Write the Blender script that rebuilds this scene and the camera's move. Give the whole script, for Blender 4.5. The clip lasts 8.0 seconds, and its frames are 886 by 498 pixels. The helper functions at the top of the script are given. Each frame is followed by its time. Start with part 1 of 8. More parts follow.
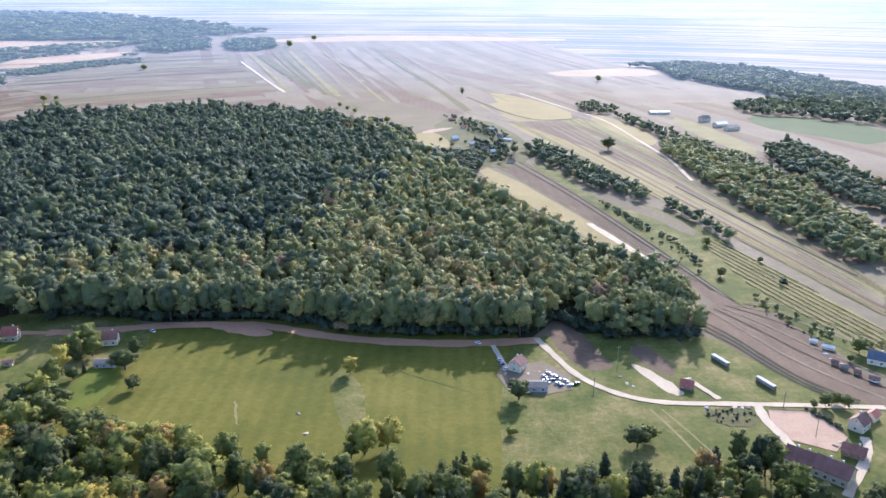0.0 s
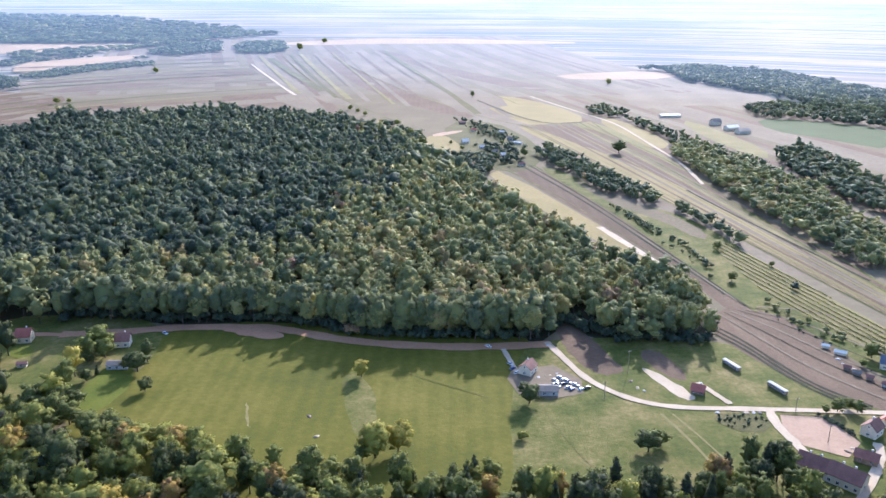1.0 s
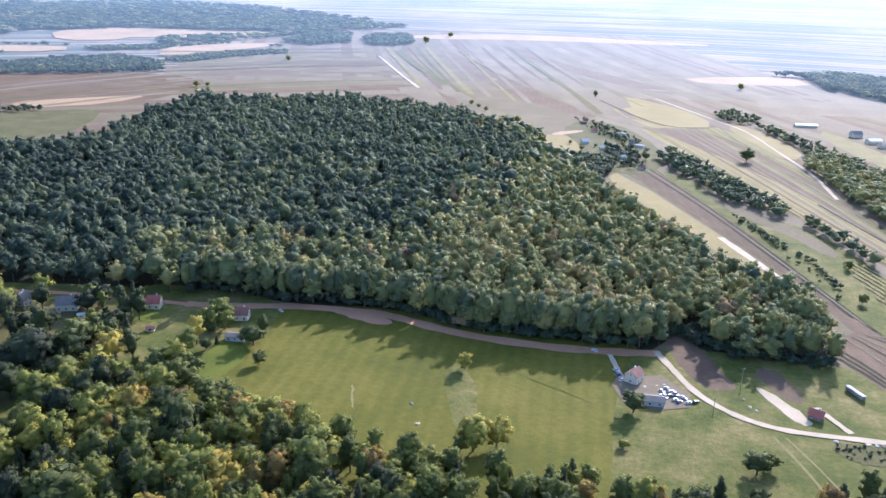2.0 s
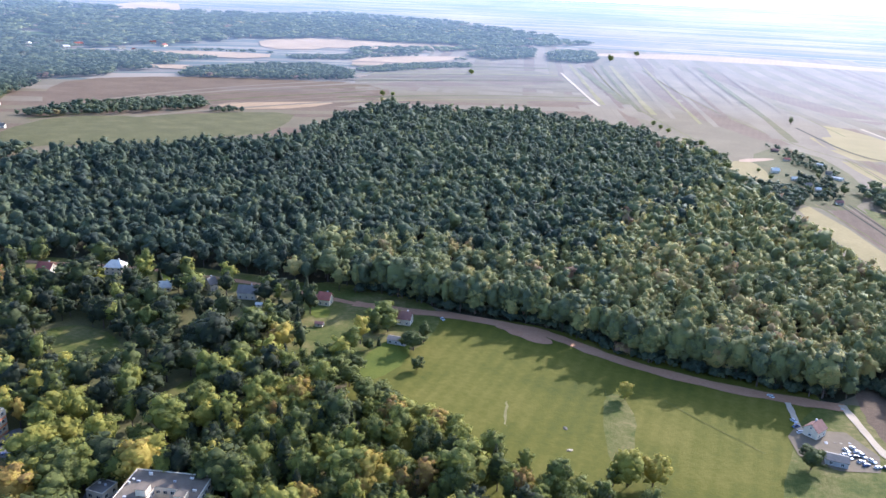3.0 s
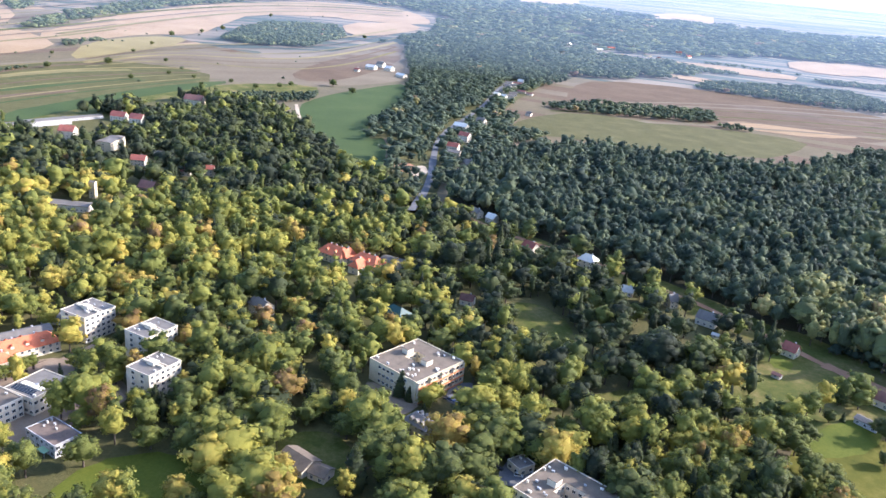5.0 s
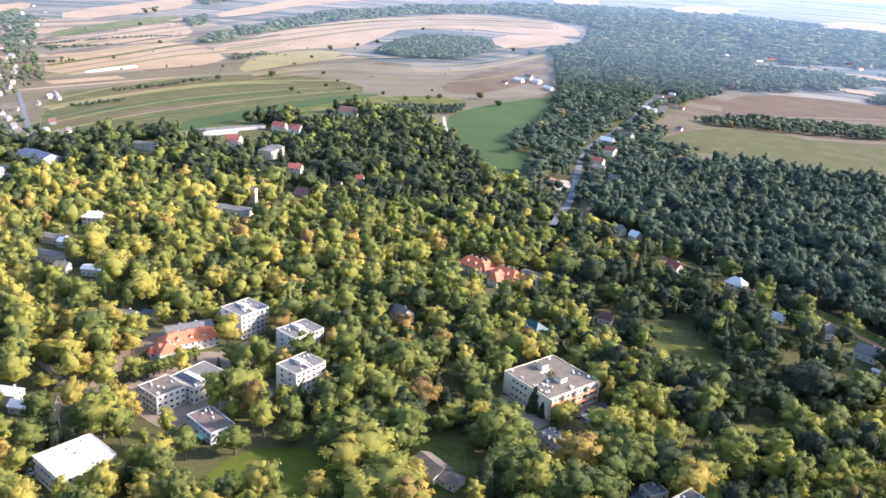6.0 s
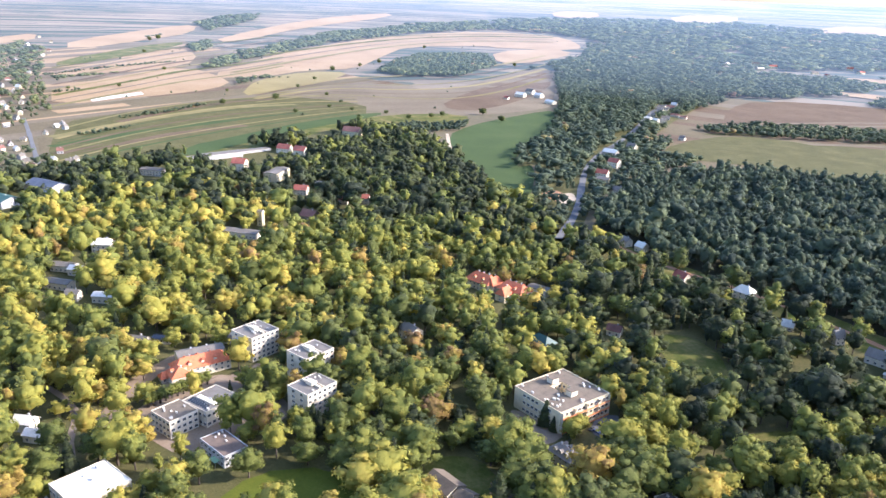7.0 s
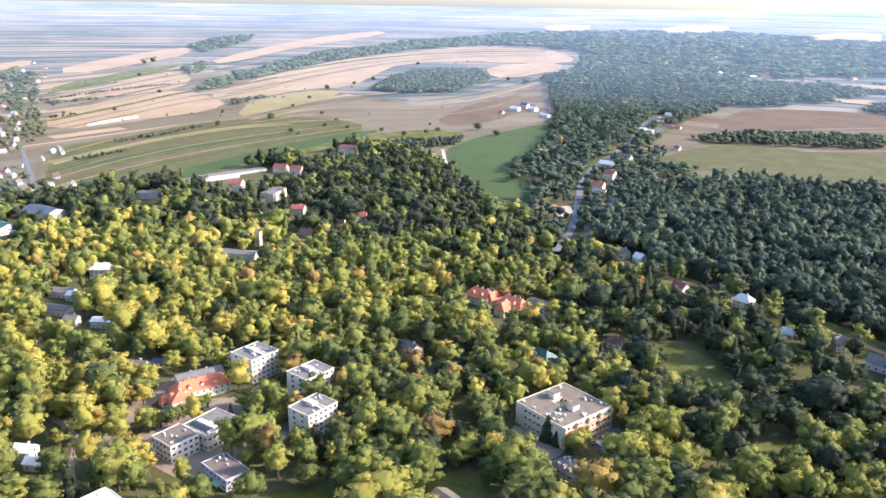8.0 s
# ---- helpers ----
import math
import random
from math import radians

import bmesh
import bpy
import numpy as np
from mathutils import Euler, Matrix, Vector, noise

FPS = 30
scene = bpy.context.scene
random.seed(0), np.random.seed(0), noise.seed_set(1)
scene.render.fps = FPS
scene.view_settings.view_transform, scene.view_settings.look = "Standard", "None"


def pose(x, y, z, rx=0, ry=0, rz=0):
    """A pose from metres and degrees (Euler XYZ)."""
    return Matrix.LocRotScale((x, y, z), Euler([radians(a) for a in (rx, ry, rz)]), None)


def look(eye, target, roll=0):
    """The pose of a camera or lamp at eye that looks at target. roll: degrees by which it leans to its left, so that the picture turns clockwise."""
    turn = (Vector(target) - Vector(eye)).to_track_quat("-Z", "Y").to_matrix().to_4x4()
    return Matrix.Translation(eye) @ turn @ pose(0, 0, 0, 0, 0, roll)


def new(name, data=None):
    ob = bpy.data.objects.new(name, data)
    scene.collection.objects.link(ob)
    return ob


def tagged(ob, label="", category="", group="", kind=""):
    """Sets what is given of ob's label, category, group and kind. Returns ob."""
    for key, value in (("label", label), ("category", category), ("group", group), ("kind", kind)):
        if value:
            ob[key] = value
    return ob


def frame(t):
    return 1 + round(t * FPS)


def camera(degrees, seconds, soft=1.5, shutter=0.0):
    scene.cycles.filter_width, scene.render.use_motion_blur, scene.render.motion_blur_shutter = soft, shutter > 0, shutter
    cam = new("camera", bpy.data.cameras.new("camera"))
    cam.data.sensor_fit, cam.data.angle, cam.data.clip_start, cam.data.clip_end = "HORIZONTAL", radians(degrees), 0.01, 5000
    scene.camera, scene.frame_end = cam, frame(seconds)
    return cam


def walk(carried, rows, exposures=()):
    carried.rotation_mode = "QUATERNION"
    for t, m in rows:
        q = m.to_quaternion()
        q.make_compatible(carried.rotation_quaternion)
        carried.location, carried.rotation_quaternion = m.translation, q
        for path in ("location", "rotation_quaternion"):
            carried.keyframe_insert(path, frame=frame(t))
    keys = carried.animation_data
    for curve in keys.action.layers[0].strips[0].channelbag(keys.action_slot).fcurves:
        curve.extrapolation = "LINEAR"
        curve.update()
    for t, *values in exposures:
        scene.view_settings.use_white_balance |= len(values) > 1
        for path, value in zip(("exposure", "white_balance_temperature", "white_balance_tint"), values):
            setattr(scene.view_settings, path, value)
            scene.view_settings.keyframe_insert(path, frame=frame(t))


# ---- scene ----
cam = camera(59.0, 8.0, soft=1.5)


def view(x, y, z, yaw, pitch, roll):
    """Heading, tilt and lean of the carried camera, in degrees."""
    return pose(x, y, z, 90 + pitch, 0, yaw) @ pose(0, 0, 0, 0, 0, roll)


PATH = [
    (0.0, view(0.00, 0.00, 208.00, -0.000, -18.327, 0.376)),
    (0.5, view(-0.37, -0.21, 208.32, -0.010, -18.227, 0.301)),
    (1.0, view(-0.97, -0.58, 208.75, 0.707, -18.145, 0.328)),
    (1.5, view(-1.21, -1.70, 209.49, 4.246, -18.099, 0.723)),
    (1.7, view(-1.34, -1.76, 209.26, 6.070, -18.308, 1.394)),
    (2.8, view(-2.99, 2.57, 207.18, 19.263, -18.024, 1.645)),
    (3.0, view(-3.49, 4.46, 206.77, 22.000, -17.860, 2.471)),
    (3.5, view(-4.76, 10.71, 205.06, 29.888, -18.023, 2.942)),
    (4.0, view(-6.93, 15.00, 204.35, 38.491, -18.324, 3.582)),
    (4.5, view(-10.57, 16.85, 203.91, 48.256, -18.756, 4.285)),
    (5.0, view(-11.23, 16.25, 204.86, 57.349, -19.301, 5.394)),
    (5.2, view(-10.83, 15.98, 205.54, 60.396, -19.470, 5.376)),
    (6.3, view(-6.59, 14.61, 209.34, 69.256, -19.120, 3.636)),
    (6.5, view(-6.09, 14.50, 209.73, 69.367, -18.881, 3.276)),
    (7.0, view(-5.60, 14.35, 210.00, 68.870, -18.245, 2.251)),
    (7.5, view(-5.56, 14.38, 210.41, 68.639, -17.629, 1.497)),
    (8.0, view(-5.45, 15.00, 211.14, 68.805, -17.159, 0.836)),
]
walk(cam, PATH, exposures=[(0.0, 1.41, 5100, 20), (3.0, 1.44, 5050, 20), (5.0, 1.60, 5250, 20), (8.0, 1.66, 5400, 20)])

# ---- world, sun, exposure ----
SUN_YAW, SUN_UP = -19.0, 25.5          # degrees: to the right of the first heading, above the horizon
world = bpy.data.worlds.new("sky")
scene.world = world
world.use_nodes = True
wn = world.node_tree
wn.nodes.clear()
sky = wn.nodes.new("ShaderNodeTexSky")
sky.sky_type = "NISHITA"
sky.sun_disc = False
sky.sun_elevation = radians(SUN_UP)
sky.sun_rotation = radians(-SUN_YAW)
sky.air_density, sky.dust_density, sky.ozone_density = 1.0, 1.6, 1.0
bg = wn.nodes.new("ShaderNodeBackground")
bg.inputs["Strength"].default_value = 0.15
wo = wn.nodes.new("ShaderNodeOutputWorld")
wn.links.new(sky.outputs[0], bg.inputs[0])
wn.links.new(bg.outputs[0], wo.inputs[0])

sun_data = bpy.data.lights.new("sun", "SUN")
sun_data.energy, sun_data.angle, sun_data.color = 3.7, radians(0.6), (1.0, 0.87, 0.67)
sun = new("sun", sun_data)
toward = Vector((-math.sin(radians(SUN_YAW)) * math.cos(radians(SUN_UP)), math.cos(radians(SUN_YAW)) * math.cos(radians(SUN_UP)), math.sin(radians(SUN_UP))))
sun.matrix_world = look(toward * 900, (0, 0, 0))


# ---- materials ----
def nodes_of(name):
    m = bpy.data.materials.new(name)
    m.use_nodes = True
    t = m.node_tree
    t.nodes.clear()
    out = t.nodes.new("ShaderNodeOutputMaterial")
    b = t.nodes.new("ShaderNodeBsdfPrincipled")
    t.links.new(b.outputs[0], out.inputs[0])
    return m, t, b, out


def ramp_of(t, stops):
    r = t.nodes.new("ShaderNodeValToRGB")
    e = r.color_ramp.elements
    while len(e) < len(stops):
        e.new(0.5)
    for el, (p, c) in zip(e, stops):
        el.position, el.color = p, (*c, 1)
    return r


def noise_of(t, vec, scale, detail=4.0, rough=0.6):
    n = t.nodes.new("ShaderNodeTexNoise")
    n.inputs["Scale"].default_value, n.inputs["Detail"].default_value, n.inputs["Roughness"].default_value = scale, detail, rough
    t.links.new(vec, n.inputs["Vector"])
    return n.outputs["Fac"]


def calc(t, op, a, b):
    n = t.nodes.new("ShaderNodeMath")
    n.operation = op
    for i, v in enumerate((a, b)):
        if isinstance(v, (int, float)):
            n.inputs[i].default_value = v
        else:
            t.links.new(v, n.inputs[i])
    return n.outputs[0]


def place_of(t, turn=0.0, scale=(1, 1, 1), own=False):
    """World place (or the object's own), turned by degrees about z and scaled."""
    if own:
        src = t.nodes.new("ShaderNodeTexCoord").outputs["Object"]
    else:
        src = t.nodes.new("ShaderNodeNewGeometry").outputs["Position"]
    m = t.nodes.new("ShaderNodeMapping")
    m.inputs["Rotation"].default_value = (0, 0, radians(turn))
    m.inputs["Scale"].default_value = scale
    t.links.new(src, m.inputs["Vector"])
    return m.outputs[0]


def earth(name, stops, big=0.02, fine=0.6, rough=0.95, bump=0.6, rows=None, spec=0.15, mix=(0.5, 0.5)):
    """Ground cover: a coarse and a fine noise through a ramp, and, where rows is (degrees, metres, depth), lines of mowing or ploughing."""
    m, t, b, out = nodes_of(name)
    p = place_of(t)
    f = calc(t, "ADD", calc(t, "MULTIPLY", noise_of(t, p, big, 5), mix[0]), calc(t, "MULTIPLY", noise_of(t, p, fine, 6, 0.7), mix[1]))
    hgt = noise_of(t, p, fine * 2.5, 5, 0.7)
    if rows:
        q = place_of(t, rows[0], (1.0 / rows[1], 0.02 / rows[1], 1))
        w = t.nodes.new("ShaderNodeTexWave")
        w.inputs["Scale"].default_value, w.inputs["Distortion"].default_value, w.inputs["Detail"].default_value = 0.32, 2.5, 3
        t.links.new(q, w.inputs["Vector"])
        f = calc(t, "ADD", f, calc(t, "MULTIPLY", calc(t, "SUBTRACT", w.outputs["Fac"], 0.5), rows[2]))
    r = ramp_of(t, stops)
    t.links.new(f, r.inputs[0])
    t.links.new(r.outputs[0], b.inputs["Base Color"])
    b.inputs["Roughness"].default_value = rough
    b.inputs["Specular IOR Level"].default_value = spec
    if bump:
        bp = t.nodes.new("ShaderNodeBump")
        bp.inputs["Strength"].default_value, bp.inputs["Distance"].default_value = bump, 0.4
        t.links.new(hgt, bp.inputs["Height"])
        t.links.new(bp.outputs[0], b.inputs["Normal"])
    return m


def coat(name, c, rough=0.7, metal=0.0, spread=0.12, fine=1.5, spec=0.4, vary=0.0):
    """Paint, plaster, tile, sheet metal: a base colour with stains and grain, a little different from piece to piece."""
    m, t, b, out = nodes_of(name)
    p = place_of(t, own=True)
    f = calc(t, "ADD", calc(t, "MULTIPLY", noise_of(t, p, 0.25, 5), 0.6), calc(t, "MULTIPLY", noise_of(t, p, fine, 6, 0.7), 0.4))
    if vary:
        f = calc(t, "ADD", f, calc(t, "MULTIPLY", calc(t, "SUBTRACT", t.nodes.new("ShaderNodeObjectInfo").outputs["Random"], 0.5), vary))
    lo, hi = tuple(v * (1 - 2 * spread) for v in c), tuple(min(0.95, v * (1 + 1.6 * spread)) for v in c)
    r = ramp_of(t, [(0.3, lo), (0.5, c), (0.7, hi)])
    t.links.new(f, r.inputs[0])
    t.links.new(r.outputs[0], b.inputs["Base Color"])
    b.inputs["Roughness"].default_value, b.inputs["Metallic"].default_value = rough, metal
    b.inputs["Specular IOR Level"].default_value = spec
    return m


def foliage(name, stops, glow=0.32):
    """Leaves: each tree's own tone through a ramp, with a grain of light and dark sprays, and light that comes through."""
    m, t, b, out = nodes_of(name)
    p = place_of(t)
    a = t.nodes.new("ShaderNodeAttribute")
    a.attribute_name = "tone"
    isl = t.nodes.new("ShaderNodeNewGeometry").outputs["Random Per Island"]
    f = calc(t, "ADD", a.outputs["Fac"], calc(t, "MULTIPLY", calc(t, "SUBTRACT", isl, 0.5), 0.2))
    f = calc(t, "ADD", f, calc(t, "MULTIPLY", calc(t, "SUBTRACT", noise_of(t, p, 0.9, 5, 0.8), 0.5), 0.3))
    r = ramp_of(t, stops)
    t.links.new(f, r.inputs[0])
    t.links.new(r.outputs[0], b.inputs["Base Color"])
    b.inputs["Roughness"].default_value, b.inputs["Specular IOR Level"].default_value = 0.65, 0.12
    bp = t.nodes.new("ShaderNodeBump")
    bp.inputs["Strength"].default_value, bp.inputs["Distance"].default_value = 1.0, 1.2
    t.links.new(noise_of(t, p, 0.9, 5, 0.8), bp.inputs["Height"])
    t.links.new(bp.outputs[0], b.inputs["Normal"])
    tr = t.nodes.new("ShaderNodeBsdfTranslucent")
    t.links.new(r.outputs[0], tr.inputs["Color"])
    mx = t.nodes.new("ShaderNodeMixShader")
    mx.inputs[0].default_value = glow
    t.links.new(b.outputs[0], mx.inputs[1])
    t.links.new(tr.outputs[0], mx.inputs[2])
    t.links.new(mx.outputs[0], out.inputs[0])
    return m


LEAF = foliage("leaves", [(0.0, (0.048, 0.058, 0.034)), (0.2, (0.104, 0.120, 0.042)), (0.42, (0.232, 0.246, 0.054)), (0.62, (0.395, 0.358, 0.064)),
                          (0.76, (0.53, 0.41, 0.080)), (0.9, (0.36, 0.24, 0.060)), (1.0, (0.26, 0.16, 0.07))])
# forest foliage: haze mixed into the colours makes them greyer and bluer than LEAF
HAZED_LEAF = foliage("hazed_forest_leaves", [(0.0, (0.044, 0.060, 0.044)), (0.2, (0.082, 0.106, 0.068)), (0.42, (0.142, 0.166, 0.085)), (0.62, (0.240, 0.252, 0.092)),
                                      (0.78, (0.42, 0.37, 0.13)), (0.9, (0.37, 0.26, 0.12)), (1.0, (0.28, 0.17, 0.12))])
BARK = coat("bark", (0.10, 0.075, 0.055), 0.95, spread=0.25)
MEADOW = earth("meadow_grass", [(0.28, (0.052, 0.062, 0.007)), (0.5, (0.102, 0.097, 0.010)), (0.72, (0.170, 0.140, 0.026))], 0.018, 0.28, bump=0.6, rows=(-8, 9, 0.05), mix=(0.6, 0.4))
LAWN = earth("lawn_grass", [(0.3, (0.062, 0.084, 0.009)), (0.55, (0.112, 0.124, 0.014)), (0.75, (0.170, 0.162, 0.032))], 0.03, 0.7, bump=0.4)
CROP = earth("green_crop", [(0.3, (0.040, 0.062, 0.018)), (0.55, (0.062, 0.088, 0.025)), (0.75, (0.094, 0.106, 0.038))], 0.012, 0.4, bump=0.3, rows=(40, 9, 0.04))
ROUGH_GRASS = earth("rough_grass", [(0.34, (0.046, 0.060, 0.010)), (0.46, (0.088, 0.096, 0.017)), (0.55, (0.140, 0.124, 0.034)), (0.68, (0.26, 0.195, 0.085))], 0.035, 0.3, bump=0.9, mix=(0.62, 0.38))
DRY_GRASS = earth("dry_grass", [(0.28, (0.122, 0.109, 0.041)), (0.5, (0.194, 0.163, 0.064)), (0.72, (0.274, 0.224, 0.099))], 0.02, 0.4, bump=0.7)
STUBBLE = earth("stubble", [(0.28, (0.235, 0.155, 0.080)), (0.5, (0.325, 0.220, 0.118)), (0.72, (0.405, 0.290, 0.170))], 0.008, 0.2, bump=0.4, rows=(-35, 14, 0.06))
YELLOW = earth("ripe_grass", [(0.28, (0.175, 0.138, 0.052)), (0.5, (0.245, 0.192, 0.076)), (0.72, (0.320, 0.255, 0.110))], 0.01, 0.3, bump=0.4)
PLOUGH = earth("ploughed_soil", [(0.28, (0.088, 0.058, 0.036)), (0.5, (0.134, 0.091, 0.055)), (0.72, (0.188, 0.132, 0.080))], 0.015, 0.4, bump=0.9, rows=(-38, 9, 0.05))
SOIL = earth("bare_field", [(0.28, (0.120, 0.092, 0.058)), (0.5, (0.175, 0.137, 0.087)), (0.72, (0.235, 0.188, 0.122))], 0.006, 0.15, bump=0.5, rows=(72, 26, 0.06))
FALLOW = earth("grey_fallow", [(0.28, (0.098, 0.080, 0.044)), (0.5, (0.148, 0.116, 0.064)), (0.72, (0.205, 0.160, 0.090))], 0.01, 0.2, bump=0.6)
TRACK = earth("track_earth", [(0.28, (0.28, 0.145, 0.075)), (0.5, (0.38, 0.205, 0.11)), (0.72, (0.46, 0.27, 0.155))], 0.05, 0.6, bump=0.5)
GRAVEL = earth("gravel", [(0.28, (0.34, 0.265, 0.175)), (0.5, (0.45, 0.36, 0.245)), (0.72, (0.54, 0.44, 0.31))], 0.06, 0.9, bump=0.4)
SAND = earth("sandy_lot", [(0.28, (0.287, 0.189, 0.120)), (0.5, (0.370, 0.252, 0.163)), (0.72, (0.438, 0.315, 0.206))], 0.06, 0.5, bump=0.5)
ASPHALT = earth("asphalt", [(0.28, (0.117, 0.113, 0.108)), (0.5, (0.162, 0.158, 0.153)), (0.72, (0.216, 0.207, 0.198))], 0.05, 0.8, 0.85, bump=0.2)
PAVING = earth("paving", [(0.28, (0.20, 0.145, 0.092)), (0.5, (0.265, 0.195, 0.128)), (0.72, (0.33, 0.255, 0.175))], 0.06, 0.8, 0.9, bump=0.3)
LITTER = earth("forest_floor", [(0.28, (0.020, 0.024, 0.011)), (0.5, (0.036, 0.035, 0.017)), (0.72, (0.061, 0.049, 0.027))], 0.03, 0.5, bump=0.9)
GLADE = earth("shady_grass", [(0.28, (0.056, 0.058, 0.018)), (0.5, (0.100, 0.092, 0.032)), (0.72, (0.170, 0.138, 0.058))], 0.03, 0.5, bump=0.9)
LAND = earth("open_land", [(0.28, (0.098, 0.084, 0.046)), (0.5, (0.150, 0.122, 0.070)), (0.72, (0.215, 0.172, 0.100))], 0.004, 0.08, bump=0.5)



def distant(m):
    """The same cover in the backdrop, beyond 1.7 km, with haze painted on as emission that grows with the distance and
    towards the sun.
    """
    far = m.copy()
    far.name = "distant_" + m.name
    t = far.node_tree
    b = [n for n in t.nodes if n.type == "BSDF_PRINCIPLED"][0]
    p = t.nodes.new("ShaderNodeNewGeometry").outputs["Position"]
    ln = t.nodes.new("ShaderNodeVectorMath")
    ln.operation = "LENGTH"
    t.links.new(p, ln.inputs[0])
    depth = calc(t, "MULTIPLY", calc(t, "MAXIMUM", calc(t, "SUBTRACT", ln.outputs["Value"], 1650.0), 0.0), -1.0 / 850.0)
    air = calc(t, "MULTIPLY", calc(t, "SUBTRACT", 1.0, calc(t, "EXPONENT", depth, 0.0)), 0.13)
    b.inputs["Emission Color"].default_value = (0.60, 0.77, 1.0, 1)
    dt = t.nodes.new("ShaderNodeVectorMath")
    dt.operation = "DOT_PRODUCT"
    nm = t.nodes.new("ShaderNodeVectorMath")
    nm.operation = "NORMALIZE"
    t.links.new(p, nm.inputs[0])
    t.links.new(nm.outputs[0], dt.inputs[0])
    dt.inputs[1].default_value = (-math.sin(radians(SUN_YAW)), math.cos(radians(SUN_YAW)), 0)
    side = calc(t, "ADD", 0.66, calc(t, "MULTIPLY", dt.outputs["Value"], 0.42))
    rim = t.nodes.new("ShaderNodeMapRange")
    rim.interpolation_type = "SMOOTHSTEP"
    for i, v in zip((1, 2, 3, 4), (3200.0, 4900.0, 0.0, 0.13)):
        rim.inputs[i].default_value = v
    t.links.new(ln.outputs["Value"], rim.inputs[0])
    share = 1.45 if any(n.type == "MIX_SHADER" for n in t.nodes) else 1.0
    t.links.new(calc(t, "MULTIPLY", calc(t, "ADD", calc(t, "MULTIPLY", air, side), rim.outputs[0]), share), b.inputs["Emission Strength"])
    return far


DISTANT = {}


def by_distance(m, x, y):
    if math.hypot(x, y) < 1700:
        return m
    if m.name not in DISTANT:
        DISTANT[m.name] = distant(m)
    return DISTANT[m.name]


WHITE = coat("white_plaster", (0.618, 0.532, 0.387), 0.85)
CREAM = coat("cream_plaster", (0.62, 0.52, 0.33), 0.85)
GREYWALL = coat("grey_plaster", (0.45, 0.43, 0.40), 0.9)
ROOFGREY = coat("bitumen_roof", (0.165, 0.126, 0.084), 0.9, spread=0.2)
ROOFLIGHT = coat("pale_roof_sheet", (0.175, 0.15, 0.118), 0.6, spread=0.18)
ROOFWHITE = coat("white_roof_sheet", (0.76, 0.69, 0.56), 0.5)
ROOFRED = coat("red_tile", (0.33, 0.105, 0.068), 0.75, spread=0.22, vary=0.2)
ROOFORANGE = coat("orange_tile", (0.60, 0.165, 0.065), 0.75, spread=0.2)
ROOFBROWN = coat("brown_tile", (0.21, 0.10, 0.072), 0.8, spread=0.22, vary=0.2)
ROOFGREEN = coat("green_sheet_roof", (0.045, 0.10, 0.08), 0.5, spread=0.2)
ROOFBLUE = coat("slate_blue_roof", (0.10, 0.11, 0.135), 0.6, spread=0.2)
METAL = coat("zinc", (0.6, 0.6, 0.6), 0.45, 0.6)
ROOFTAUPE = coat("taupe_roof_felt", (0.165, 0.118, 0.086), 0.85, spread=0.2)
CANOPY = coat("green_canopy", (0.30, 0.45, 0.25), 0.6)
BALCONY = coat("orange_balcony_panel", (0.62, 0.24, 0.09), 0.6)
FRAME = coat("window_frame_paint", (0.7, 0.68, 0.63), 0.5)
WOOD = coat("weathered_wood", (0.22, 0.17, 0.12), 0.9, spread=0.25)
DARK = coat("dark_sheet", (0.05, 0.05, 0.05), 0.6)
TYRE = coat("rubber", (0.02, 0.02, 0.02), 0.9)
GLASS, gt, gb, go = nodes_of("window_glass")
gb.inputs["Base Color"].default_value = (0.03, 0.035, 0.04, 1)
gb.inputs["Roughness"].default_value = 0.08
gb.inputs["Specular IOR Level"].default_value = 0.8
PAINTS = [coat("car_paint_" + n, c, 0.5, spread=0.03, spec=0.6) for n, c in
          (("white", (0.6, 0.6, 0.58)), ("silver", (0.5, 0.51, 0.52)), ("black", (0.03, 0.03, 0.035)), ("red", (0.4, 0.04, 0.03)), ("blue", (0.06, 0.1, 0.22)))]


# ---- builders ----
def rise(x, y):
    """Height of the land: level near by, climbing slowly to low hills far off."""
    r = math.hypot(x, y)
    return 0.0 if r < 1900 else 214.0 * min(1.0, (r - 1900) / 3000) ** 1.6


KEEP = []          # outlines in which no wild tree grows: (points, bounding box)


def keep(pts):
    xs, ys = [p[0] for p in pts], [p[1] for p in pts]
    KEEP.append((np.array(pts, float), (min(xs), min(ys), max(xs), max(ys))))


def inside(px, py, pts):
    """For arrays of places: which lie in the outline."""
    pts = np.asarray(pts, float)
    ok = np.zeros(len(px), bool)
    x0, y0 = pts[-1]
    for x1, y1 in pts:
        cut = (y1 > py) != (y0 > py)
        if y1 != y0:
            ok ^= cut & (px < (x0 - x1) * (py - y1) / (y0 - y1) + x1)
        x0, y0 = x1, y1
    return ok


def mesh_of(name, bm, *mats):
    me = bpy.data.meshes.new(name)
    bm.to_mesh(me)
    bm.free()
    for m in mats:
        me.materials.append(m)
    return me


def part(name, bm, material, parent, label=""):
    mats = material if isinstance(material, (list, tuple)) else (material,)
    ob = new(name, mesh_of(name, bm, *mats))
    ob.parent = parent
    if label:
        ob["label"] = label
    return ob


def shared(name, me, parent, m):
    ob = new(name, me)
    ob.parent = parent
    ob.matrix_basis = m
    return ob


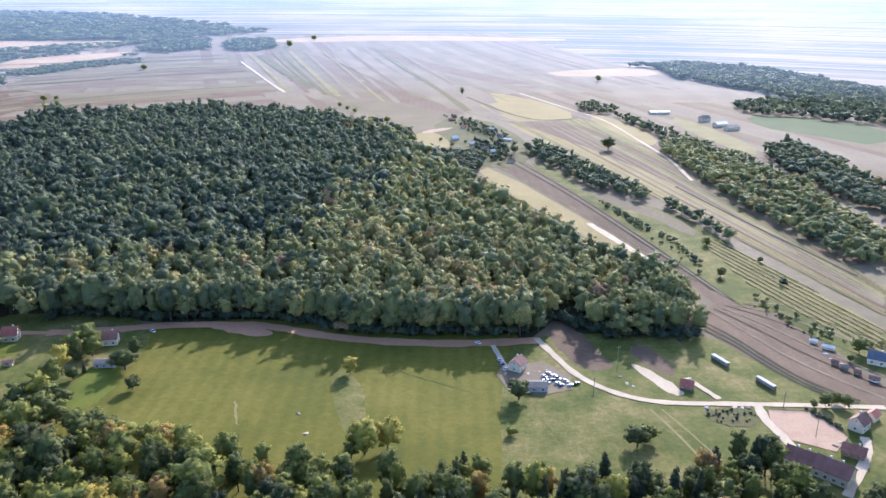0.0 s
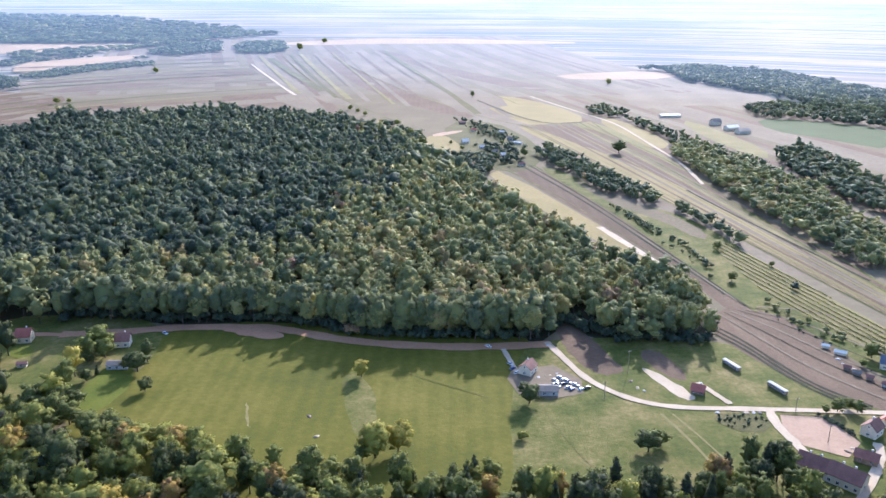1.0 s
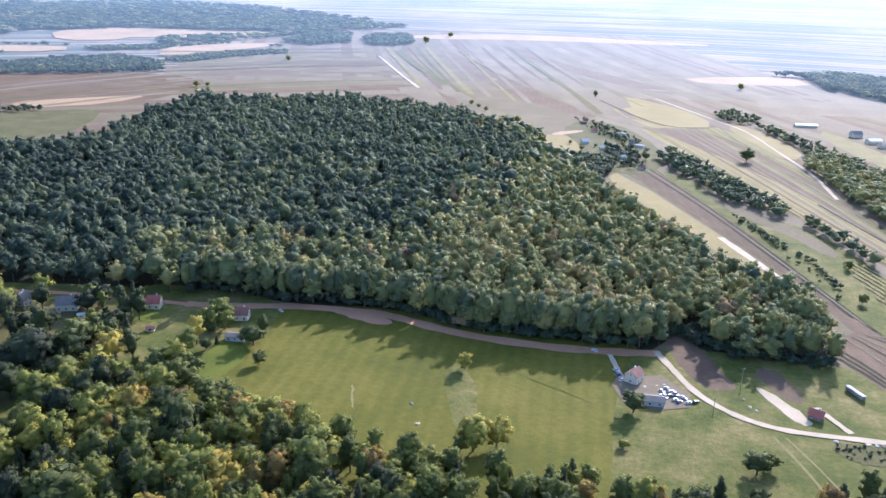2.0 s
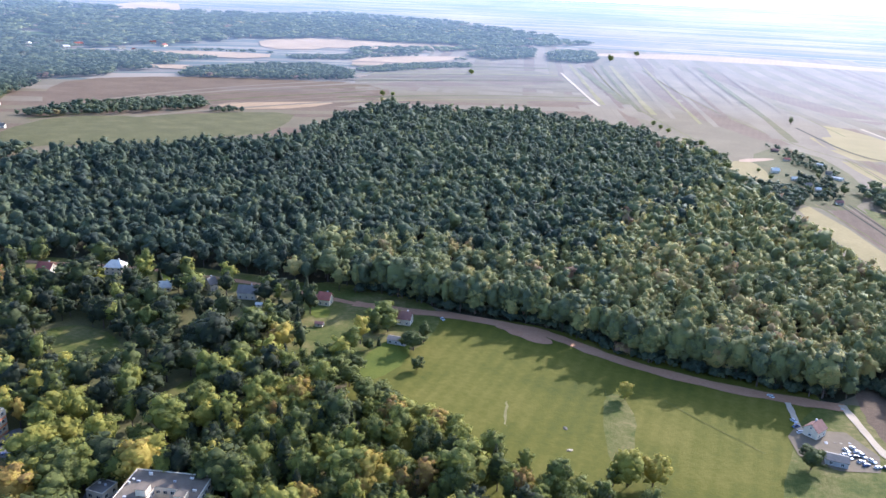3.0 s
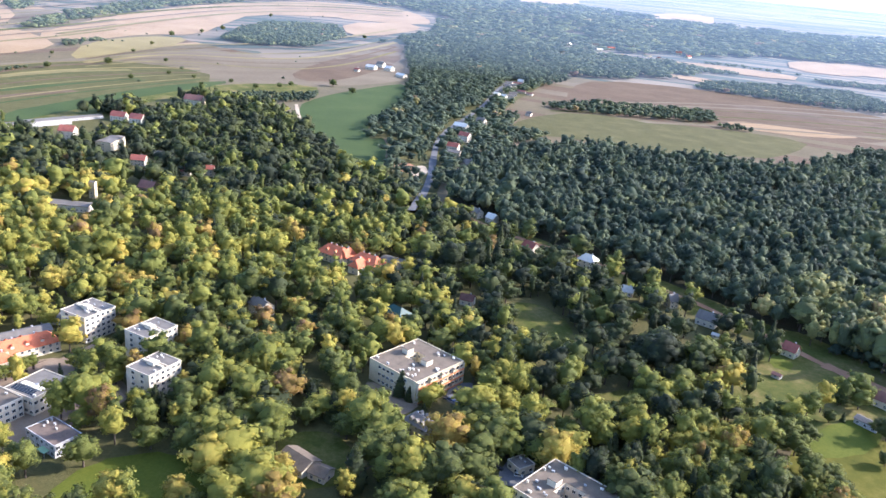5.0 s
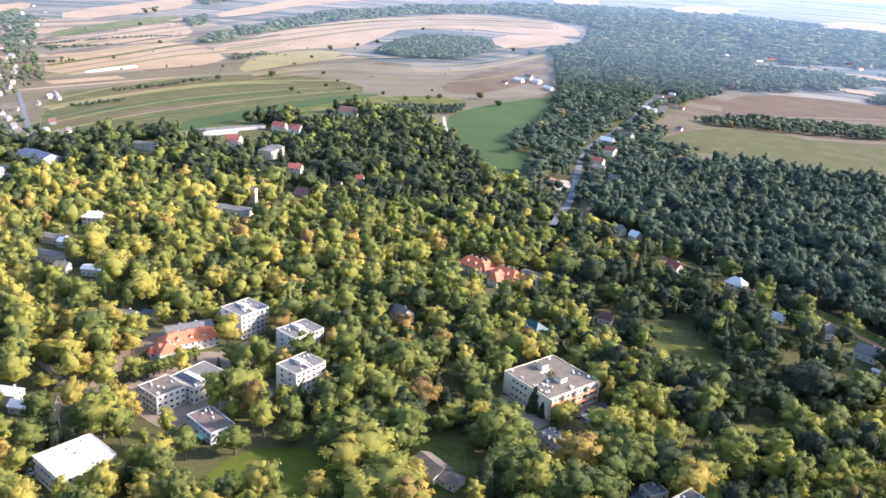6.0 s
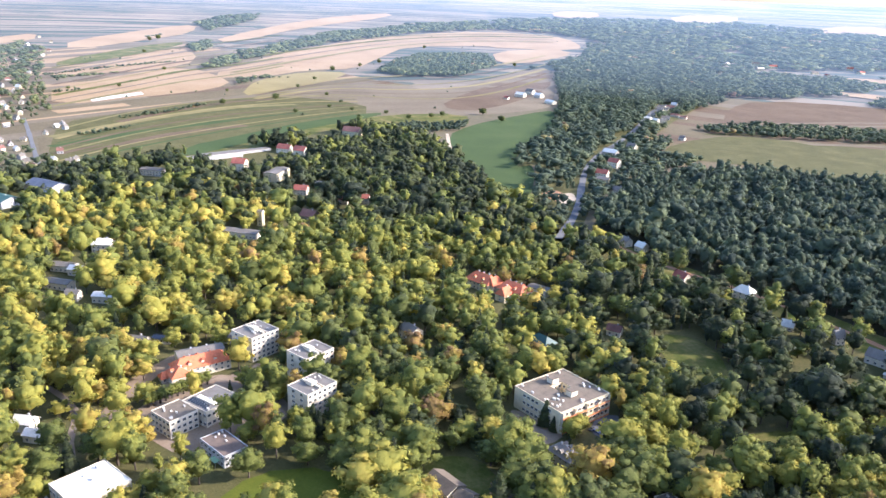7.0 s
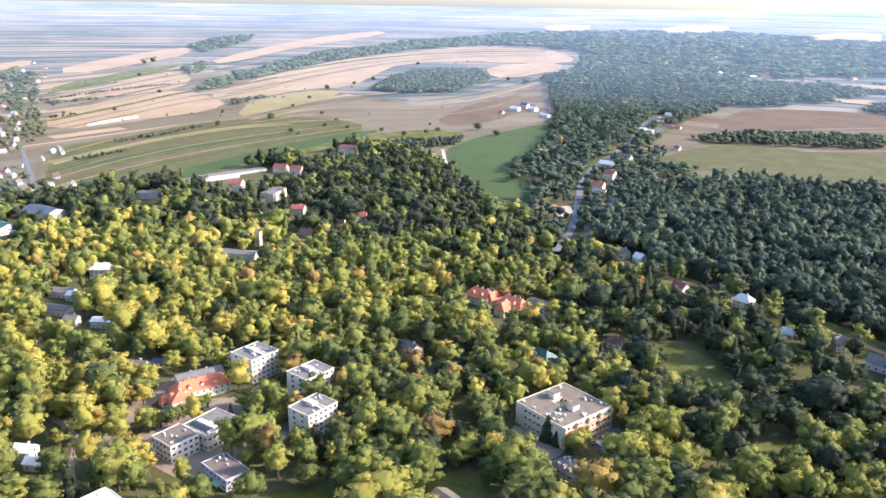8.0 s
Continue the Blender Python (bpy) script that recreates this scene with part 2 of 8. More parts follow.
def box(bm, x0, y0, z0, x1, y1, z1, mat=0):
    v = [bm.verts.new(p) for p in ((x0, y0, z0), (x1, y0, z0), (x1, y1, z0), (x0, y1, z0), (x0, y0, z1), (x1, y0, z1), (x1, y1, z1), (x0, y1, z1))]
    for q in ((0, 3, 2, 1), (4, 5, 6, 7), (0, 1, 5, 4), (1, 2, 6, 5), (2, 3, 7, 6), (3, 0, 4, 7)):
        bm.faces.new([v[i] for i in q]).material_index = mat


def softened(pts, rounds):
    """Corner cutting: makes an outline or a line of a few points run smoothly."""
    for _ in range(rounds):
        pts = [((1 - k) * a[0] + k * b[0], (1 - k) * a[1] + k * b[1]) for a, b in zip(pts, pts[1:] + pts[:1]) for k in (0.25, 0.75)]
    return pts


def field(name, mat, pts, label, z=0.06, soft=1, category="field", clear=True):
    """A piece of ground cover: a thin sheet that follows the land."""
    if clear:
        keep(pts)
    bm = bmesh.new()
    far = max(math.hypot(*p) for p in pts)
    line = softened(pts, soft + 1 if far < 900 else soft) if soft else pts
    if soft:
        rough = random.Random(len(pts) + int(far))
        line = [(x + rough.uniform(-0.9, 0.9), y + rough.uniform(-0.9, 0.9)) for x, y in line]
    f = bm.faces.new([bm.verts.new((x, y, 0)) for x, y in line])
    if f.normal.z < 0:
        f.normal_flip()
    bmesh.ops.triangulate(bm, faces=bm.faces[:])
    if far > 1800:
        for _ in range(5):
            long = [e for e in bm.edges if e.calc_length() > 140]
            if not long:
                break
            bmesh.ops.subdivide_edges(bm, edges=long, cuts=1)
            bmesh.ops.triangulate(bm, faces=bm.faces[:])
    for v in bm.verts:
        v.co.z = rise(v.co.x, v.co.y) + z + min(1.5, max(0.0, (math.hypot(v.co.x, v.co.y) - 1850) / 100))
    bmesh.ops.recalc_face_normals(bm, faces=bm.faces[:])
    if bm.faces[:] and sum(g.normal.z for g in bm.faces) < 0:
        bmesh.ops.reverse_faces(bm, faces=bm.faces[:])
    cx, cy = sum(p[0] for p in pts) / len(pts), sum(p[1] for p in pts) / len(pts)
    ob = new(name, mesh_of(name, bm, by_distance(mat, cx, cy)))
    return tagged(ob, label, category, kind="structure")


def ring(bm, outer, inner, z0, z1, mat=0):
    """A closed band between two rectangles (x0, y0, x1, y1)."""
    loops = []
    for (x0, y0, x1, y1), z in ((outer, z0), (outer, z1), (inner, z1), (inner, z0)):
        loops.append([bm.verts.new(p) for p in ((x0, y0, z), (x1, y0, z), (x1, y1, z), (x0, y1, z))])
    for a, b in zip(loops, loops[1:] + loops[:1]):
        for i in range(4):
            j = (i + 1) % 4
            bm.faces.new((a[i], a[j], b[j], b[i])).material_index = mat
    bmesh.ops.recalc_face_normals(bm, faces=bm.faces[:])


def ribbon(name, mat, pts, width, label, z=0.12, category="road", clear=True, front=0.0):
    """A road or path along a line, with a softly uneven edge."""
    for _ in range(2):
        pts = [pts[0]] + [((1 - k) * a[0] + k * b[0], (1 - k) * a[1] + k * b[1]) for a, b in zip(pts, pts[1:]) for k in (0.25, 0.75)] + [pts[-1]]
    bm = bmesh.new()
    rows = []
    for i, p in enumerate(pts):
        a, b = Vector(pts[max(0, i - 1)]), Vector(pts[min(len(pts) - 1, i + 1)])
        d = (b - a).normalized()
        n = Vector((-d.y, d.x))
        w = width / 2 * (1 + 0.12 * math.sin(i * 2.3) + 0.08 * math.sin(i * 5.1))
        rows.append([(p[0] + n.x * k * w, p[1] + n.y * k * w) for k in (1, -1)])
        if clear:
            r = math.hypot(*p)
            k = width * 0.8
            for s in range(int(front // 8) + 1):
                x, y = p[0] * (1 - 8 * s / r), p[1] * (1 - 8 * s / r)
                keep([(x - k, y - k), (x + k, y - k), (x + k, y + k), (x - k, y + k)])
    vs = [[bm.verts.new((x, y, rise(x, y) + z + min(2.2, max(0.0, (math.hypot(x, y) - 1850) / 70)))) for x, y in r] for r in rows]
    for a, b in zip(vs, vs[1:]):
        bm.faces.new((a[1], b[1], b[0], a[0]))
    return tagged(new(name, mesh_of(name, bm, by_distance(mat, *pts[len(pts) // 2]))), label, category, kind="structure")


def window_mesh(w, h, name="window"):
    """A window: a frame of four bars and a mullion, with the pane set back in it."""
    bm = bmesh.new()
    t, d = 0.09, -0.08
    xs, zs = (-w / 2, -w / 2 + t, -t / 2, t / 2, w / 2 - t, w / 2), (0, t, h - t, h)
    g = [[bm.verts.new((x, d, z)) for z in zs] for x in xs]
    panes = []
    for i in range(5):
        for j in range(3):
            f = bm.faces.new((g[i][j], g[i + 1][j], g[i + 1][j + 1], g[i][j + 1]))
            if j == 1 and i in (1, 3):
                panes.append(f)
    rim = [g[0][0], g[5][0], g[5][3], g[0][3]]
    back = [bm.verts.new((v.co.x, 0.1, v.co.z)) for v in rim]
    edge = ([g[i][0] for i in range(6)], [g[5][j] for j in range(4)], [g[5 - i][3] for i in range(6)], [g[0][3 - j] for j in range(4)])
    for k in range(4):
        bm.faces.new([back[k]] + edge[k] + [back[(k + 1) % 4]])
    for f in panes:
        r = bmesh.ops.inset_individual(bm, faces=[f], thickness=0.015, depth=-0.05)
        f.material_index = 1
    bmesh.ops.recalc_face_normals(bm, faces=bm.faces[:])
    return mesh_of(name, bm, FRAME, GLASS)


WIN = {}


def add_window(parent, x, y, z, turn, w=1.4, h=1.5, name="window"):
    k = (round(w, 1), round(h, 1), name)
    if k not in WIN:
        WIN[k] = window_mesh(w, h, name)
    return shared(name, WIN[k], parent, pose(x, y, z, 0, 0, turn))


def base_at(name, x, y, turn, label, category, group=""):
    ob = new(name)
    ob.matrix_basis = pose(x, y, rise(x, y), 0, 0, turn)
    return tagged(ob, label, category, group)


def clear_round(x, y, turn, w, d, front=12.0, side=3.0):
    """Keeps wild trees off a house and off its front yard."""
    c, s = math.cos(radians(turn)), math.sin(radians(turn))
    ring = [(x + c * a - s * b, y + s * a + c * b) for a, b in ((-w / 2 - side, -d / 2 - side), (w / 2 + side, -d / 2 - side), (w / 2 + side, d / 2 + side), (-w / 2 - side, d / 2 + side))]
    keep(ring)
    if front:
        r = math.hypot(x, y)
        ux, uy = -x / r * front, -y / r * front
        n = int(front // 6) + 1
        for i in range(1, n + 1):
            keep([(px + ux * i / n, py + uy * i / n) for px, py in ring])


def house(x, y, turn, w, d, h, rh, wall, roof, label, hip=0.0, front=10.0, chimneys=1, name="house", group="", storeys=1, category="house", dormers=0):
    """A house w along its ridge and d deep: walls with gables, a thick overhanging roof, chimney, windows and a door."""
    clear_round(x, y, turn, w, d, front)
    ob = base_at(name, x, y, turn, label, category, group)
    bm = bmesh.new()
    a, b = w / 2, d / 2
    if hip:
        box(bm, -a, -b, -0.3, a, b, h)
    else:
        lo = [bm.verts.new(p) for p in ((-a, -b, -0.3), (a, -b, -0.3), (a, b, -0.3), (-a, b, -0.3))]
        hi = [bm.verts.new(p) for p in ((-a, -b, h), (a, -b, h), (a, b, h), (-a, b, h))]
        g = [bm.verts.new((-a, 0, h + rh - 0.15)), bm.verts.new((a, 0, h + rh - 0.15))]
        for f in ((lo[0], lo[1], hi[1], hi[0]), (lo[2], lo[3], hi[3], hi[2]), (lo[1], lo[2], hi[2], g[1], hi[1]), (lo[3], lo[0], hi[0], g[0], hi[3]), (lo[3], lo[2], lo[1], lo[0])):
            bm.faces.new(f)
    part("wall", bm, wall, ob)
    bm = bmesh.new()
    o, t = 0.5, 0.22
    e = h - o * rh / b
    k = hip * b
    up = []
    for dz in (0, t):
        up.append([bm.verts.new(p) for p in ((-a - o, -b - o, e + dz), (a + o, -b - o, e + dz), (a + o, b + o, e + dz), (-a - o, b + o, e + dz), (-a - o + k, 0, h + rh + dz), (a + o - k, 0, h + rh + dz))])
    for s, v in zip((-1, 1), up):
        for f in ((0, 1, 5, 4), (2, 3, 4, 5), (1, 2, 5), (3, 0, 4)):
            if len(f) == 3 and not hip:
                continue
            bm.faces.new([v[i] for i in (f if s > 0 else f[::-1])])
    lo, hi = up
    for i, j in (((0, 1), (1, 2), (2, 3), (3, 0)) if hip else ((0, 1), (1, 5), (5, 2), (2, 3), (3, 4), (4, 0))):
        bm.faces.new((lo[i], lo[j], hi[j], hi[i]))
    bmesh.ops.recalc_face_normals(bm, faces=bm.faces[:])
    top = part("roof", bm, roof, ob)
    for i in range(chimneys):
        bm = bmesh.new()
        cx = a * (0.7 - 1.4 * (i + 0.5) / chimneys) if chimneys > 1 else a * 0.35
        box(bm, cx - 0.35, 0.5, h, cx + 0.35, 1.2, h + rh + 0.7)
        box(bm, cx - 0.45, 0.4, h + rh + 0.7, cx + 0.45, 1.3, h + rh + 0.85)
        part("chimney", bm, GREYWALL, top)
    for i in range(dormers):
        for s in (-1, 1):
            cx, cy, dz = -a * 0.7 + 1.4 * a * (i + 0.5) / dormers, s * b * 0.62, h + rh * 0.34
            bm = bmesh.new()
            box(bm, cx - 0.9, cy - 0.9, dz - rh * 0.2, cx + 0.9, cy + 0.9, dz + 1.1)
            v = [bm.verts.new(p) for p in ((cx - 1.15, cy - 1.1, dz + 1.1), (cx + 1.15, cy - 1.1, dz + 1.1), (cx + 1.15, cy + 1.1, dz + 1.1), (cx - 1.15, cy + 1.1, dz + 1.1), (cx, cy - 1.1, dz + 1.95), (cx, cy + 1.1, dz + 1.95))]
            for f in ((0, 1, 4), (2, 3, 5), (1, 2, 5, 4), (3, 0, 4, 5), (3, 2, 1, 0)):
                bm.faces.new([v[k] for k in f]).material_index = 1
            bmesh.ops.recalc_face_normals(bm, faces=bm.faces[:])
            part("dormer", bm, (wall, roof), top, "small gabled dormer")
    n = max(1, int(w // 3.4))
    for s in range(storeys):
        z = 0.95 + s * 2.9
        if z + 1.4 > h + 0.3:
            break
        for i in range(n):
            wx = -a + (i + 0.5) * w / n
            add_window(ob, wx, -b - 0.02, z, 0)
            if i or s:
                add_window(ob, wx, b + 0.02, z, 180)
        for sx in (-1, 1):
            add_window(ob, sx * (a + 0.02), 0, z, 90 * sx)
    if not hip and rh > 2.4:
        for sx in (-1, 1):
            add_window(ob, sx * (a + 0.02), 0, h + 0.3, 90 * sx, 1.0, 1.2)
    bm = bmesh.new()
    dx = -a + 0.5 * w / n
    box(bm, dx - 0.5, b - 0.02, 0.0, dx + 0.5, b + 0.06, 2.05)
    part("door", bm, WOOD, ob)
    return ob


def slab_block(x, y, turn, w, d, h, floors, wall, roof, label, court=None, balconies=(), name="apartment_block", front=20.0, vents=8, bays=3.0, spine=False, seed=1, skip=()):
    """A flat-roofed block: walls with a parapet, roof sheet, rows of windows, roof vents, and, where wanted, an open court or balconies."""
    clear_round(x, y, turn, w, d, front, 4.0)
    rng = random.Random(seed)
    ob = base_at(name, x, y, turn, label, "building")
    a, b = w / 2, d / 2
    bm = bmesh.new()
    if court:
        cx, cy, cw, cd = court
        hole = (cx - cw / 2, cy - cd / 2, cx + cw / 2, cy + cd / 2)
        ring(bm, (-a, -b, a, b), hole, -0.3, h)
    else:
        box(bm, -a, -b, -0.3, a, b, h)
    part("wall", bm, wall, ob)
    bm = bmesh.new()
    if court:
        ring(bm, (-a + 0.26, -b + 0.26, a - 0.26, b - 0.26), hole, h + 0.003, h + 0.12)
    else:
        box(bm, -a + 0.26, -b + 0.26, h + 0.003, a - 0.26, b - 0.26, h + 0.12)
    top = part("roof", bm, roof, ob)
    bm = bmesh.new()
    ring(bm, (-a - 0.12, -b - 0.12, a + 0.12, b + 0.12), (-a + 0.25, -b + 0.25, a - 0.25, b - 0.25), h - 0.25, h + 0.45)
    part("parapet", bm, wall, ob)
    fh = h / floors
    for side, (length, off, turn2) in enumerate(((w, b, 0), (d, a, 90), (w, b, 180), (d, a, -90))):
        n = int(length // bays)
        for f in range(floors):
            for i in range(n):
                if (side, i) in skip:
                    continue
                u = -length / 2 + (i + 0.5) * length / n
                m = pose(0, 0, 0, 0, 0, turn2) @ pose(u, -off - 0.02, f * fh + fh * 0.3)
                k = (1.9, 1.6, "window")
                if k not in WIN:
                    WIN[k] = window_mesh(1.9, 1.6)
                shared("window", WIN[k], ob, m)
    if court:
        for f in range(floors):
            n = int(cw // 3)
            for i in range(n):
                add_window(ob, cx - cw / 2 + (i + 0.5) * cw / n, cy + cd / 2 + 0.0, f * fh + fh * 0.3, 0, 1.6, 1.5)
            n = int(cd // 3)
            for i in range(n):
                add_window(ob, cx - cw / 2, cy - cd / 2 + (i + 0.5) * cd / n, f * fh + fh * 0.3, 90, 1.6, 1.5)
        for px, py, pw in ((cx - cw / 2 - 2.4, cy, 4.2), (cx + cw / 2 + 2.2, cy - cd * 0.2, 4.0)):
            bm = bmesh.new()
            box(bm, px - pw / 2, py - 2.4, h + 0.12, px + pw / 2, py + 2.4, h + 3.0)
            box(bm, px - pw / 2 - 0.2, py - 2.6, h + 3.0, px + pw / 2 + 0.2, py + 2.6, h + 3.25, 1)
            part("stair_house", bm, (WHITE, roof), top, "white rooftop stair house")
    for side in balconies:
        length, off, turn2 = ((w, b, 0), (d, a, 90), (w, b, 180), (d, a, -90))[side]
        for f in range(floors):
            bm = bmesh.new()
            z = f * fh
            box(bm, -length / 2 + 0.6, -off - 1.3, z + 0.02, length / 2 - 0.6, -off - 0.003, z + 0.2, 1)
            box(bm, -length / 2 + 0.6, -off - 1.38, z + 0.2, length / 2 - 0.6, -off - 1.3, z + 1.1, 0)
            for q in np.arange(-length / 2 + 0.6, length / 2 - 0.5, (length - 1.2) / max(1, int(length // 9))):
                box(bm, q - 0.06, -off - 1.3, z + 0.2, q + 0.06, -off - 0.003, z + fh - 0.05, 1)
            p = part("balcony", bm, (BALCONY, WHITE), ob, "balcony row with orange panels")
            p.matrix_basis = pose(0, 0, 0, 0, 0, turn2)
    if spine:
        bm = bmesh.new()
        box(bm, -a + 1.0, -1.1, h + 0.12, a - 1.0, 0.2, h + 1.0, 0)
        box(bm, -2.6, -2.2, h + 0.12, 2.2, 1.2, h + 2.1, 0)
        box(bm, -a + 0.6, 1.6, h + 0.12, a - 0.6, 2.2, h + 0.6, 0)
        part("roof_housing", bm, WHITE, top, "white roof ridge with vents")
    for i in range(vents):
        for _ in range(20):
            vx, vy = rng.uniform(-a + 1.5, a - 1.5), rng.uniform(-b + 1.5, b - 1.5)
            if not court or abs(vx - cx) > cw / 2 + 5 or abs(vy - cy) > cd / 2 + 3:
                break
        bm = bmesh.new()
        vw, vd, vh = rng.uniform(0.5, 1.6), rng.uniform(0.4, 0.7), rng.uniform(0.5, 1.1)
        box(bm, vx - vw / 2, vy - vd / 2, h + 0.12, vx + vw / 2, vy + vd / 2, h + 0.12 + vh)
        box(bm, vx - vw / 2 - 0.1, vy - vd / 2 - 0.1, h + 0.12 + vh, vx + vw / 2 + 0.1, vy + vd / 2 + 0.1, h + 0.24 + vh)
        part("vent", bm, ROOFWHITE if rng.random() < 0.6 else GREYWALL, top)
    return ob


# ---- trees: templates of one metre's height, laid out in great numbers ----
def icosphere(sub):
    bm = bmesh.new()
    bmesh.ops.create_icosphere(bm, subdivisions=sub, radius=1)
    v = np.array([q.co[:] for q in bm.verts])
    f = np.array([[q.index for q in g.verts] for g in bm.faces])
    bm.free()
    return v, f


ICO1, ICO2 = icosphere(1), icosphere(2)


def unit(a):
    return a / (np.linalg.norm(a, axis=1, keepdims=True) + 1e-6)


def lumps(rng, base, centre, radius, jitter, squash=1.0):
    v, f = base
    w = v * (1 + rng.uniform(-jitter, jitter, (len(v), 1)))
    return w * np.array(radius) * np.array([1, 1, squash]) + np.array(centre), f, unit(v / np.array(radius))


def joined(pieces):
    vs, fs, ns, n = [], [], [], 0
    for v, f, m in pieces:
        vs.append(v)
        fs.append(f + n)
        ns.append(m)
        n += len(v)
    return np.concatenate(vs), np.concatenate(fs), np.concatenate(ns)


def tufts(rng, centres, normals, size):
    """Sprays of leaves: single small faces round the given places, shaded as the rounded bough that they cover."""
    n = len(centres)
    out = unit(normals)
    up = unit(out + rng.normal(size=(n, 3)) * 0.4)
    a = np.cross(up, rng.normal(size=(n, 3)))
    a /= np.linalg.norm(a, axis=1, keepdims=True)
    b = np.cross(up, a)
    s = size * rng.uniform(0.6, 1.3, (n, 1))
    v = np.stack([centres + a * s, centres - a * s * 0.5 + b * s * 0.8, centres - a * s * 0.5 - b * s * 0.8], 1).reshape(-1, 3)
    return v, np.arange(3 * n).reshape(n, 3), np.repeat(unit(out * 0.72 + up * 0.28), 3, axis=0)


def trunk_of(h, r):
    k = np.arange(5) * 2 * math.pi / 5
    lo, hi = np.stack([np.cos(k) * r, np.sin(k) * r, 0 * k - 0.02], 1), np.stack([np.cos(k) * r * 0.5, np.sin(k) * r * 0.5, 0 * k + h], 1)
    f = []
    for i in range(5):
        j = (i + 1) % 5
        f += [[i, j, 5 + j], [i, 5 + j, 5 + i]]
    side = np.stack([np.cos(k), np.sin(k), 0 * k], 1)
    return np.concatenate([lo, hi]), np.array(f), np.concatenate([side, side])


def crown(kind, level, seed):
    """Crown of a tree one metre high. level 2 is for trees near by, 0 for far ones, 3 for the farthest."""
    rng = np.random.default_rng(seed)
    out = []
    if kind == "conifer":
        layers = (5, 8, 12, 3)[level]
        for i in range(layers):
            k = i / layers
            r = 0.17 * (1 - k) ** 0.8 + 0.02
            z = 0.12 + 0.86 * k
            m = (5, 6, 8, 4)[level]
            t = np.arange(m) * 2 * math.pi / m + rng.uniform(0, 6)
            rim = np.stack([np.cos(t) * r * rng.uniform(0.75, 1.25, m), np.sin(t) * r * rng.uniform(0.75, 1.25, m), z - 0.05 + rng.uniform(-0.02, 0.02, m)], 1)
            v = np.concatenate([rim, [[0, 0, z + 0.17 * (1 - k * 0.5)]]])
            out.append((v, np.array([[q, (q + 1) % m, m] for q in range(m)]), unit(np.concatenate([rim * [1, 1, 0] + [0, 0, 0.06], [[0, 0, 1]]]))))
        n = (10, 40, 110, 4)[level]
        k = rng.uniform(0, 1, n) ** 1.4
        t = rng.uniform(0, 6.28, n)
        r = (0.17 * (1 - k) ** 0.8 + 0.02) * rng.uniform(0.8, 1.1, n)
        c = np.stack([np.cos(t) * r, np.sin(t) * r, 0.1 + 0.86 * k], 1)
        out.append(tufts(rng, c, c * [1, 1, 0], 0.045))
        return joined(out)
    wide, tall, mid = {"broad": (0.262, 0.41, 0.55), "tall": (0.168, 0.43, 0.54), "poplar": (0.09, 0.42, 0.52), "bush": (0.45, 0.36, 0.45)}[kind]
    n = (4, 9, 16, 4)[level]
    out.append(lumps(rng, ICO1, (0, 0, mid), (wide * 0.8, wide * 0.8, tall * 0.8), 0.14))
    spots, sizes = [], []
    for i in range(n):
        z = 1 - 1.7 * (i + 0.5) / n
        a = i * 2.39996 + rng.uniform(-0.5, 0.5)
        q = math.sqrt(max(0, 1 - z * z))
        k = rng.uniform(0.6, 0.95)
        spots.append((math.cos(a) * q * wide * k, math.sin(a) * q * wide * k, mid + z * tall * k))
        sizes.append(rng.uniform(0.7, 1.25) * wide * (0.66, 0.5, 0.41, 0.7)[level])
        if level != 3:
            v, f, nv = lumps(rng, ICO1, spots[-1], (sizes[-1] * 0.74, sizes[-1] * 0.74, sizes[-1] * 0.64), 0.3)
            out.append((v, f, unit(nv * 0.75 + unit((v - [0, 0, mid * 0.85]) / [wide, wide, tall]) * 0.45)))
    m = (40, 145, 390, 28)[level]
    pick = rng.choice(n, m, p=np.array(sizes) ** 2 / (np.array(sizes) ** 2).sum())
    d = rng.normal(size=(m, 3)) + np.array(spots)[pick] * [1.1 / wide, 1.1 / wide, 0] + [0, 0, 0.35]
    d /= np.linalg.norm(d, axis=1, keepdims=True)
    c = np.array(spots)[pick] + d * np.array(sizes)[pick][:, None] * np.array([1, 1, 0.85]) * rng.uniform(0.78, 1.18, (m, 1))
    away = unit((c - [0, 0, mid * 0.85]) / [wide, wide, tall])
    out.append(tufts(rng, c, d * 0.7 + away * 0.55, wide * (0.27, 0.165, 0.115, 0.5)[level]))
    return joined(out)


SHAPES = {(k, l): [crown(k, l, 17 * i + 5 * l + len(k)) for i in range((5, 6, 6, 4)[l])] for k in ("broad", "tall", "poplar", "bush", "conifer") for l in (0, 1, 2, 3)}


def tri_mesh(name, v, f, tone, mats, slots=None, normals=None):
    me = bpy.data.meshes.new(name)
    me.vertices.add(len(v))
    me.vertices.foreach_set("co", np.ascontiguousarray(v, np.float32).ravel())
    me.loops.add(3 * len(f))
    me.loops.foreach_set("vertex_index", np.ascontiguousarray(f, np.int32).ravel())
    me.polygons.add(len(f))
    me.polygons.foreach_set("loop_start", np.arange(0, 3 * len(f), 3, dtype=np.int32))
    me.polygons.foreach_set("use_smooth", np.zeros(len(f), bool))
    if slots is not None:
        me.polygons.foreach_set("material_index", np.ascontiguousarray(slots, np.int32))
    at = me.attributes.new("tone", "FLOAT", "POINT")
    at.data.foreach_set("value", np.ascontiguousarray(tone, np.float32))
    if normals is not None:
        me.polygons.foreach_set("use_smooth", np.ones(len(f), bool))
        me.attributes.new("custom_normal", "FLOAT_VECTOR", "POINT").data.foreach_set("vector", np.ascontiguousarray(normals, np.float32).ravel())
    for m in mats:
        me.materials.append(m)
    me.update(calc_edges=True)
    return me


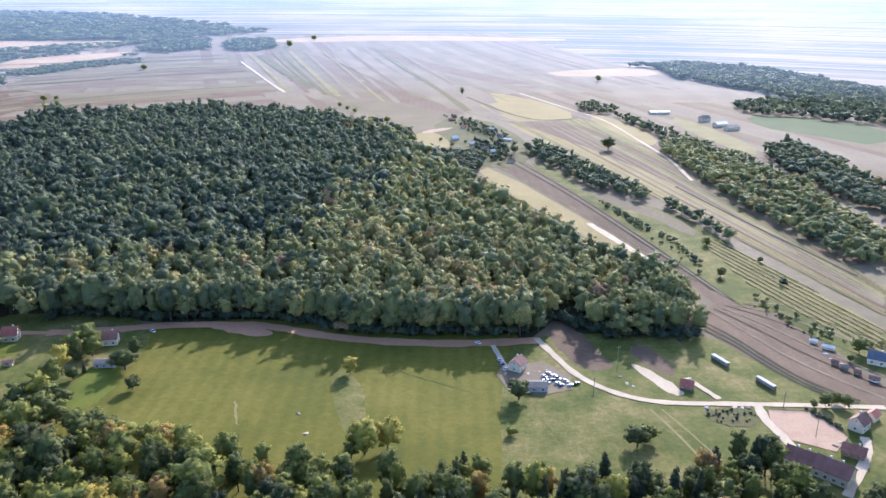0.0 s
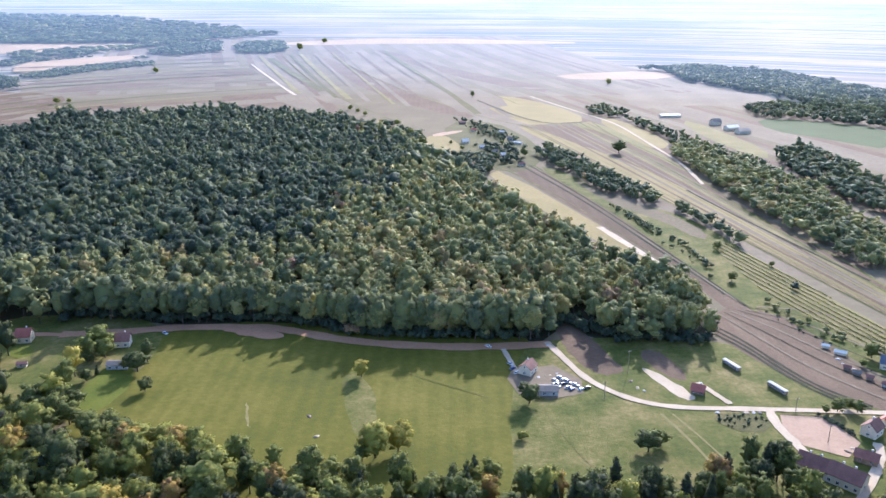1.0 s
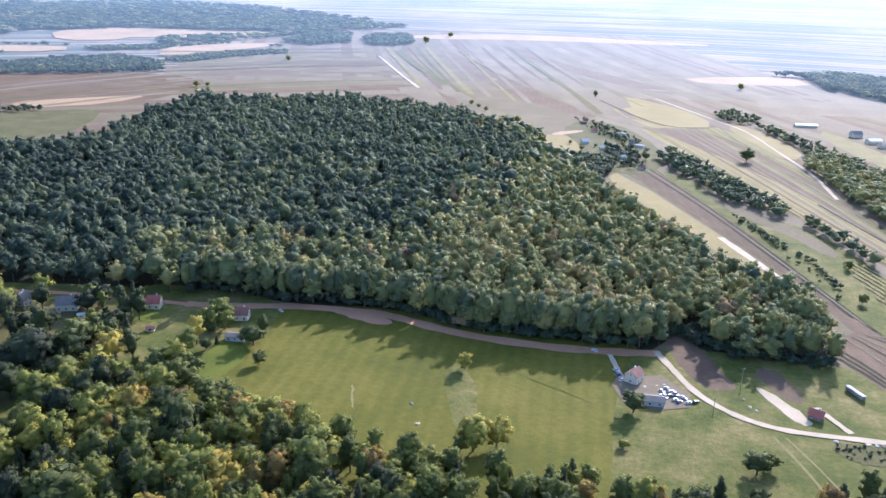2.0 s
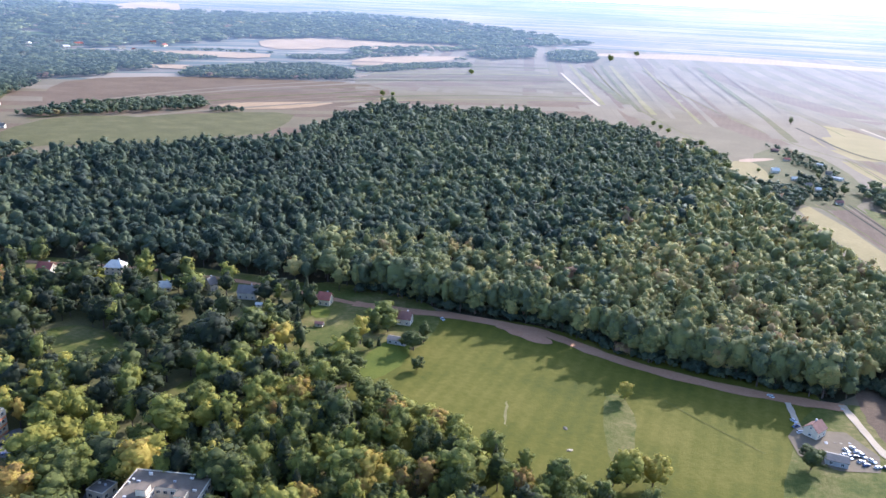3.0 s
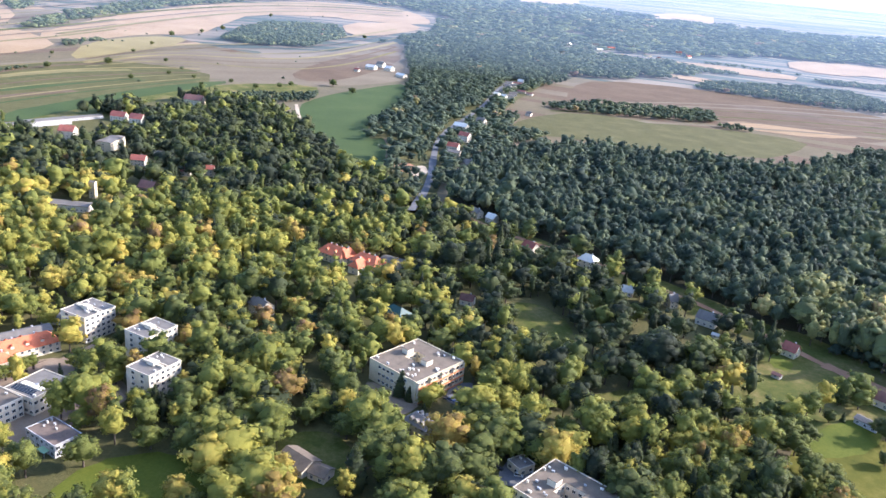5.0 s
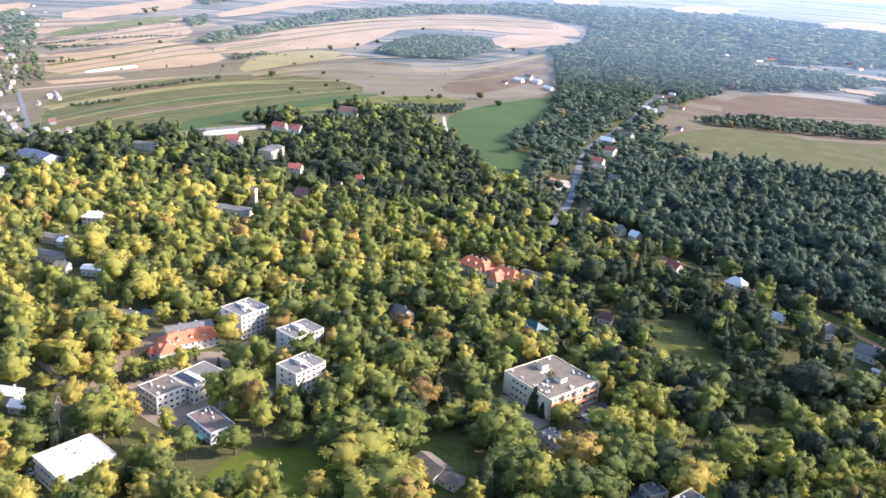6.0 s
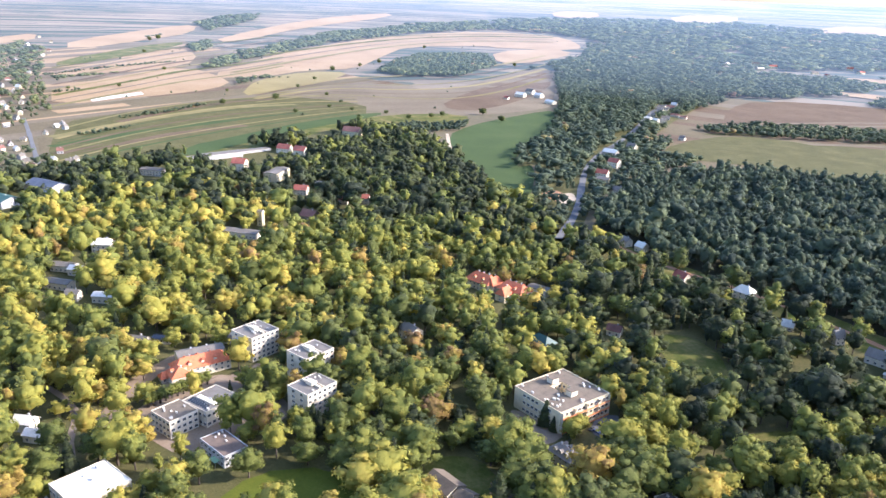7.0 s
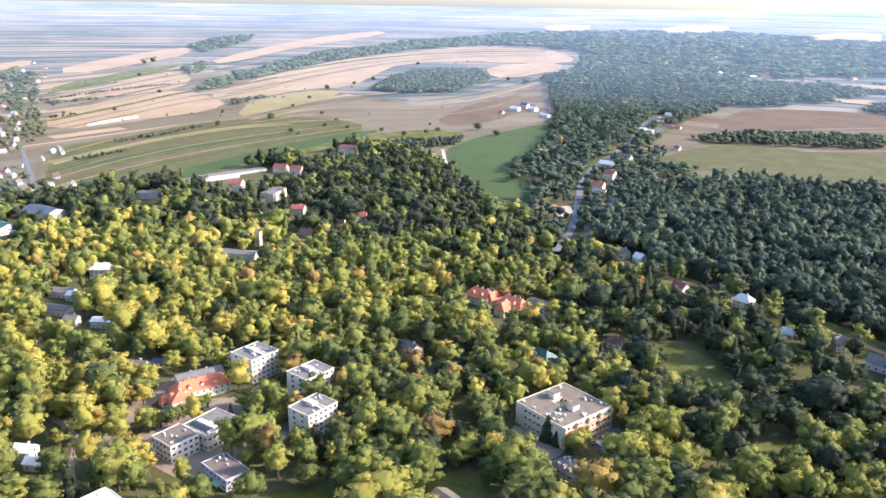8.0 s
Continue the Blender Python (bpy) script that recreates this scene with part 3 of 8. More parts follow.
def plant(name, spots, label, category="trees", leaf=None):
    """One body of many trees. spots: rows of x, y, height, width factor, kind, level, tone."""
    vs, fs, ns, ts, ms, n = [], [], [], [], [], 0
    rng = np.random.default_rng(len(spots) + 3)
    groups = {}
    for s in spots:
        opts = SHAPES[(s[4], s[5])]
        groups.setdefault((s[4], s[5], int(rng.integers(len(opts)))), []).append(s)
    for (kind, level, i), rows in groups.items():
        v, f, nv = SHAPES[(kind, level)][i]
        slots = np.zeros(len(f), np.int32)
        if level in (1, 2):
            tv, tf, tn = trunk_of(0.4, 0.02)
            nv = np.concatenate([nv, tn])
            f = np.concatenate([f, tf + len(v)])
            v = np.concatenate([v, tv])
            slots = np.concatenate([slots, np.ones(len(tf), np.int32)])
        a = np.array([r[:4] for r in rows], float)
        tone = np.array([r[6] for r in rows])
        t = rng.uniform(0, 2 * math.pi, len(rows))
        hz = np.array([rise(x, y) for x, y in a[:, :2]])
        sx = (a[:, 2] * a[:, 3])[:, None]
        x = (v[None, :, 0] * np.cos(t)[:, None] - v[None, :, 1] * np.sin(t)[:, None]) * sx + a[:, :1]
        y = (v[None, :, 0] * np.sin(t)[:, None] + v[None, :, 1] * np.cos(t)[:, None]) * sx + a[:, 1:2]
        z = v[None, :, 2] * a[:, 2:3] + hz[:, None]
        vs.append(np.stack([x, y, z], 2).reshape(-1, 3))
        nx = nv[None, :, 0] * np.cos(t)[:, None] - nv[None, :, 1] * np.sin(t)[:, None]
        ny = nv[None, :, 0] * np.sin(t)[:, None] + nv[None, :, 1] * np.cos(t)[:, None]
        ns.append(np.stack([nx, ny, np.broadcast_to(nv[:, 2], nx.shape)], 2).reshape(-1, 3))
        fs.append((f[None] + (np.arange(len(rows)) * len(v))[:, None, None]).reshape(-1, 3) + n)
        ts.append(np.repeat(tone, len(v)))
        ms.append(np.tile(slots, len(rows)))
        n += len(rows) * len(v)
    ob = new(name, tri_mesh(name, np.concatenate(vs), np.concatenate(fs), np.concatenate(ts), (leaf or LEAF, BARK), np.concatenate(ms), np.concatenate(ns)))
    return tagged(ob, label, category, kind="stuff")


def wood(name, pts, step, heights, tone, label, mix=(("broad", 1.0),), seed=1, spread=0.1, special=0.0, dark=(), fill=0.94, level=None, rust=0.008, single=None, free=False, leaf=None, big_share=0.12):
    """Trees on a shaken grid in an outline, away from the clearings. dark: outlines in which shade, or sun below zero,
    is painted into the leaf tone, with the tone lost.
    special: share of trees far lighter or turning."""
    rng = np.random.default_rng(seed)
    p = np.array(pts, float)
    x0, y0, x1, y1 = p[:, 0].min(), p[:, 1].min(), p[:, 0].max(), p[:, 1].max()
    gx, gy = np.meshgrid(np.arange(x0, x1, step), np.arange(y0, y1, step * 0.9))
    gx = gx + (np.arange(len(gx)) % 2)[:, None] * step / 2
    x, y = (gx + rng.uniform(-0.44, 0.44, gx.shape) * step).ravel(), (gy + rng.uniform(-0.44, 0.44, gy.shape) * step).ravel()
    ok = inside(x, y, p) & (rng.uniform(size=len(x)) < fill)
    x, y = x[ok], y[ok]
    for k, bb in ([] if free else KEEP):
        if bb[2] < x0 or bb[0] > x1 or bb[3] < y0 or bb[1] > y1:
            continue
        near = (x > bb[0]) & (x < bb[2]) & (y > bb[1]) & (y < bb[3])
        if near.any():
            gone = np.zeros(len(x), bool)
            gone[near] = inside(x[near], y[near], k)
            x, y = x[~gone], y[~gone]
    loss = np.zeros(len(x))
    # painted shade lowers a tree's tone, painted sunlight raises it
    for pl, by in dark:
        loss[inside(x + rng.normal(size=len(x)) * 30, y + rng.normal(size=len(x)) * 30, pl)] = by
    kinds, share = [m[0] for m in mix], np.array([m[1] for m in mix])
    pick = rng.choice(len(kinds), len(x), p=share / share.sum())
    rows = []
    alone = inside(x, y, single) if single else np.zeros(len(x), bool)
    for i in range(len(x)):
        r = math.hypot(x[i], y[i])
        lv = level if level is not None else (2 if r < 390 else 1 if r < 640 else 0 if r < 1500 else 3)
        k = kinds[pick[i]]
        big = 0.5 + 0.5 * math.sin(x[i] * 0.021 + 1.3 * math.sin(y[i] * 0.017)) * math.cos(y[i] * 0.026 + x[i] * 0.008)
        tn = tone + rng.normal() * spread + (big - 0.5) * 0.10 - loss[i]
        u = rng.uniform()
        if u < special and loss[i] < 0.1:
            tn = rng.uniform(0.62, 0.8)
        elif u < special + rust:
            tn = rng.uniform(0.8, 0.98) if loss[i] < 0.05 else tn
        if k == "conifer":
            tn = rng.uniform(0.02, 0.14)
        h = heights[0] + (heights[1] - heights[0]) * rng.beta(1.6, 1.6)
        if alone[i]:
            tree(x[i], y[i], h, k, tn, rng.uniform(1.0, 1.35), shade_words(k, tn), group="park trees")
            continue
        if k == "broad" and rng.uniform() < big_share:
            h *= 1.14
        rows.append((x[i], y[i], h, rng.uniform(0.84, 1.22) * (1.4 if h > heights[1] else 1.0) * (1.0 if k != "broad" else 1.2 if fill < 0.2 else max(0.9, min(step / 0.5 / h, 1.6 if r < 1900 else 9.0))), k, lv, min(0.99, max(0.01, tn))))
    near, far = [r for r in rows if math.hypot(r[0], r[1]) < 1700], [r for r in rows if math.hypot(r[0], r[1]) >= 1700]
    # trees beyond 1.7 km carry painted haze as a glow of their leaves
    if far:
        plant("distant_wood", far, label + " in the hazy distance", leaf=by_distance(leaf or HAZED_LEAF, 3000, 0))
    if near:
        plant(name, near, label, leaf=leaf or HAZED_LEAF)


def shade_words(kind, tone):
    if kind == "conifer":
        return "dark green spruce in the park"
    look_of = ("dark green", "green", "yellow-green", "yellow", "rust-brown")[min(4, int(max(0, tone - 0.14) / 0.19))]
    return look_of + (" slender leafy" if kind == "tall" else " broad-crowned") + " tree in the park"


TREE_PARTS = {}


def tree(x, y, h, kind="broad", tone=0.4, wide=1.0, label="green leafy tree", name="tree", group="", turn=None):
    """A single tree: trunk with limbs, and a crown of clumps and leaf sprays."""
    key = (kind, round(tone, 1), int(x * 7 + y * 3) % 4)
    if key not in TREE_PARTS:
        v, f, nv = SHAPES[(kind, 2)][key[2]]
        cm = tri_mesh("crown", v, f, np.full(len(v), key[1] * 0.9 + 0.03), (LEAF,), normals=nv)
        rng = np.random.default_rng(key[2] + 40)
        pieces = [trunk_of(0.5, 0.022)]
        for i in range(4):
            tv, tf, tn = trunk_of(0.3, 0.011)
            a, lean = i * 1.6 + rng.uniform(0, 1), rng.uniform(0.5, 0.9)
            q = np.stack([tv[:, 0] + tv[:, 2] * math.sin(lean) * math.cos(a), tv[:, 1] + tv[:, 2] * math.sin(lean) * math.sin(a), tv[:, 2] * math.cos(lean) + 0.25 + 0.05 * i], 1)
            pieces.append((q, tf, tn))
        tv, tf, tn = joined(pieces)
        TREE_PARTS[key] = (cm, tri_mesh("trunk", tv, tf, np.zeros(len(tv)), (BARK,)))
    cm, tm = TREE_PARTS[key]
    ob = new(name)
    ob.matrix_basis = pose(x, y, rise(x, y), 0, 0, (x * 37 + y * 11) % 360)
    for n, me in (("trunk", tm), ("crown", cm)):
        if n == "crown" and kind == "broad":
            shared(n, me, ob, Matrix.Translation((0, 0, -0.09 * h)) @ Matrix.Diagonal((h * wide * 1.35, h * wide * 1.35, h * 1.1, 1)))
        else:
            shared(n, me, ob, Matrix.Diagonal((h * wide * 1.2, h * wide * 1.2, h, 1)))
    return tagged(ob, label, "bush" if name == "bush" else "tree", group)


# ---- the land ----
def build_land():
    bm = bmesh.new()
    radii = [0, 60, 150, 300, 500, 800, 1100, 1400, 1700]
    rings = []
    for r in radii[1:]:
        rings.append([bm.verts.new((r * math.cos(k * math.pi / 72), r * math.sin(k * math.pi / 72), rise(r, 0))) for k in range(144)])
    c = bm.verts.new((0, 0, 0))
    for k in range(144):
        bm.faces.new((c, rings[0][k], rings[0][(k + 1) % 144]))
        for a, b in zip(rings, rings[1:]):
            bm.faces.new((a[k], b[k], b[(k + 1) % 144], a[(k + 1) % 144]))
    tagged(new("ground", mesh_of("ground", bm, LAND)), "open farmland of pale stubble and dry grass", "ground", kind="structure")
    # the backdrop: a far ring of plain and low hills, its haze painted on as emission
    m, t, b, out = nodes_of("far_plain")
    p = place_of(t, 25, (0.0013, 0.0022, 1))
    v = t.nodes.new("ShaderNodeTexVoronoi")
    v.inputs["Scale"].default_value = 1.0
    t.links.new(p, v.inputs["Vector"])
    sep = t.nodes.new("ShaderNodeSeparateColor")
    t.links.new(v.outputs["Color"], sep.inputs[0])
    f = calc(t, "ADD", calc(t, "MULTIPLY", sep.outputs[0], 0.34), calc(t, "MULTIPLY", noise_of(t, place_of(t), 0.0011, 3), 0.66))
    f = calc(t, "ADD", f, calc(t, "MULTIPLY", calc(t, "SUBTRACT", noise_of(t, place_of(t), 0.006, 2), 0.5), 0.12))
    r = ramp_of(t, [(0.36, (0.035, 0.05, 0.035)), (0.455, (0.05, 0.065, 0.04)), (0.475, (0.12, 0.095, 0.06)), (0.56, (0.18, 0.14, 0.088)), (0.7, (0.27, 0.20, 0.125))])
    t.links.new(f, r.inputs[0])
    t.links.new(r.outputs[0], b.inputs["Base Color"])
    b.inputs["Roughness"].default_value = 1.0
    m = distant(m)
    bm = bmesh.new()
    rings = []
    for r in range(1700, 4970, 60):
        rings.append([bm.verts.new((r * math.cos(k * math.pi / 72), r * math.sin(k * math.pi / 72), rise(r, 0))) for k in range(144)])
    for k in range(144):
        for a, b2 in zip(rings, rings[1:]):
            bm.faces.new((a[k], b2[k], b2[(k + 1) % 144], a[(k + 1) % 144]))
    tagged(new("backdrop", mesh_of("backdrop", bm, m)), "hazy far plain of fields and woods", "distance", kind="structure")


build_land()

def strips(x, y, along, across, length, count, widths, seed, label, pale=0):
    """Narrow strip fields side by side, each of two or three crops end to end. along, across: degrees."""
    rng = random.Random(seed)
    a, c = Vector((math.cos(radians(along)), math.sin(radians(along)))), Vector((math.cos(radians(across)), math.sin(radians(across))))
    off = 0.0
    for i in range(count):
        w = rng.uniform(*widths)
        cuts = [0.0] + sorted(rng.uniform(0.2, 0.8) for _ in range(rng.randint(0, 2 * pale))) + [1.0]
        for k0, k1 in zip(cuts, cuts[1:]):
            p = [Vector((x, y)) + c * (off + d) + a * length * k for d, k in ((0.4, k0), (w - 0.4, k0), (w - 0.4, (k0 + k1) / 2), (w - 0.4, k1 - 0.002), (0.4, k1 - 0.002), (0.4, (k0 + k1) / 2))]
            m, words = rng.choice(((SOIL, "bare brown"), (FALLOW, "grey fallow"), (FALLOW, "grey fallow"), (SOIL, "bare brown"), (PLOUGH, "ploughed dark")) + ((STUBBLE, "pale stubble"),) * pale)
            field("field_strip", m, [(q.x, q.y) for q in p], words + " " + label, 0.003 + 0.0065 * (seed - 21), soft=0, clear=False)
        off += w


strips(-640, 1050, 107, 10, 1900, 60, (8, 40), 21, "strip field behind the wood")
strips(-1500, 1250, 32, -58, 1150, 16, (25, 80), 22, "strip field beyond the valley wood")
strips(-1050, -330, 126, 205, 1150, 40, (10, 42), 23, "strip field on the hill", pale=1)
strips(180, 560, 105, 12, 1100, 34, (7, 26), 24, "strip field beside the orchard")

# ---- meadow, lanes and fields round the first view ----
field("meadow", MEADOW, [(-208, 374), (-216, 414), (-183, 414), (-191, 458), (-168, 472), (-118, 479), (-67, 465), (31, 458), (53, 456), (35, 410), (36, 383), (54, 371), (63, 354), (64, 309), (52, 280), (-114, 278), (-184, 320)], "sunlit mown green meadow below the wood", 0.0613, clear=False)
field("meadow_strip", ROUGH_GRASS, [(-66, 405), (-51, 406), (-37, 358), (-38, 326), (-51, 342)], "unmown tan strip in the meadow", 0.1026, clear=False)
field("hay_strip", DRY_GRASS, [(-111, 369), (-109, 370), (-102, 345), (-103, 344)], "narrow strip of uncut dry grass", 0.1039, clear=False)
field("rough_meadow", ROUGH_GRASS, [(49, 374), (82, 378), (104, 369), (130, 366), (160, 365), (161, 344), (141, 329), (119, 301), (52, 280), (63, 333)], "rough patchy grassland beside the meadow", 0.0552, clear=False)
field("grass_slope", MEADOW, [(68, 450), (124, 451), (163, 451), (183, 420), (198, 386), (202, 372), (156, 371), (109, 375), (84, 390), (72, 418)], "green slope with sheds and wagons", 0.0565)
field("shaded_plot", PLOUGH, [(66, 476), (79, 486), (95, 430), (101, 411), (87, 404), (76, 418), (68, 446)], "brown ploughed plot beside the road", 0.0978)
field("plot", PLOUGH, [(114, 442), (128, 438), (136, 405), (127, 398), (116, 419)], "brown ploughed plot", 0.0991)
field("sand_heap_track", GRAVEL, [(109, 415), (115, 415), (128, 394), (133, 378), (125, 378), (117, 394)], "pale sandy building track", 0.1204)
field("ploughed_field", PLOUGH, [(179, 502), (208, 518), (232, 479), (245, 386), (261, 345), (244, 356), (208, 386), (194, 406), (166, 460)], "dark ploughed field with long furrows", 0.0817)
field("ploughed_field", PLOUGH, [(62, 965), (101, 986), (158, 770), (189, 611), (210, 493), (193, 488), (179, 590), (142, 709)], "long brown ploughed strip", 0.093)
field("grass_strip", YELLOW, [(36, 919), (60, 958), (176, 597), (162, 576), (114, 699)], "long pale grass strip along the wood", 0.0843)
ribbon("sand_path", GRAVEL, [(137, 707), (155, 645), (171, 587)], 7, "pale sandy field path", 0.2256, "path")
field("scrub_field", ROUGH_GRASS, [(101, 986), (142, 941), (167, 817), (220, 765), (241, 702), (249, 635), (224, 541), (255, 489), (272, 436), (282, 380), (248, 393), (232, 479), (210, 503), (189, 611), (158, 770)], "scrubby fallow strip", 0.0769)
field("orchard_ground", DRY_GRASS, [(224, 658), (245, 658), (269, 548), (288, 466), (295, 422), (275, 400), (253, 461), (228, 541)], "rows of low orchard bushes", 0.1082)
field("ripe_strip", YELLOW, [(97, 1290), (132, 1269), (210, 1049), (251, 857), (270, 712), (291, 620), (311, 510), (300, 490), (274, 603), (254, 693), (222, 818), (185, 993)], "long yellow grass strip", 0.0995)
field("bare_strip", PLOUGH, [(132, 1269), (194, 1312), (242, 1220), (291, 979), (294, 763), (322, 636), (326, 537), (311, 510), (291, 620), (270, 712), (251, 857), (210, 1049)], "long brown field strip", 0.0908)
field("tan_field", YELLOW, [(40, 1617), (102, 1704), (194, 1556), (239, 1357), (165, 1311), (112, 1303)], "pale tan stubble field", 0.1021)
field("ripe_field", YELLOW, [(247, 1376), (287, 1378), (324, 1159), (288, 1083), (261, 1181)], "pale yellow field", 0.1034)
field("allotment_ground", GLADE, [(-15, 1321), (63, 1349), (127, 1129), (108, 966), (65, 933), (11, 998), (-12, 1102)], "green allotment gardens", 0.1147, clear=False)
field("allotment_field", YELLOW, [(-47, 1179), (-14, 1210), (12, 1103), (8, 1042), (-19, 1041), (-41, 1114)], "tan plot by the allotments", 0.126)
field("allotment_track", SAND, [(-35, 1209), (13, 1248), (13, 1227), (-30, 1180)], "pale sandy track to the allotments", 0.1473)
field("verge", DRY_GRASS, [(194, 1312), (244, 1357), (285, 1071), (288, 946), (283, 978), (242, 1220)], "dry grass verge", 0.1186)
field("far_strip", SOIL, [(-554, 2339), (-533, 2479), (-276, 1713), (-178, 1498), (-277, 1575)], "brown field strip", 0.0999)
field("far_strip", PLOUGH, [(-560, 2406), (-542, 2436), (-290, 1764), (-300, 1712)], "dark narrow field strip", 0.1312, clear=False)
field("far_strip", PLOUGH, [(-411, 2424), (-369, 2429), (-105, 1722), (45, 1400), (14, 1366), (-162, 1671)], "dark narrow field strip", 0.1325)
field("far_strip", PLOUGH, [(-272, 2657), (-217, 2662), (6, 2193), (229, 1848), (191, 1738), (-39, 2129)], "dark far field strip", 0.1338)
field("far_strip", SOIL, [(-379, 2498), (-268, 2612), (19, 1954), (127, 1553), (36, 1471), (-108, 1774)], "broad bare field", 0.1051)
field("far_strip", FALLOW, [(-199, 1497), (-126, 1672), (14, 1304), (-31, 1194), (-86, 1244)], "dry grass strip", 0.1064)
field("broad_field", FALLOW, [(-1026, 1862), (-880, 2127), (-576, 2296), (-348, 1709), (-462, 1591), (-714, 1473), (-788, 1433)], "broad bare brown field", 0.0977)
field("far_band", PLOUGH, [(-903, 1699), (-741, 1951), (-540, 2149), (-498, 2033), (-692, 1816), (-847, 1635)], "dark band in the far field", 0.139, clear=False)
field("far_band", PLOUGH, [(-491, 1653), (-364, 1729), (-348, 1680), (-462, 1591)], "dark band in the far field", 0.1403, clear=False)
field("pale_field", STUBBLE, [(-1200, 2163), (-1115, 2308), (-941, 2454), (-928, 2374), (-1035, 2136), (-1089, 1956)], "pale far stubble field", 0.1216)
field("pale_field", STUBBLE, [(-610, 2851), (-183, 3041), (436, 2924), (426, 2858), (-173, 2872), (-569, 2744)], "pale far stubble field", 0.1229)
field("pale_field", STUBBLE, [(252, 2105), (566, 2205), (580, 2029), (302, 1990)], "pale far stubble field", 0.1242)
field("green_field", CROP, [(528, 1388), (609, 1379), (721, 1276), (624, 1095), (565, 1192), (508, 1267)], "far green field", 0.1255)
field("bare_field", SOIL, [(388, 1857), (615, 1866), (695, 1668), (598, 1535), (454, 1568), (334, 1484)], "far bare field", 0.1268)
field("bare_field", DRY_GRASS, [(392, 1382), (424, 1292), (443, 1097), (413, 1018), (382, 1185)], "far dry pasture", 0.1281)
ribbon("furrow", LITTER, [(173, 478), (185, 453), (194, 422), (205, 394), (224, 373)], 2.2, "dark furrow at the edge of the ploughed field", 0.2294, "field", clear=False)
ribbon("furrow", LITTER, [(171, 471), (183, 447), (192, 417), (203, 390), (222, 370)], 2.2, "dark furrow at the edge of the ploughed field", 0.2307, "field", clear=False)
ribbon("furrow", LITTER, [(169, 465), (181, 442), (190, 412), (202, 386), (220, 367)], 2.2, "dark furrow at the edge of the ploughed field", 0.232, "field", clear=False)
ribbon("field_edge", ROUGH_GRASS, [(220, 519), (232, 481), (244, 442), (253, 401)], 3, "grassy edge between fields", 0.2333, "field", clear=False)
ribbon("track_line", ROUGH_GRASS, [(-32, 410), (-14, 397), (6, 386), (21, 377)], 0.6, "narrow trodden line across the meadow", 0.2146, "path", clear=False)
ribbon("track_line", ROUGH_GRASS, [(48, 368), (53, 346), (59, 328), (65, 314)], 0.6, "dark edge of the mown meadow", 0.2159, "path", clear=False)
ribbon("track_line", ROUGH_GRASS, [(-64, 406), (-53, 370), (-44, 342)], 0.5, "dark edge of the unmown strip", 0.2172, "path", clear=False)
ribbon("track_line", DRY_GRASS, [(109, 363), (117, 338), (123, 310)], 1.6, "pale trodden path over rough grass", 0.2185, "path", clear=False)
ribbon("track_line", DRY_GRASS, [(115, 363), (123, 341), (130, 317)], 1.2, "pale trodden path over rough grass", 0.2198, "path", clear=False)
# ---- fields beyond the wood ----
field("olive_field", GLADE, [(-935, 708), (-1032, 885), (-898, 1093), (-780, 1202), (-715, 1071), (-692, 946), (-843, 869), (-894, 786)], "olive grassy field behind the wood", 0.1311)
field("brown_field", PLOUGH, [(-1321, 1136), (-1432, 1314), (-1307, 1503), (-1088, 1622), (-926, 1698), (-784, 1627), (-740, 1362), (-791, 1220), (-923, 1139), (-1020, 1241), (-1115, 1091), (-1142, 981)], "bare brown field behind the wood", 0.1324)
field("far_band", PLOUGH, [(-1128, 1411), (-905, 1581), (-813, 1572), (-793, 1508), (-946, 1412), (-1081, 1372)], "dark band in the far field", 0.1637, clear=False)
field("pale_field", STUBBLE, [(-1679, 2350), (-1572, 2558), (-1080, 2722), (-1008, 2649), (-1261, 2417), (-1562, 2253)], "pale far field", 0.165)
field("tan_field", STUBBLE, [(-964, 1207), (-870, 1300), (-787, 1378), (-796, 1247), (-894, 1152)], "tan strip", 0.1763, clear=False)
# ---- valley meadow and the hill fields ----
field("valley_meadow", CROP, [(-1113, 440), (-1201, 517), (-1256, 592), (-1344, 732), (-1317, 740), (-1110, 616), (-1006, 511), (-885, 446), (-898, 484), (-729, 393), (-748, 369), (-806, 370), (-957, 401)], "smooth dark green valley meadow", 0.1476)
ribbon("field_path", GRAVEL, [(-1132, 449), (-1053, 422), (-990, 402)], 5, "pale field path", 0.2989, "path")
field("hill_field", SOIL, [(-1496, 166), (-1739, 348), (-1812, 536), (-1622, 622), (-1904, 882), (-2100, 1160), (-1447, 805), (-1358, 740), (-1304, 581), (-1323, 448), (-1399, 376)], "brown ploughed hill field", 0.1302)
field("hill_field", PLOUGH, [(-1477, 569), (-1798, 835), (-2019, 1108), (-1623, 884), (-1356, 614), (-1369, 540)], "dark ploughed hill field", 0.1715)
field("hill_stubble", STUBBLE, [(-1935, 148), (-2266, 308), (-2668, 603), (-2932, 1009), (-2986, 1312), (-2826, 1532), (-2610, 1523), (-2413, 1423), (-2521, 1156), (-2577, 1138), (-2585, 853), (-2315, 679), (-2064, 546), (-2048, 408), (-1885, 258)], "wide pale stubble hill", 0.1728)
field("hill_stubble", STUBBLE, [(-2436, 1098), (-2482, 1352), (-2347, 1364), (-2158, 1106), (-2154, 994)], "pale stubble strip", 0.1741)
field("hill_stubble", YELLOW, [(-1863, 255), (-2013, 401), (-2005, 516), (-1830, 419), (-1665, 264), (-1574, 185)], "yellow grass hillside", 0.1754)
field("stubble", STUBBLE, [(-2007, -185), (-2263, -27), (-2582, 147), (-2240, 159), (-2050, 52), (-1926, -172)], "pale stubble field", 0.1767)
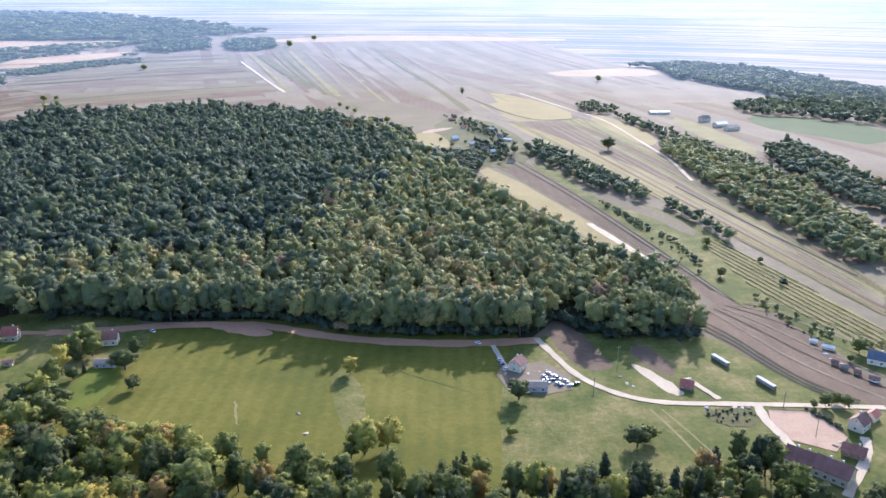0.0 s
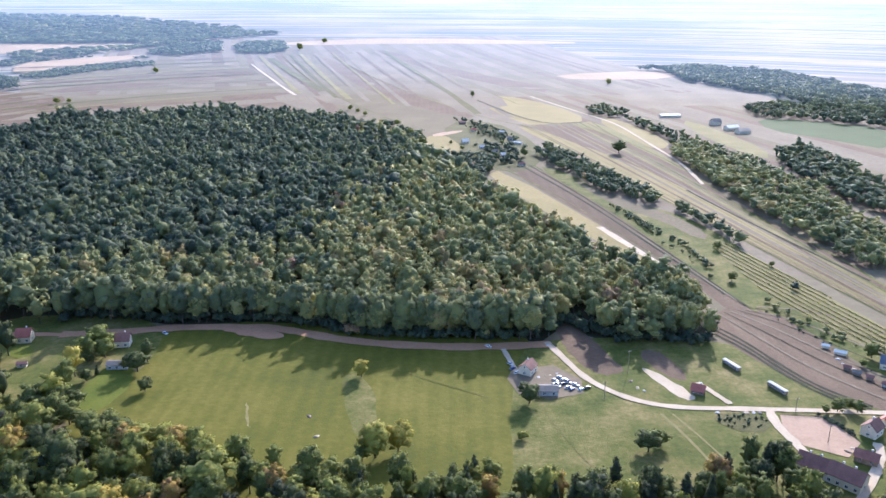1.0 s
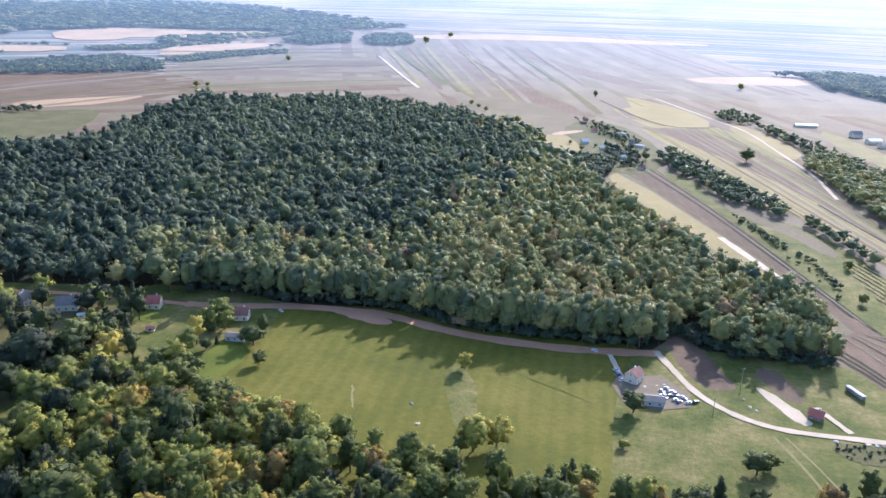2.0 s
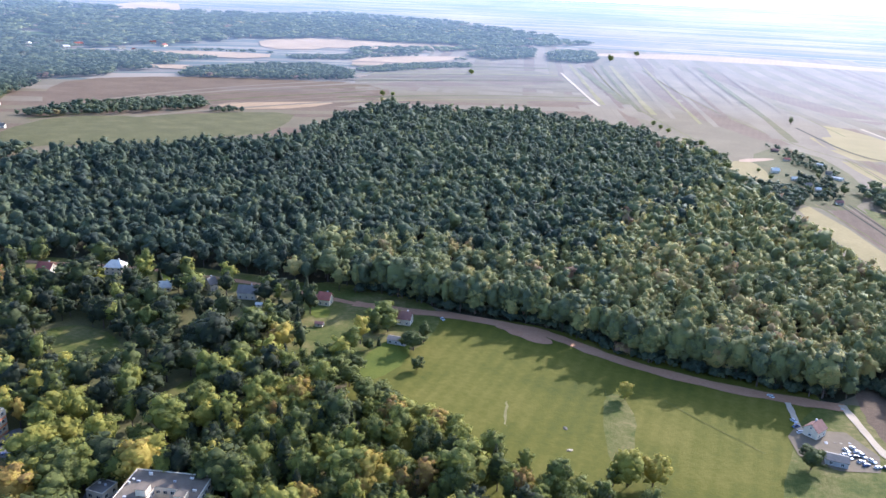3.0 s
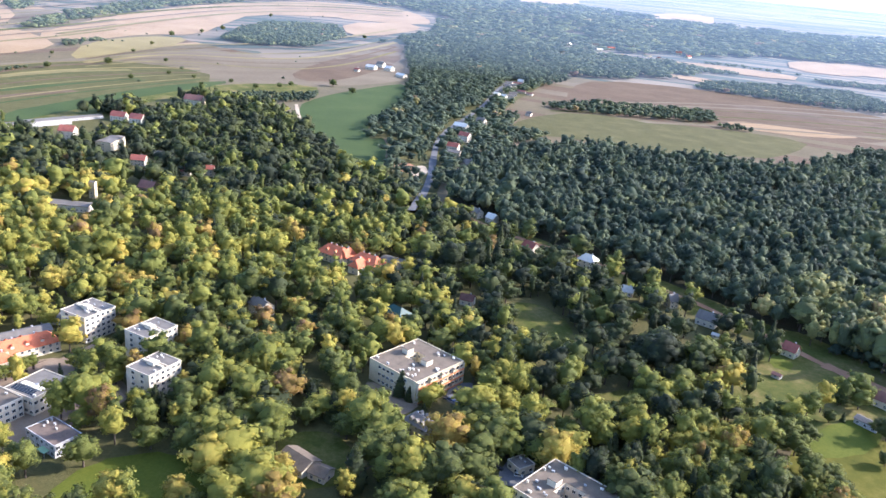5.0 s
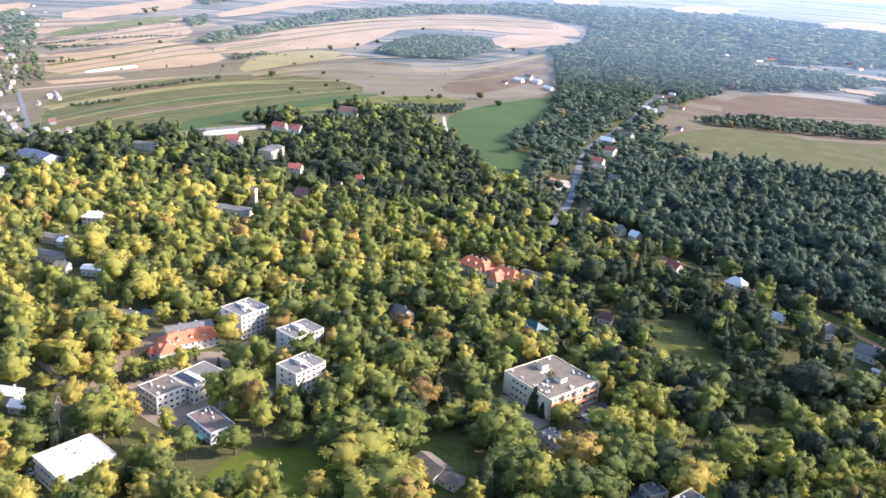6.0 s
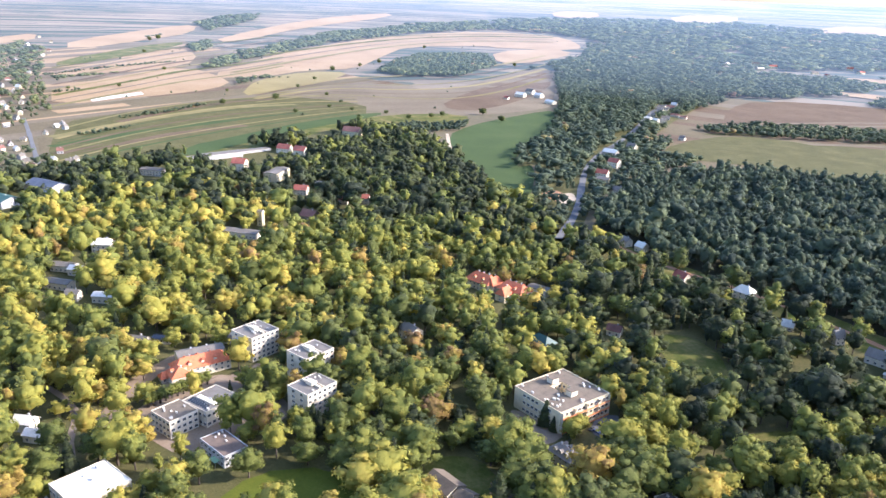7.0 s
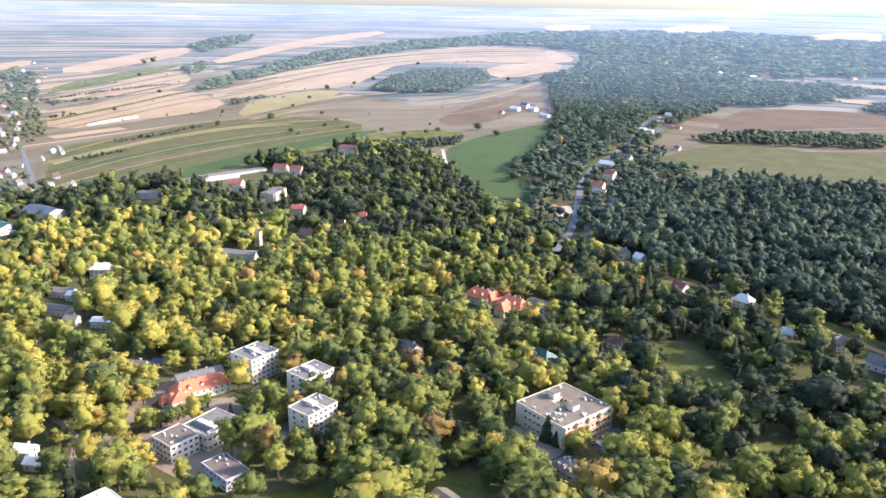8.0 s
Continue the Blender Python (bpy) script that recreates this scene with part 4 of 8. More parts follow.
field("stubble", STUBBLE, [(-1728, -155), (-1985, -12), (-2118, 121), (-1855, 204), (-1699, 153), (-1602, 31), (-1481, -134)], "pale stubble field", 0.168)
field("stubble", STUBBLE, [(-2669, -189), (-3053, 78), (-3179, 222), (-2926, 185), (-2740, 53), (-2448, -174)], "pale stubble field", 0.1793)
field("stubble", STUBBLE, [(-2790, 248), (-3376, 663), (-3640, 1080), (-3504, 1094), (-3139, 617), (-2650, 271)], "pale stubble field", 0.1806)
field("stubble", STUBBLE, [(-2693, -402), (-2852, -286), (-2654, -279), (-2539, -380)], "pale stubble field", 0.1819)
field("grey_field", ROUGH_GRASS, [(-2227, -185), (-2546, 1), (-2690, 136), (-2607, 140), (-2323, -28), (-2095, -175)], "grey green field", 0.1932)
field("hillside", FALLOW, [(-1033, -107), (-1230, -130), (-1371, -50), (-1506, 68), (-1577, 228), (-1418, 328), (-1304, 265), (-1191, 142), (-1108, 29), (-1005, -43)], "green terraced hillside", 0.1445)
ribbon("terrace_strip", DRY_GRASS, [(-1185, -108), (-1315, 1), (-1440, 150), (-1465, 275)], 22, "long terraced field strip", 0.2858, "field", clear=False)
ribbon("terrace_strip", CROP, [(-1115, -102), (-1213, 1), (-1293, 136), (-1365, 276)], 22, "long terraced field strip", 0.3071, "field", clear=False)
ribbon("terrace_strip", PLOUGH, [(-1066, -91), (-1127, -21), (-1193, 54), (-1250, 157)], 22, "long terraced field strip", 0.3284, "field", clear=False)
ribbon("terrace_strip", PLOUGH, [(-1304, -24), (-1423, 64), (-1511, 168), (-1538, 244)], 18, "dark terraced strip", 0.3697, "field", clear=False)
ribbon("terrace_strip", CROP, [(-996, -87), (-1102, 1), (-1210, 128), (-1304, 265), (-1366, 367)], 7, "long terraced field strip", 0.371, "field", clear=False)
ribbon("terrace_strip", YELLOW, [(-1022, -89), (-1134, 1), (-1245, 131), (-1334, 270), (-1386, 372)], 4, "long terraced field strip", 0.3923, "field", clear=False)
ribbon("terrace_strip", GLADE, [(-1049, -91), (-1168, 1), (-1282, 135), (-1365, 276), (-1406, 377)], 9, "long terraced field strip", 0.4136, "field", clear=False)
ribbon("terrace_strip", DRY_GRASS, [(-1077, -93), (-1204, 1), (-1321, 138), (-1397, 282), (-1427, 383)], 5, "long terraced field strip", 0.4349, "field", clear=False)
ribbon("terrace_strip", PLOUGH, [(-1107, -96), (-1242, 1), (-1363, 143), (-1431, 289), (-1448, 388)], 7, "long terraced field strip", 0.4562, "field", clear=False)
ribbon("terrace_strip", CROP, [(-1139, -98), (-1283, 1), (-1406, 147), (-1466, 296), (-1470, 394)], 4, "long terraced field strip", 0.4775, "field", clear=False)
ribbon("terrace_strip", YELLOW, [(-1172, -101), (-1326, 1), (-1453, 152), (-1503, 303), (-1493, 400)], 9, "long terraced field strip", 0.4988, "field", clear=False)
ribbon("terrace_strip", GLADE, [(-1207, -104), (-1372, 1), (-1503, 156), (-1542, 310), (-1516, 406)], 5, "long terraced field strip", 0.5201, "field", clear=False)
ribbon("terrace_strip", DRY_GRASS, [(-1244, -107), (-1421, 1), (-1556, 162), (-1583, 318), (-1540, 412)], 7, "long terraced field strip", 0.5414, "field", clear=False)
ribbon("stubble_strip", DRY_GRASS, [(-1481, -132), (-1655, -20), (-1840, 93), (-1944, 213), (-2121, 362)], 12, "long narrow strip among the stubble", 0.4827, "field", clear=False)
ribbon("stubble_strip", SOIL, [(-1547, -138), (-1735, -21), (-1933, 98), (-2039, 223), (-2216, 378)], 7, "long narrow strip among the stubble", 0.514, "field", clear=False)
ribbon("stubble_strip", ROUGH_GRASS, [(-1619, -144), (-1823, -22), (-2026, 102), (-2136, 234), (-2316, 394)], 16, "long narrow strip among the stubble", 0.5453, "field", clear=False)
ribbon("stubble_strip", YELLOW, [(-1698, -151), (-1919, -23), (-2121, 107), (-2238, 244), (-2420, 412)], 9, "long narrow strip among the stubble", 0.5766, "field", clear=False)
ribbon("stubble_strip", PLOUGH, [(-1784, -158), (-2015, -24), (-2220, 112), (-2343, 256), (-2529, 430)], 12, "long narrow strip among the stubble", 0.6079, "field", clear=False)
ribbon("stubble_strip", DRY_GRASS, [(-1879, -166), (-2114, -25), (-2323, 117), (-2454, 267), (-2643, 448)], 7, "long narrow strip among the stubble", 0.6392, "field", clear=False)
ribbon("stubble_strip", SOIL, [(-1978, -175), (-2216, -26), (-2431, 123), (-2569, 280), (-2762, 468)], 16, "long narrow strip among the stubble", 0.6705, "field", clear=False)
ribbon("stubble_strip", ROUGH_GRASS, [(-2077, -183), (-2323, -28), (-2544, 128), (-2691, 293), (-2887, 489)], 9, "long narrow strip among the stubble", 0.7018, "field", clear=False)
ribbon("hill_strip", DRY_GRASS, [(-1498, 207), (-1621, 372), (-1514, 510), (-1521, 660), (-1846, 992)], 9, "long narrow strip on the hill field", 0.4931, "field", clear=False)
ribbon("hill_strip", PLOUGH, [(-1521, 210), (-1666, 382), (-1581, 531), (-1610, 697), (-1930, 1036)], 6, "long narrow strip on the hill field", 0.5244, "field", clear=False)
ribbon("hill_strip", YELLOW, [(-1544, 213), (-1715, 393), (-1654, 555), (-1709, 738), (-2019, 1081)], 14, "long narrow strip on the hill field", 0.5557, "field", clear=False)
ribbon("hill_strip", DRY_GRASS, [(-1568, 216), (-1765, 404), (-1734, 580), (-1815, 782), (-2111, 1129)], 9, "long narrow strip on the hill field", 0.587, "field", clear=False)
ribbon("hill_strip", PLOUGH, [(-1592, 219), (-1819, 416), (-1821, 608), (-1922, 826), (-2207, 1178)], 6, "long narrow strip on the hill field", 0.6183, "field", clear=False)
ribbon("hill_strip", YELLOW, [(-1618, 223), (-1875, 428), (-1908, 637), (-2034, 872), (-2308, 1230)], 14, "long narrow strip on the hill field", 0.6496, "field", clear=False)
ribbon("stubble_strip", DRY_GRASS, [(-1989, 218), (-2275, 451), (-2577, 772), (-2723, 1134), (-2641, 1435)], 16, "long narrow strip among the stubble", 0.8009, "field", clear=False)
ribbon("stubble_strip", SOIL, [(-2113, 231), (-2391, 474), (-2665, 798), (-2785, 1159), (-2701, 1466)], 9, "long narrow strip among the stubble", 0.8322, "field", clear=False)
ribbon("stubble_strip", ROUGH_GRASS, [(-2244, 245), (-2513, 497), (-2756, 824), (-2849, 1184), (-2763, 1498)], 20, "long narrow strip among the stubble", 0.8635, "field", clear=False)
ribbon("stubble_strip", DRY_GRASS, [(-2381, 260), (-2641, 522), (-2851, 852), (-2915, 1211), (-2826, 1532)], 16, "long narrow strip among the stubble", 0.8948, "field", clear=False)
field("white_cover", ROOFWHITE, [(-1570, -78), (-1658, 9), (-1625, 13), (-1533, -73)], "long white crop covers in the field", 0.4261, soft=0)
field("verge", ROUGH_GRASS, [(41, 437), (64, 458), (166, 460), (207, 420), (242, 380), (261, 345), (221, 282), (156, 247), (26, 246), (30, 377)], "patchy grass round the hamlet", 0.0674, clear=False)
field("verge", ROUGH_GRASS, [(-317, 479), (-242, 488), (-191, 476), (-176, 415), (-198, 374), (-194, 340), (-235, 339)], "grassy plots round the lane houses", 0.0687, clear=False)
field("verge", ROUGH_GRASS, [(-647, 392), (-519, 418), (-399, 460), (-311, 474), (-245, 470), (-233, 441), (-315, 437), (-428, 416), (-542, 377), (-621, 370)], "grassy verge along the lane", 0.07, clear=False)
ribbon("furrow", SOIL, [(182, 499), (195, 462), (208, 423), (223, 398), (239, 375)], 1.6, "long furrow in the ploughed field", 0.3113, "field", clear=False)
ribbon("furrow", LITTER, [(187, 501), (203, 469), (218, 433), (232, 408), (247, 385)], 0.9, "long furrow in the ploughed field", 0.3126, "field", clear=False)
ribbon("furrow", SOIL, [(192, 504), (211, 477), (227, 442), (242, 418), (256, 396)], 1.6, "long furrow in the ploughed field", 0.3139, "field", clear=False)
ribbon("furrow", LITTER, [(197, 506), (219, 484), (238, 452), (252, 428), (266, 407)], 0.9, "long furrow in the ploughed field", 0.3152, "field", clear=False)
ribbon("furrow", SOIL, [(202, 508), (228, 492), (248, 463), (262, 440), (275, 418)], 1.6, "long furrow in the ploughed field", 0.3165, "field", clear=False)
ribbon("furrow", LITTER, [(208, 510), (236, 500), (259, 474), (273, 451), (286, 430)], 0.9, "long furrow in the ploughed field", 0.3178, "field", clear=False)
ribbon("furrow", SOIL, [(213, 512), (246, 508), (270, 485), (285, 463), (296, 443)], 1.6, "long furrow in the ploughed field", 0.3191, "field", clear=False)
def balks(first, last, count, mats, widths, z, seed, label):
    """Narrow strips side by side between two lines of equal length in points."""
    rng = random.Random(seed)
    for i in range(count):
        k = (i + 0.5 + rng.uniform(-0.3, 0.3)) / count
        pts = [((1 - k) * a[0] + k * b[0], (1 - k) * a[1] + k * b[1]) for a, b in zip(first, last)]
        ribbon("field_strip", rng.choice(mats), pts, rng.uniform(*widths), label, z + 0.0017 * i, "field", clear=False)


balks([(112, 1303), (185, 993), (254, 693), (300, 490)], [(235, 1332), (285, 990), (318, 650), (326, 537)], 9, (PLOUGH, DRY_GRASS, SOIL, ROUGH_GRASS), (1.2, 5), 0.40, 71, "narrow strip of another crop")
balks([(61, 962), (109, 840), (147, 709), (179, 590)], [(101, 983), (150, 800), (189, 611), (210, 503)], 6, (LITTER, SOIL, PLOUGH), (0.8, 2.4), 0.42, 72, "furrow along the ploughed strip")
balks([(-618, 2469), (-500, 2150), (-348, 1711)], [(-161, 2667), (45, 1838), (113, 1372)], 11, (PLOUGH, GLADE, SOIL, DRY_GRASS), (5, 16), 0.44, 73, "long strip field in the distance")
balks([(-1189, 2143), (-1029, 2224), (-888, 2355), (-684, 2458)], [(-780, 1330), (-698, 1438), (-551, 1588), (-348, 1711)], 10, (PLOUGH, GLADE, DRY_GRASS, SOIL), (6, 26), 0.47, 74, "broad strip field behind the wood")
balks([(-1159, 960), (-1135, 1429), (-950, 1800)], [(-1000, 830), (-900, 1130), (-760, 1420)], 7, (PLOUGH, YELLOW, GLADE, SOIL), (5, 16), 0.50, 75, "strip field behind the wood")
ribbon("field_path", GRAVEL, [(-572, 2258), (-450, 1960), (-336, 1672)], 7, "pale straight field path", 0.53, "path", clear=False)
ribbon("field_strip", GLADE, [(-552, 2408), (-430, 2100), (-287, 1744)], 22, "dark green strip beside the path", 0.53, "field", clear=False)
ribbon("field_path", GRAVEL, [(161, 1680), (242, 1417), (274, 1322), (285, 1137), (295, 1007), (287, 884)], 4.5, "pale winding field path", 0.54, "path", clear=False)
ribbon("ditch", LITTER, [(260, 855), (276, 763), (305, 632), (319, 566)], 3, "dark ditch between the strips", 0.54, "field", clear=False)
ribbon("ditch", LITTER, [(47, 1610), (137, 1311), (217, 1332)], 5, "dark ditch round the tan field", 0.55, "field", clear=False)
field("lane_verge", TRACK, [(-160, 470), (-140, 472), (-118, 466), (-104, 452), (-118, 449), (-146, 460)], "bare trampled earth beside the lane", 0.33, clear=False)
field("lane_verge", TRACK, [(-80, 450), (-33, 438), (20, 436), (22, 444), (-33, 446), (-76, 456)], "bare trampled earth beside the lane", 0.335, clear=False)
field("clearing", GLADE, [(-1128, 217), (-1197, 287), (-1119, 281), (-1048, 221)], "shaded lawn on the ridge", 0.242)
field("terrace", GLADE, [(-1015, -100), (-1312, -111), (-1383, -30), (-1501, 92), (-1593, 259), (-1468, 411), (-1302, 366), (-1095, 179), (-1021, 42), (-956, -52)], "olive slope of grassy terraces", 0.19, clear=False)
field("terrace", ROUGH_GRASS, [(-1036, 54), (-883, 45), (-939, 102), (-1061, 213), (-1109, 282), (-1160, 393), (-1182, 507), (-1326, 561), (-1329, 400), (-1217, 244), (-1102, 132)], "olive grassy terrace above the wood", 0.20, clear=False)
field("terrace", CROP, [(-1087, 56), (-1014, 52), (-1101, 139), (-1218, 260), (-1318, 397), (-1360, 409), (-1283, 265), (-1163, 140)], "long dark green terrace above the wood", 0.395, clear=False)
# ---- lanes and roads ----
ribbon("lane", TRACK, [(-628, 390), (-596, 395), (-512, 406), (-452, 433), (-386, 446), (-323, 454), (-250, 453)], 5, "reddish earth lane between houses", 0.3404, "road", front=18)
ribbon("lane", TRACK, [(-250, 453), (-206, 459), (-184, 466), (-126, 469), (-103, 463), (-72, 450), (-29, 442), (27, 442), (61, 447)], 9.5, "reddish earth lane along the foot of the wood", 0.3617, "road", front=8)
ribbon("gravel_road", GRAVEL, [(59, 450), (67, 426), (76, 400), (92, 381), (108, 372), (125, 369), (155, 369), (194, 368), (234, 366)], 4.4, "pale gravel road", 0.383, "road")
ribbon("gravel_road", GRAVEL, [(167, 368), (165, 352), (168, 336), (169, 324), (158, 317)], 5, "pale gravel drive", 0.3943, "road")
ribbon("gravel_road", GRAVEL, [(176, 289), (204, 324), (208, 337)], 4.4, "pale gravel drive", 0.3956, "road")
ribbon("gravel_path", GRAVEL, [(138, 398), (144, 385), (149, 374)], 3.5, "pale gravel path to the red shed", 0.3969, "path")
ribbon("gravel_path", GRAVEL, [(31, 439), (34, 424), (37, 409)], 3.2, "pale gravel drive beside the white house", 0.3982, "path")
field("reed_patch", GLADE, [(136, 364), (154, 365), (163, 360), (161, 348), (147, 345), (136, 352)], "dark patch of weeds by the road", 0.2495, clear=False)
ribbon("valley_road", ASPHALT, [(-602, 356), (-671, 415), (-779, 483), (-860, 535), (-940, 602), (-1015, 681), (-1103, 769), (-1304, 940), (-1392, 1042)], 7.5, "grey asphalt valley road", 0.3908, "road", front=42)
ribbon("village_road", ASPHALT, [(-970, -101), (-1105, -122), (-1231, -141), (-1358, -162)], 5.5, "grey village road", 0.3921, "road")
field("dirt_lot", SAND, [(171, 363), (194, 361), (200, 337), (188, 324), (171, 334), (167, 350)], "bare reddish earth lot", 0.2934, soft=0)
field("orange_lot", SAND, [(192, 315), (204, 322), (197, 310), (180, 297)], "bare reddish earth patch", 0.2947)
field("yard", SOIL, [(34, 410), (59, 418), (73, 400), (72, 384), (54, 377), (36, 383), (31, 400)], "littered grey yard of the white house", 0.286, soft=0)
field("field_edge_pond", GRAVEL, [(-747, 433), (-756, 459), (-711, 438), (-709, 416)], "bare gravel yard by the road", 0.3073)
# ---- clearings between the trees ----
field("lawn", LAWN, [(-303, 29), (-314, 44), (-318, 62), (-310, 81), (-291, 90), (-270, 84), (-286, 27)], "bright mown park lawn", 0.2386)
field("lawn", LAWN, [(-532, 92), (-541, 118), (-530, 132), (-511, 116), (-515, 97)], "bright lawn between trees", 0.2399)
field("clearing", ROUGH_GRASS, [(-251, 376), (-261, 410), (-251, 438), (-229, 439), (-216, 405), (-221, 370), (-232, 365)], "dry grass clearing by the red house", 0.2412)
field("garden_lawn", LAWN, [(-194, 354), (-205, 385), (-201, 415), (-187, 414), (-177, 384), (-186, 356)], "green garden lawn", 0.2525)
field("garden_lawn", LAWN, [(-273, 432), (-259, 437), (-252, 424), (-262, 416)], "bright garden lawn", 0.2638)
field("clearing", ROUGH_GRASS, [(-383, 320), (-358, 334), (-328, 326), (-316, 316), (-317, 299), (-352, 310)], "grassy clearing between trees", 0.2451)
field("clearing", ROUGH_GRASS, [(-275, 278), (-277, 310), (-268, 318), (-258, 292), (-260, 274)], "green glade between trees", 0.2464)
field("clearing", LAWN, [(-413, 434), (-386, 456), (-375, 438), (-390, 423)], "green garden by the lane", 0.2477)
field("clearing", GLADE, [(-1038, 55), (-1053, 112), (-1067, 188), (-908, 136), (-922, 86)], "grassy school grounds", 0.239)
field("yard", TRACK, [(-774, 422), (-770, 446), (-722, 440), (-700, 424), (-725, 418)], "bare trampled clearing beside the valley road", 0.2768)
ribbon("gravel_path", GRAVEL, [(-1000, 66), (-957, 81), (-915, 104), (-880, 124)], 5, "pale drive in front of the white school", 0.3995, "path")
field("yard", PAVING, [(-340, 184), (-320, 193), (-304, 201), (-298, 185), (-313, 177)], "brown paved yard beside the block", 0.2703)
field("yard", ASPHALT, [(-309, 213), (-318, 236), (-304, 234), (-295, 215)], "parking yard beside the block", 0.2716)
field("yard", PAVING, [(-372, -20), (-395, 4), (-425, 13), (-409, 51), (-397, 47), (-393, 12), (-360, -14)], "paved lane by the long red roof", 0.2729)
field("yard", PAVING, [(-382, -2), (-405, 4), (-422, 43), (-407, 56), (-357, 52), (-337, 34), (-345, 10)], "tan paved yard round the modern wings", 0.262, clear=False)
field("yard", SOIL, [(-389, 51), (-387, 72), (-363, 73), (-354, 58)], "bare brown yard between the blocks", 0.264, clear=False)
field("yard", PAVING, [(-368, -25), (-415, -13), (-436, 2), (-458, 27), (-447, 31), (-425, 7), (-395, -9), (-355, -17)], "tan paved street under the trees", 0.266, clear=False)
field("yard", PAVING, [(-377, 51), (-371, 73), (-353, 65), (-362, 52)], "brown yard", 0.2742)
field("yard", ASPHALT, [(-245, 207), (-247, 220), (-237, 222), (-228, 206), (-233, 198)], "parking yard with a low annex", 0.2755)
field("park_ground", ROUGH_GRASS, [(-308, 130), (-297, 152), (-270, 151), (-258, 133), (-273, 110), (-296, 120)], "shaded park lawn with paths", 0.2468)
field("narrow_strip", YELLOW, [(134, 1200), (180, 1154), (258, 885), (283, 732), (302, 624), (291, 620), (270, 712), (249, 849), (207, 1030)], "narrow ploughed strip", 0.2781, clear=False)
field("narrow_strip", FALLOW, [(195, 1255), (235, 1180), (282, 945), (290, 752), (318, 627), (321, 529), (318, 522), (313, 618), (281, 742), (268, 920)], "narrow fallow strip", 0.2894, clear=False)
field("narrow_strip", FALLOW, [(136, 925), (164, 834), (215, 756), (234, 687), (222, 666), (200, 730), (159, 804)], "narrow fallow strip between hedges", 0.2807, clear=False)
ribbon("field_edge", ROUGH_GRASS, [(112, 1303), (185, 993), (222, 818), (254, 693), (274, 603), (300, 490)], 2.4, "grassy balk between two strips", 0.362, "field", clear=False)
ribbon("field_edge", ROUGH_GRASS, [(235, 1332), (242, 1220), (291, 979), (294, 763), (322, 636), (326, 537)], 2.4, "grassy balk between two strips", 0.3633, "field", clear=False)
ribbon("field_edge", ROUGH_GRASS, [(61, 962), (109, 840), (147, 709), (179, 590)], 2.4, "grassy balk between two strips", 0.3646, "field", clear=False)
ribbon("field_edge", ROUGH_GRASS, [(101, 983), (158, 770), (189, 611), (210, 503)], 2.4, "grassy balk between two strips", 0.3659, "field", clear=False)
ribbon("field_edge", ROUGH_GRASS, [(-533, 2479), (-276, 1713), (-79, 1283)], 2.4, "grassy balk between two strips", 0.3672, "field", clear=False)
ribbon("field_edge", ROUGH_GRASS, [(-268, 2612), (19, 1954), (127, 1553)], 2.4, "grassy balk between two strips", 0.3685, "field", clear=False)
ribbon("field_edge", ROUGH_GRASS, [(-375, 2470), (-106, 1743), (44, 1387), (132, 1269)], 2.4, "grassy balk between two strips", 0.3698, "field", clear=False)
ribbon("park_lane", PAVING, [(-366, -17), (-382, -6), (-389, 4), (-401, 24), (-410, 45), (-424, 66)], 6, "paved lane between the park houses", 0.3911, "road", front=12)
ribbon("park_lane", PAVING, [(-442, -57), (-422, -41), (-397, -29), (-365, -32), (-317, -24)], 3.6, "narrow paved lane under the trees", 0.3924, "road")
field("clearing", ROUGH_GRASS, [(-400, 322), (-385, 341), (-347, 337), (-312, 307), (-326, 292), (-367, 302)], "tan grassy clearing between trees", 0.275)
field("olive_field", GLADE, [(-904, 670), (-1001, 775), (-1048, 928), (-953, 1004), (-812, 999), (-682, 856), (-745, 815), (-851, 771)], "olive pasture up to the forest edge", 0.56)
field("far_field", STUBBLE, [(-3344, 2438), (-3246, 2764), (-2986, 2550), (-3078, 2279)], "pale far stubble field", 0.57)
field("far_field", STUBBLE, [(-2783, 2811), (-2672, 3118), (-2406, 2820), (-2584, 2647)], "pale far stubble field", 0.57)
field("far_field", STUBBLE, [(-3611, 1927), (-3571, 2160), (-3343, 2056), (-3380, 1836)], "pale far stubble field", 0.57)
field("far_field", CROP, [(-2289, 1903), (-2226, 1971), (-2117, 1885), (-2150, 1809)], "far green clearing", 0.57)
field("far_field", STUBBLE, [(-1520, 1636), (-1410, 1701), (-1354, 1635), (-1463, 1584)], "pale strip between far woods", 0.57)
keep([(-240, 422), (-216, 422), (-216, 458), (-240, 458)])
field("far_field", STUBBLE, [(-1733, 1883), (-1442, 2088), (-1365, 1965), (-1645, 1789)], "pale far field between woods", 0.575)
field("far_field", STUBBLE, [(-1685, 2362), (-1495, 2510), (-1363, 2294), (-1524, 2156)], "pale far field between woods", 0.575)
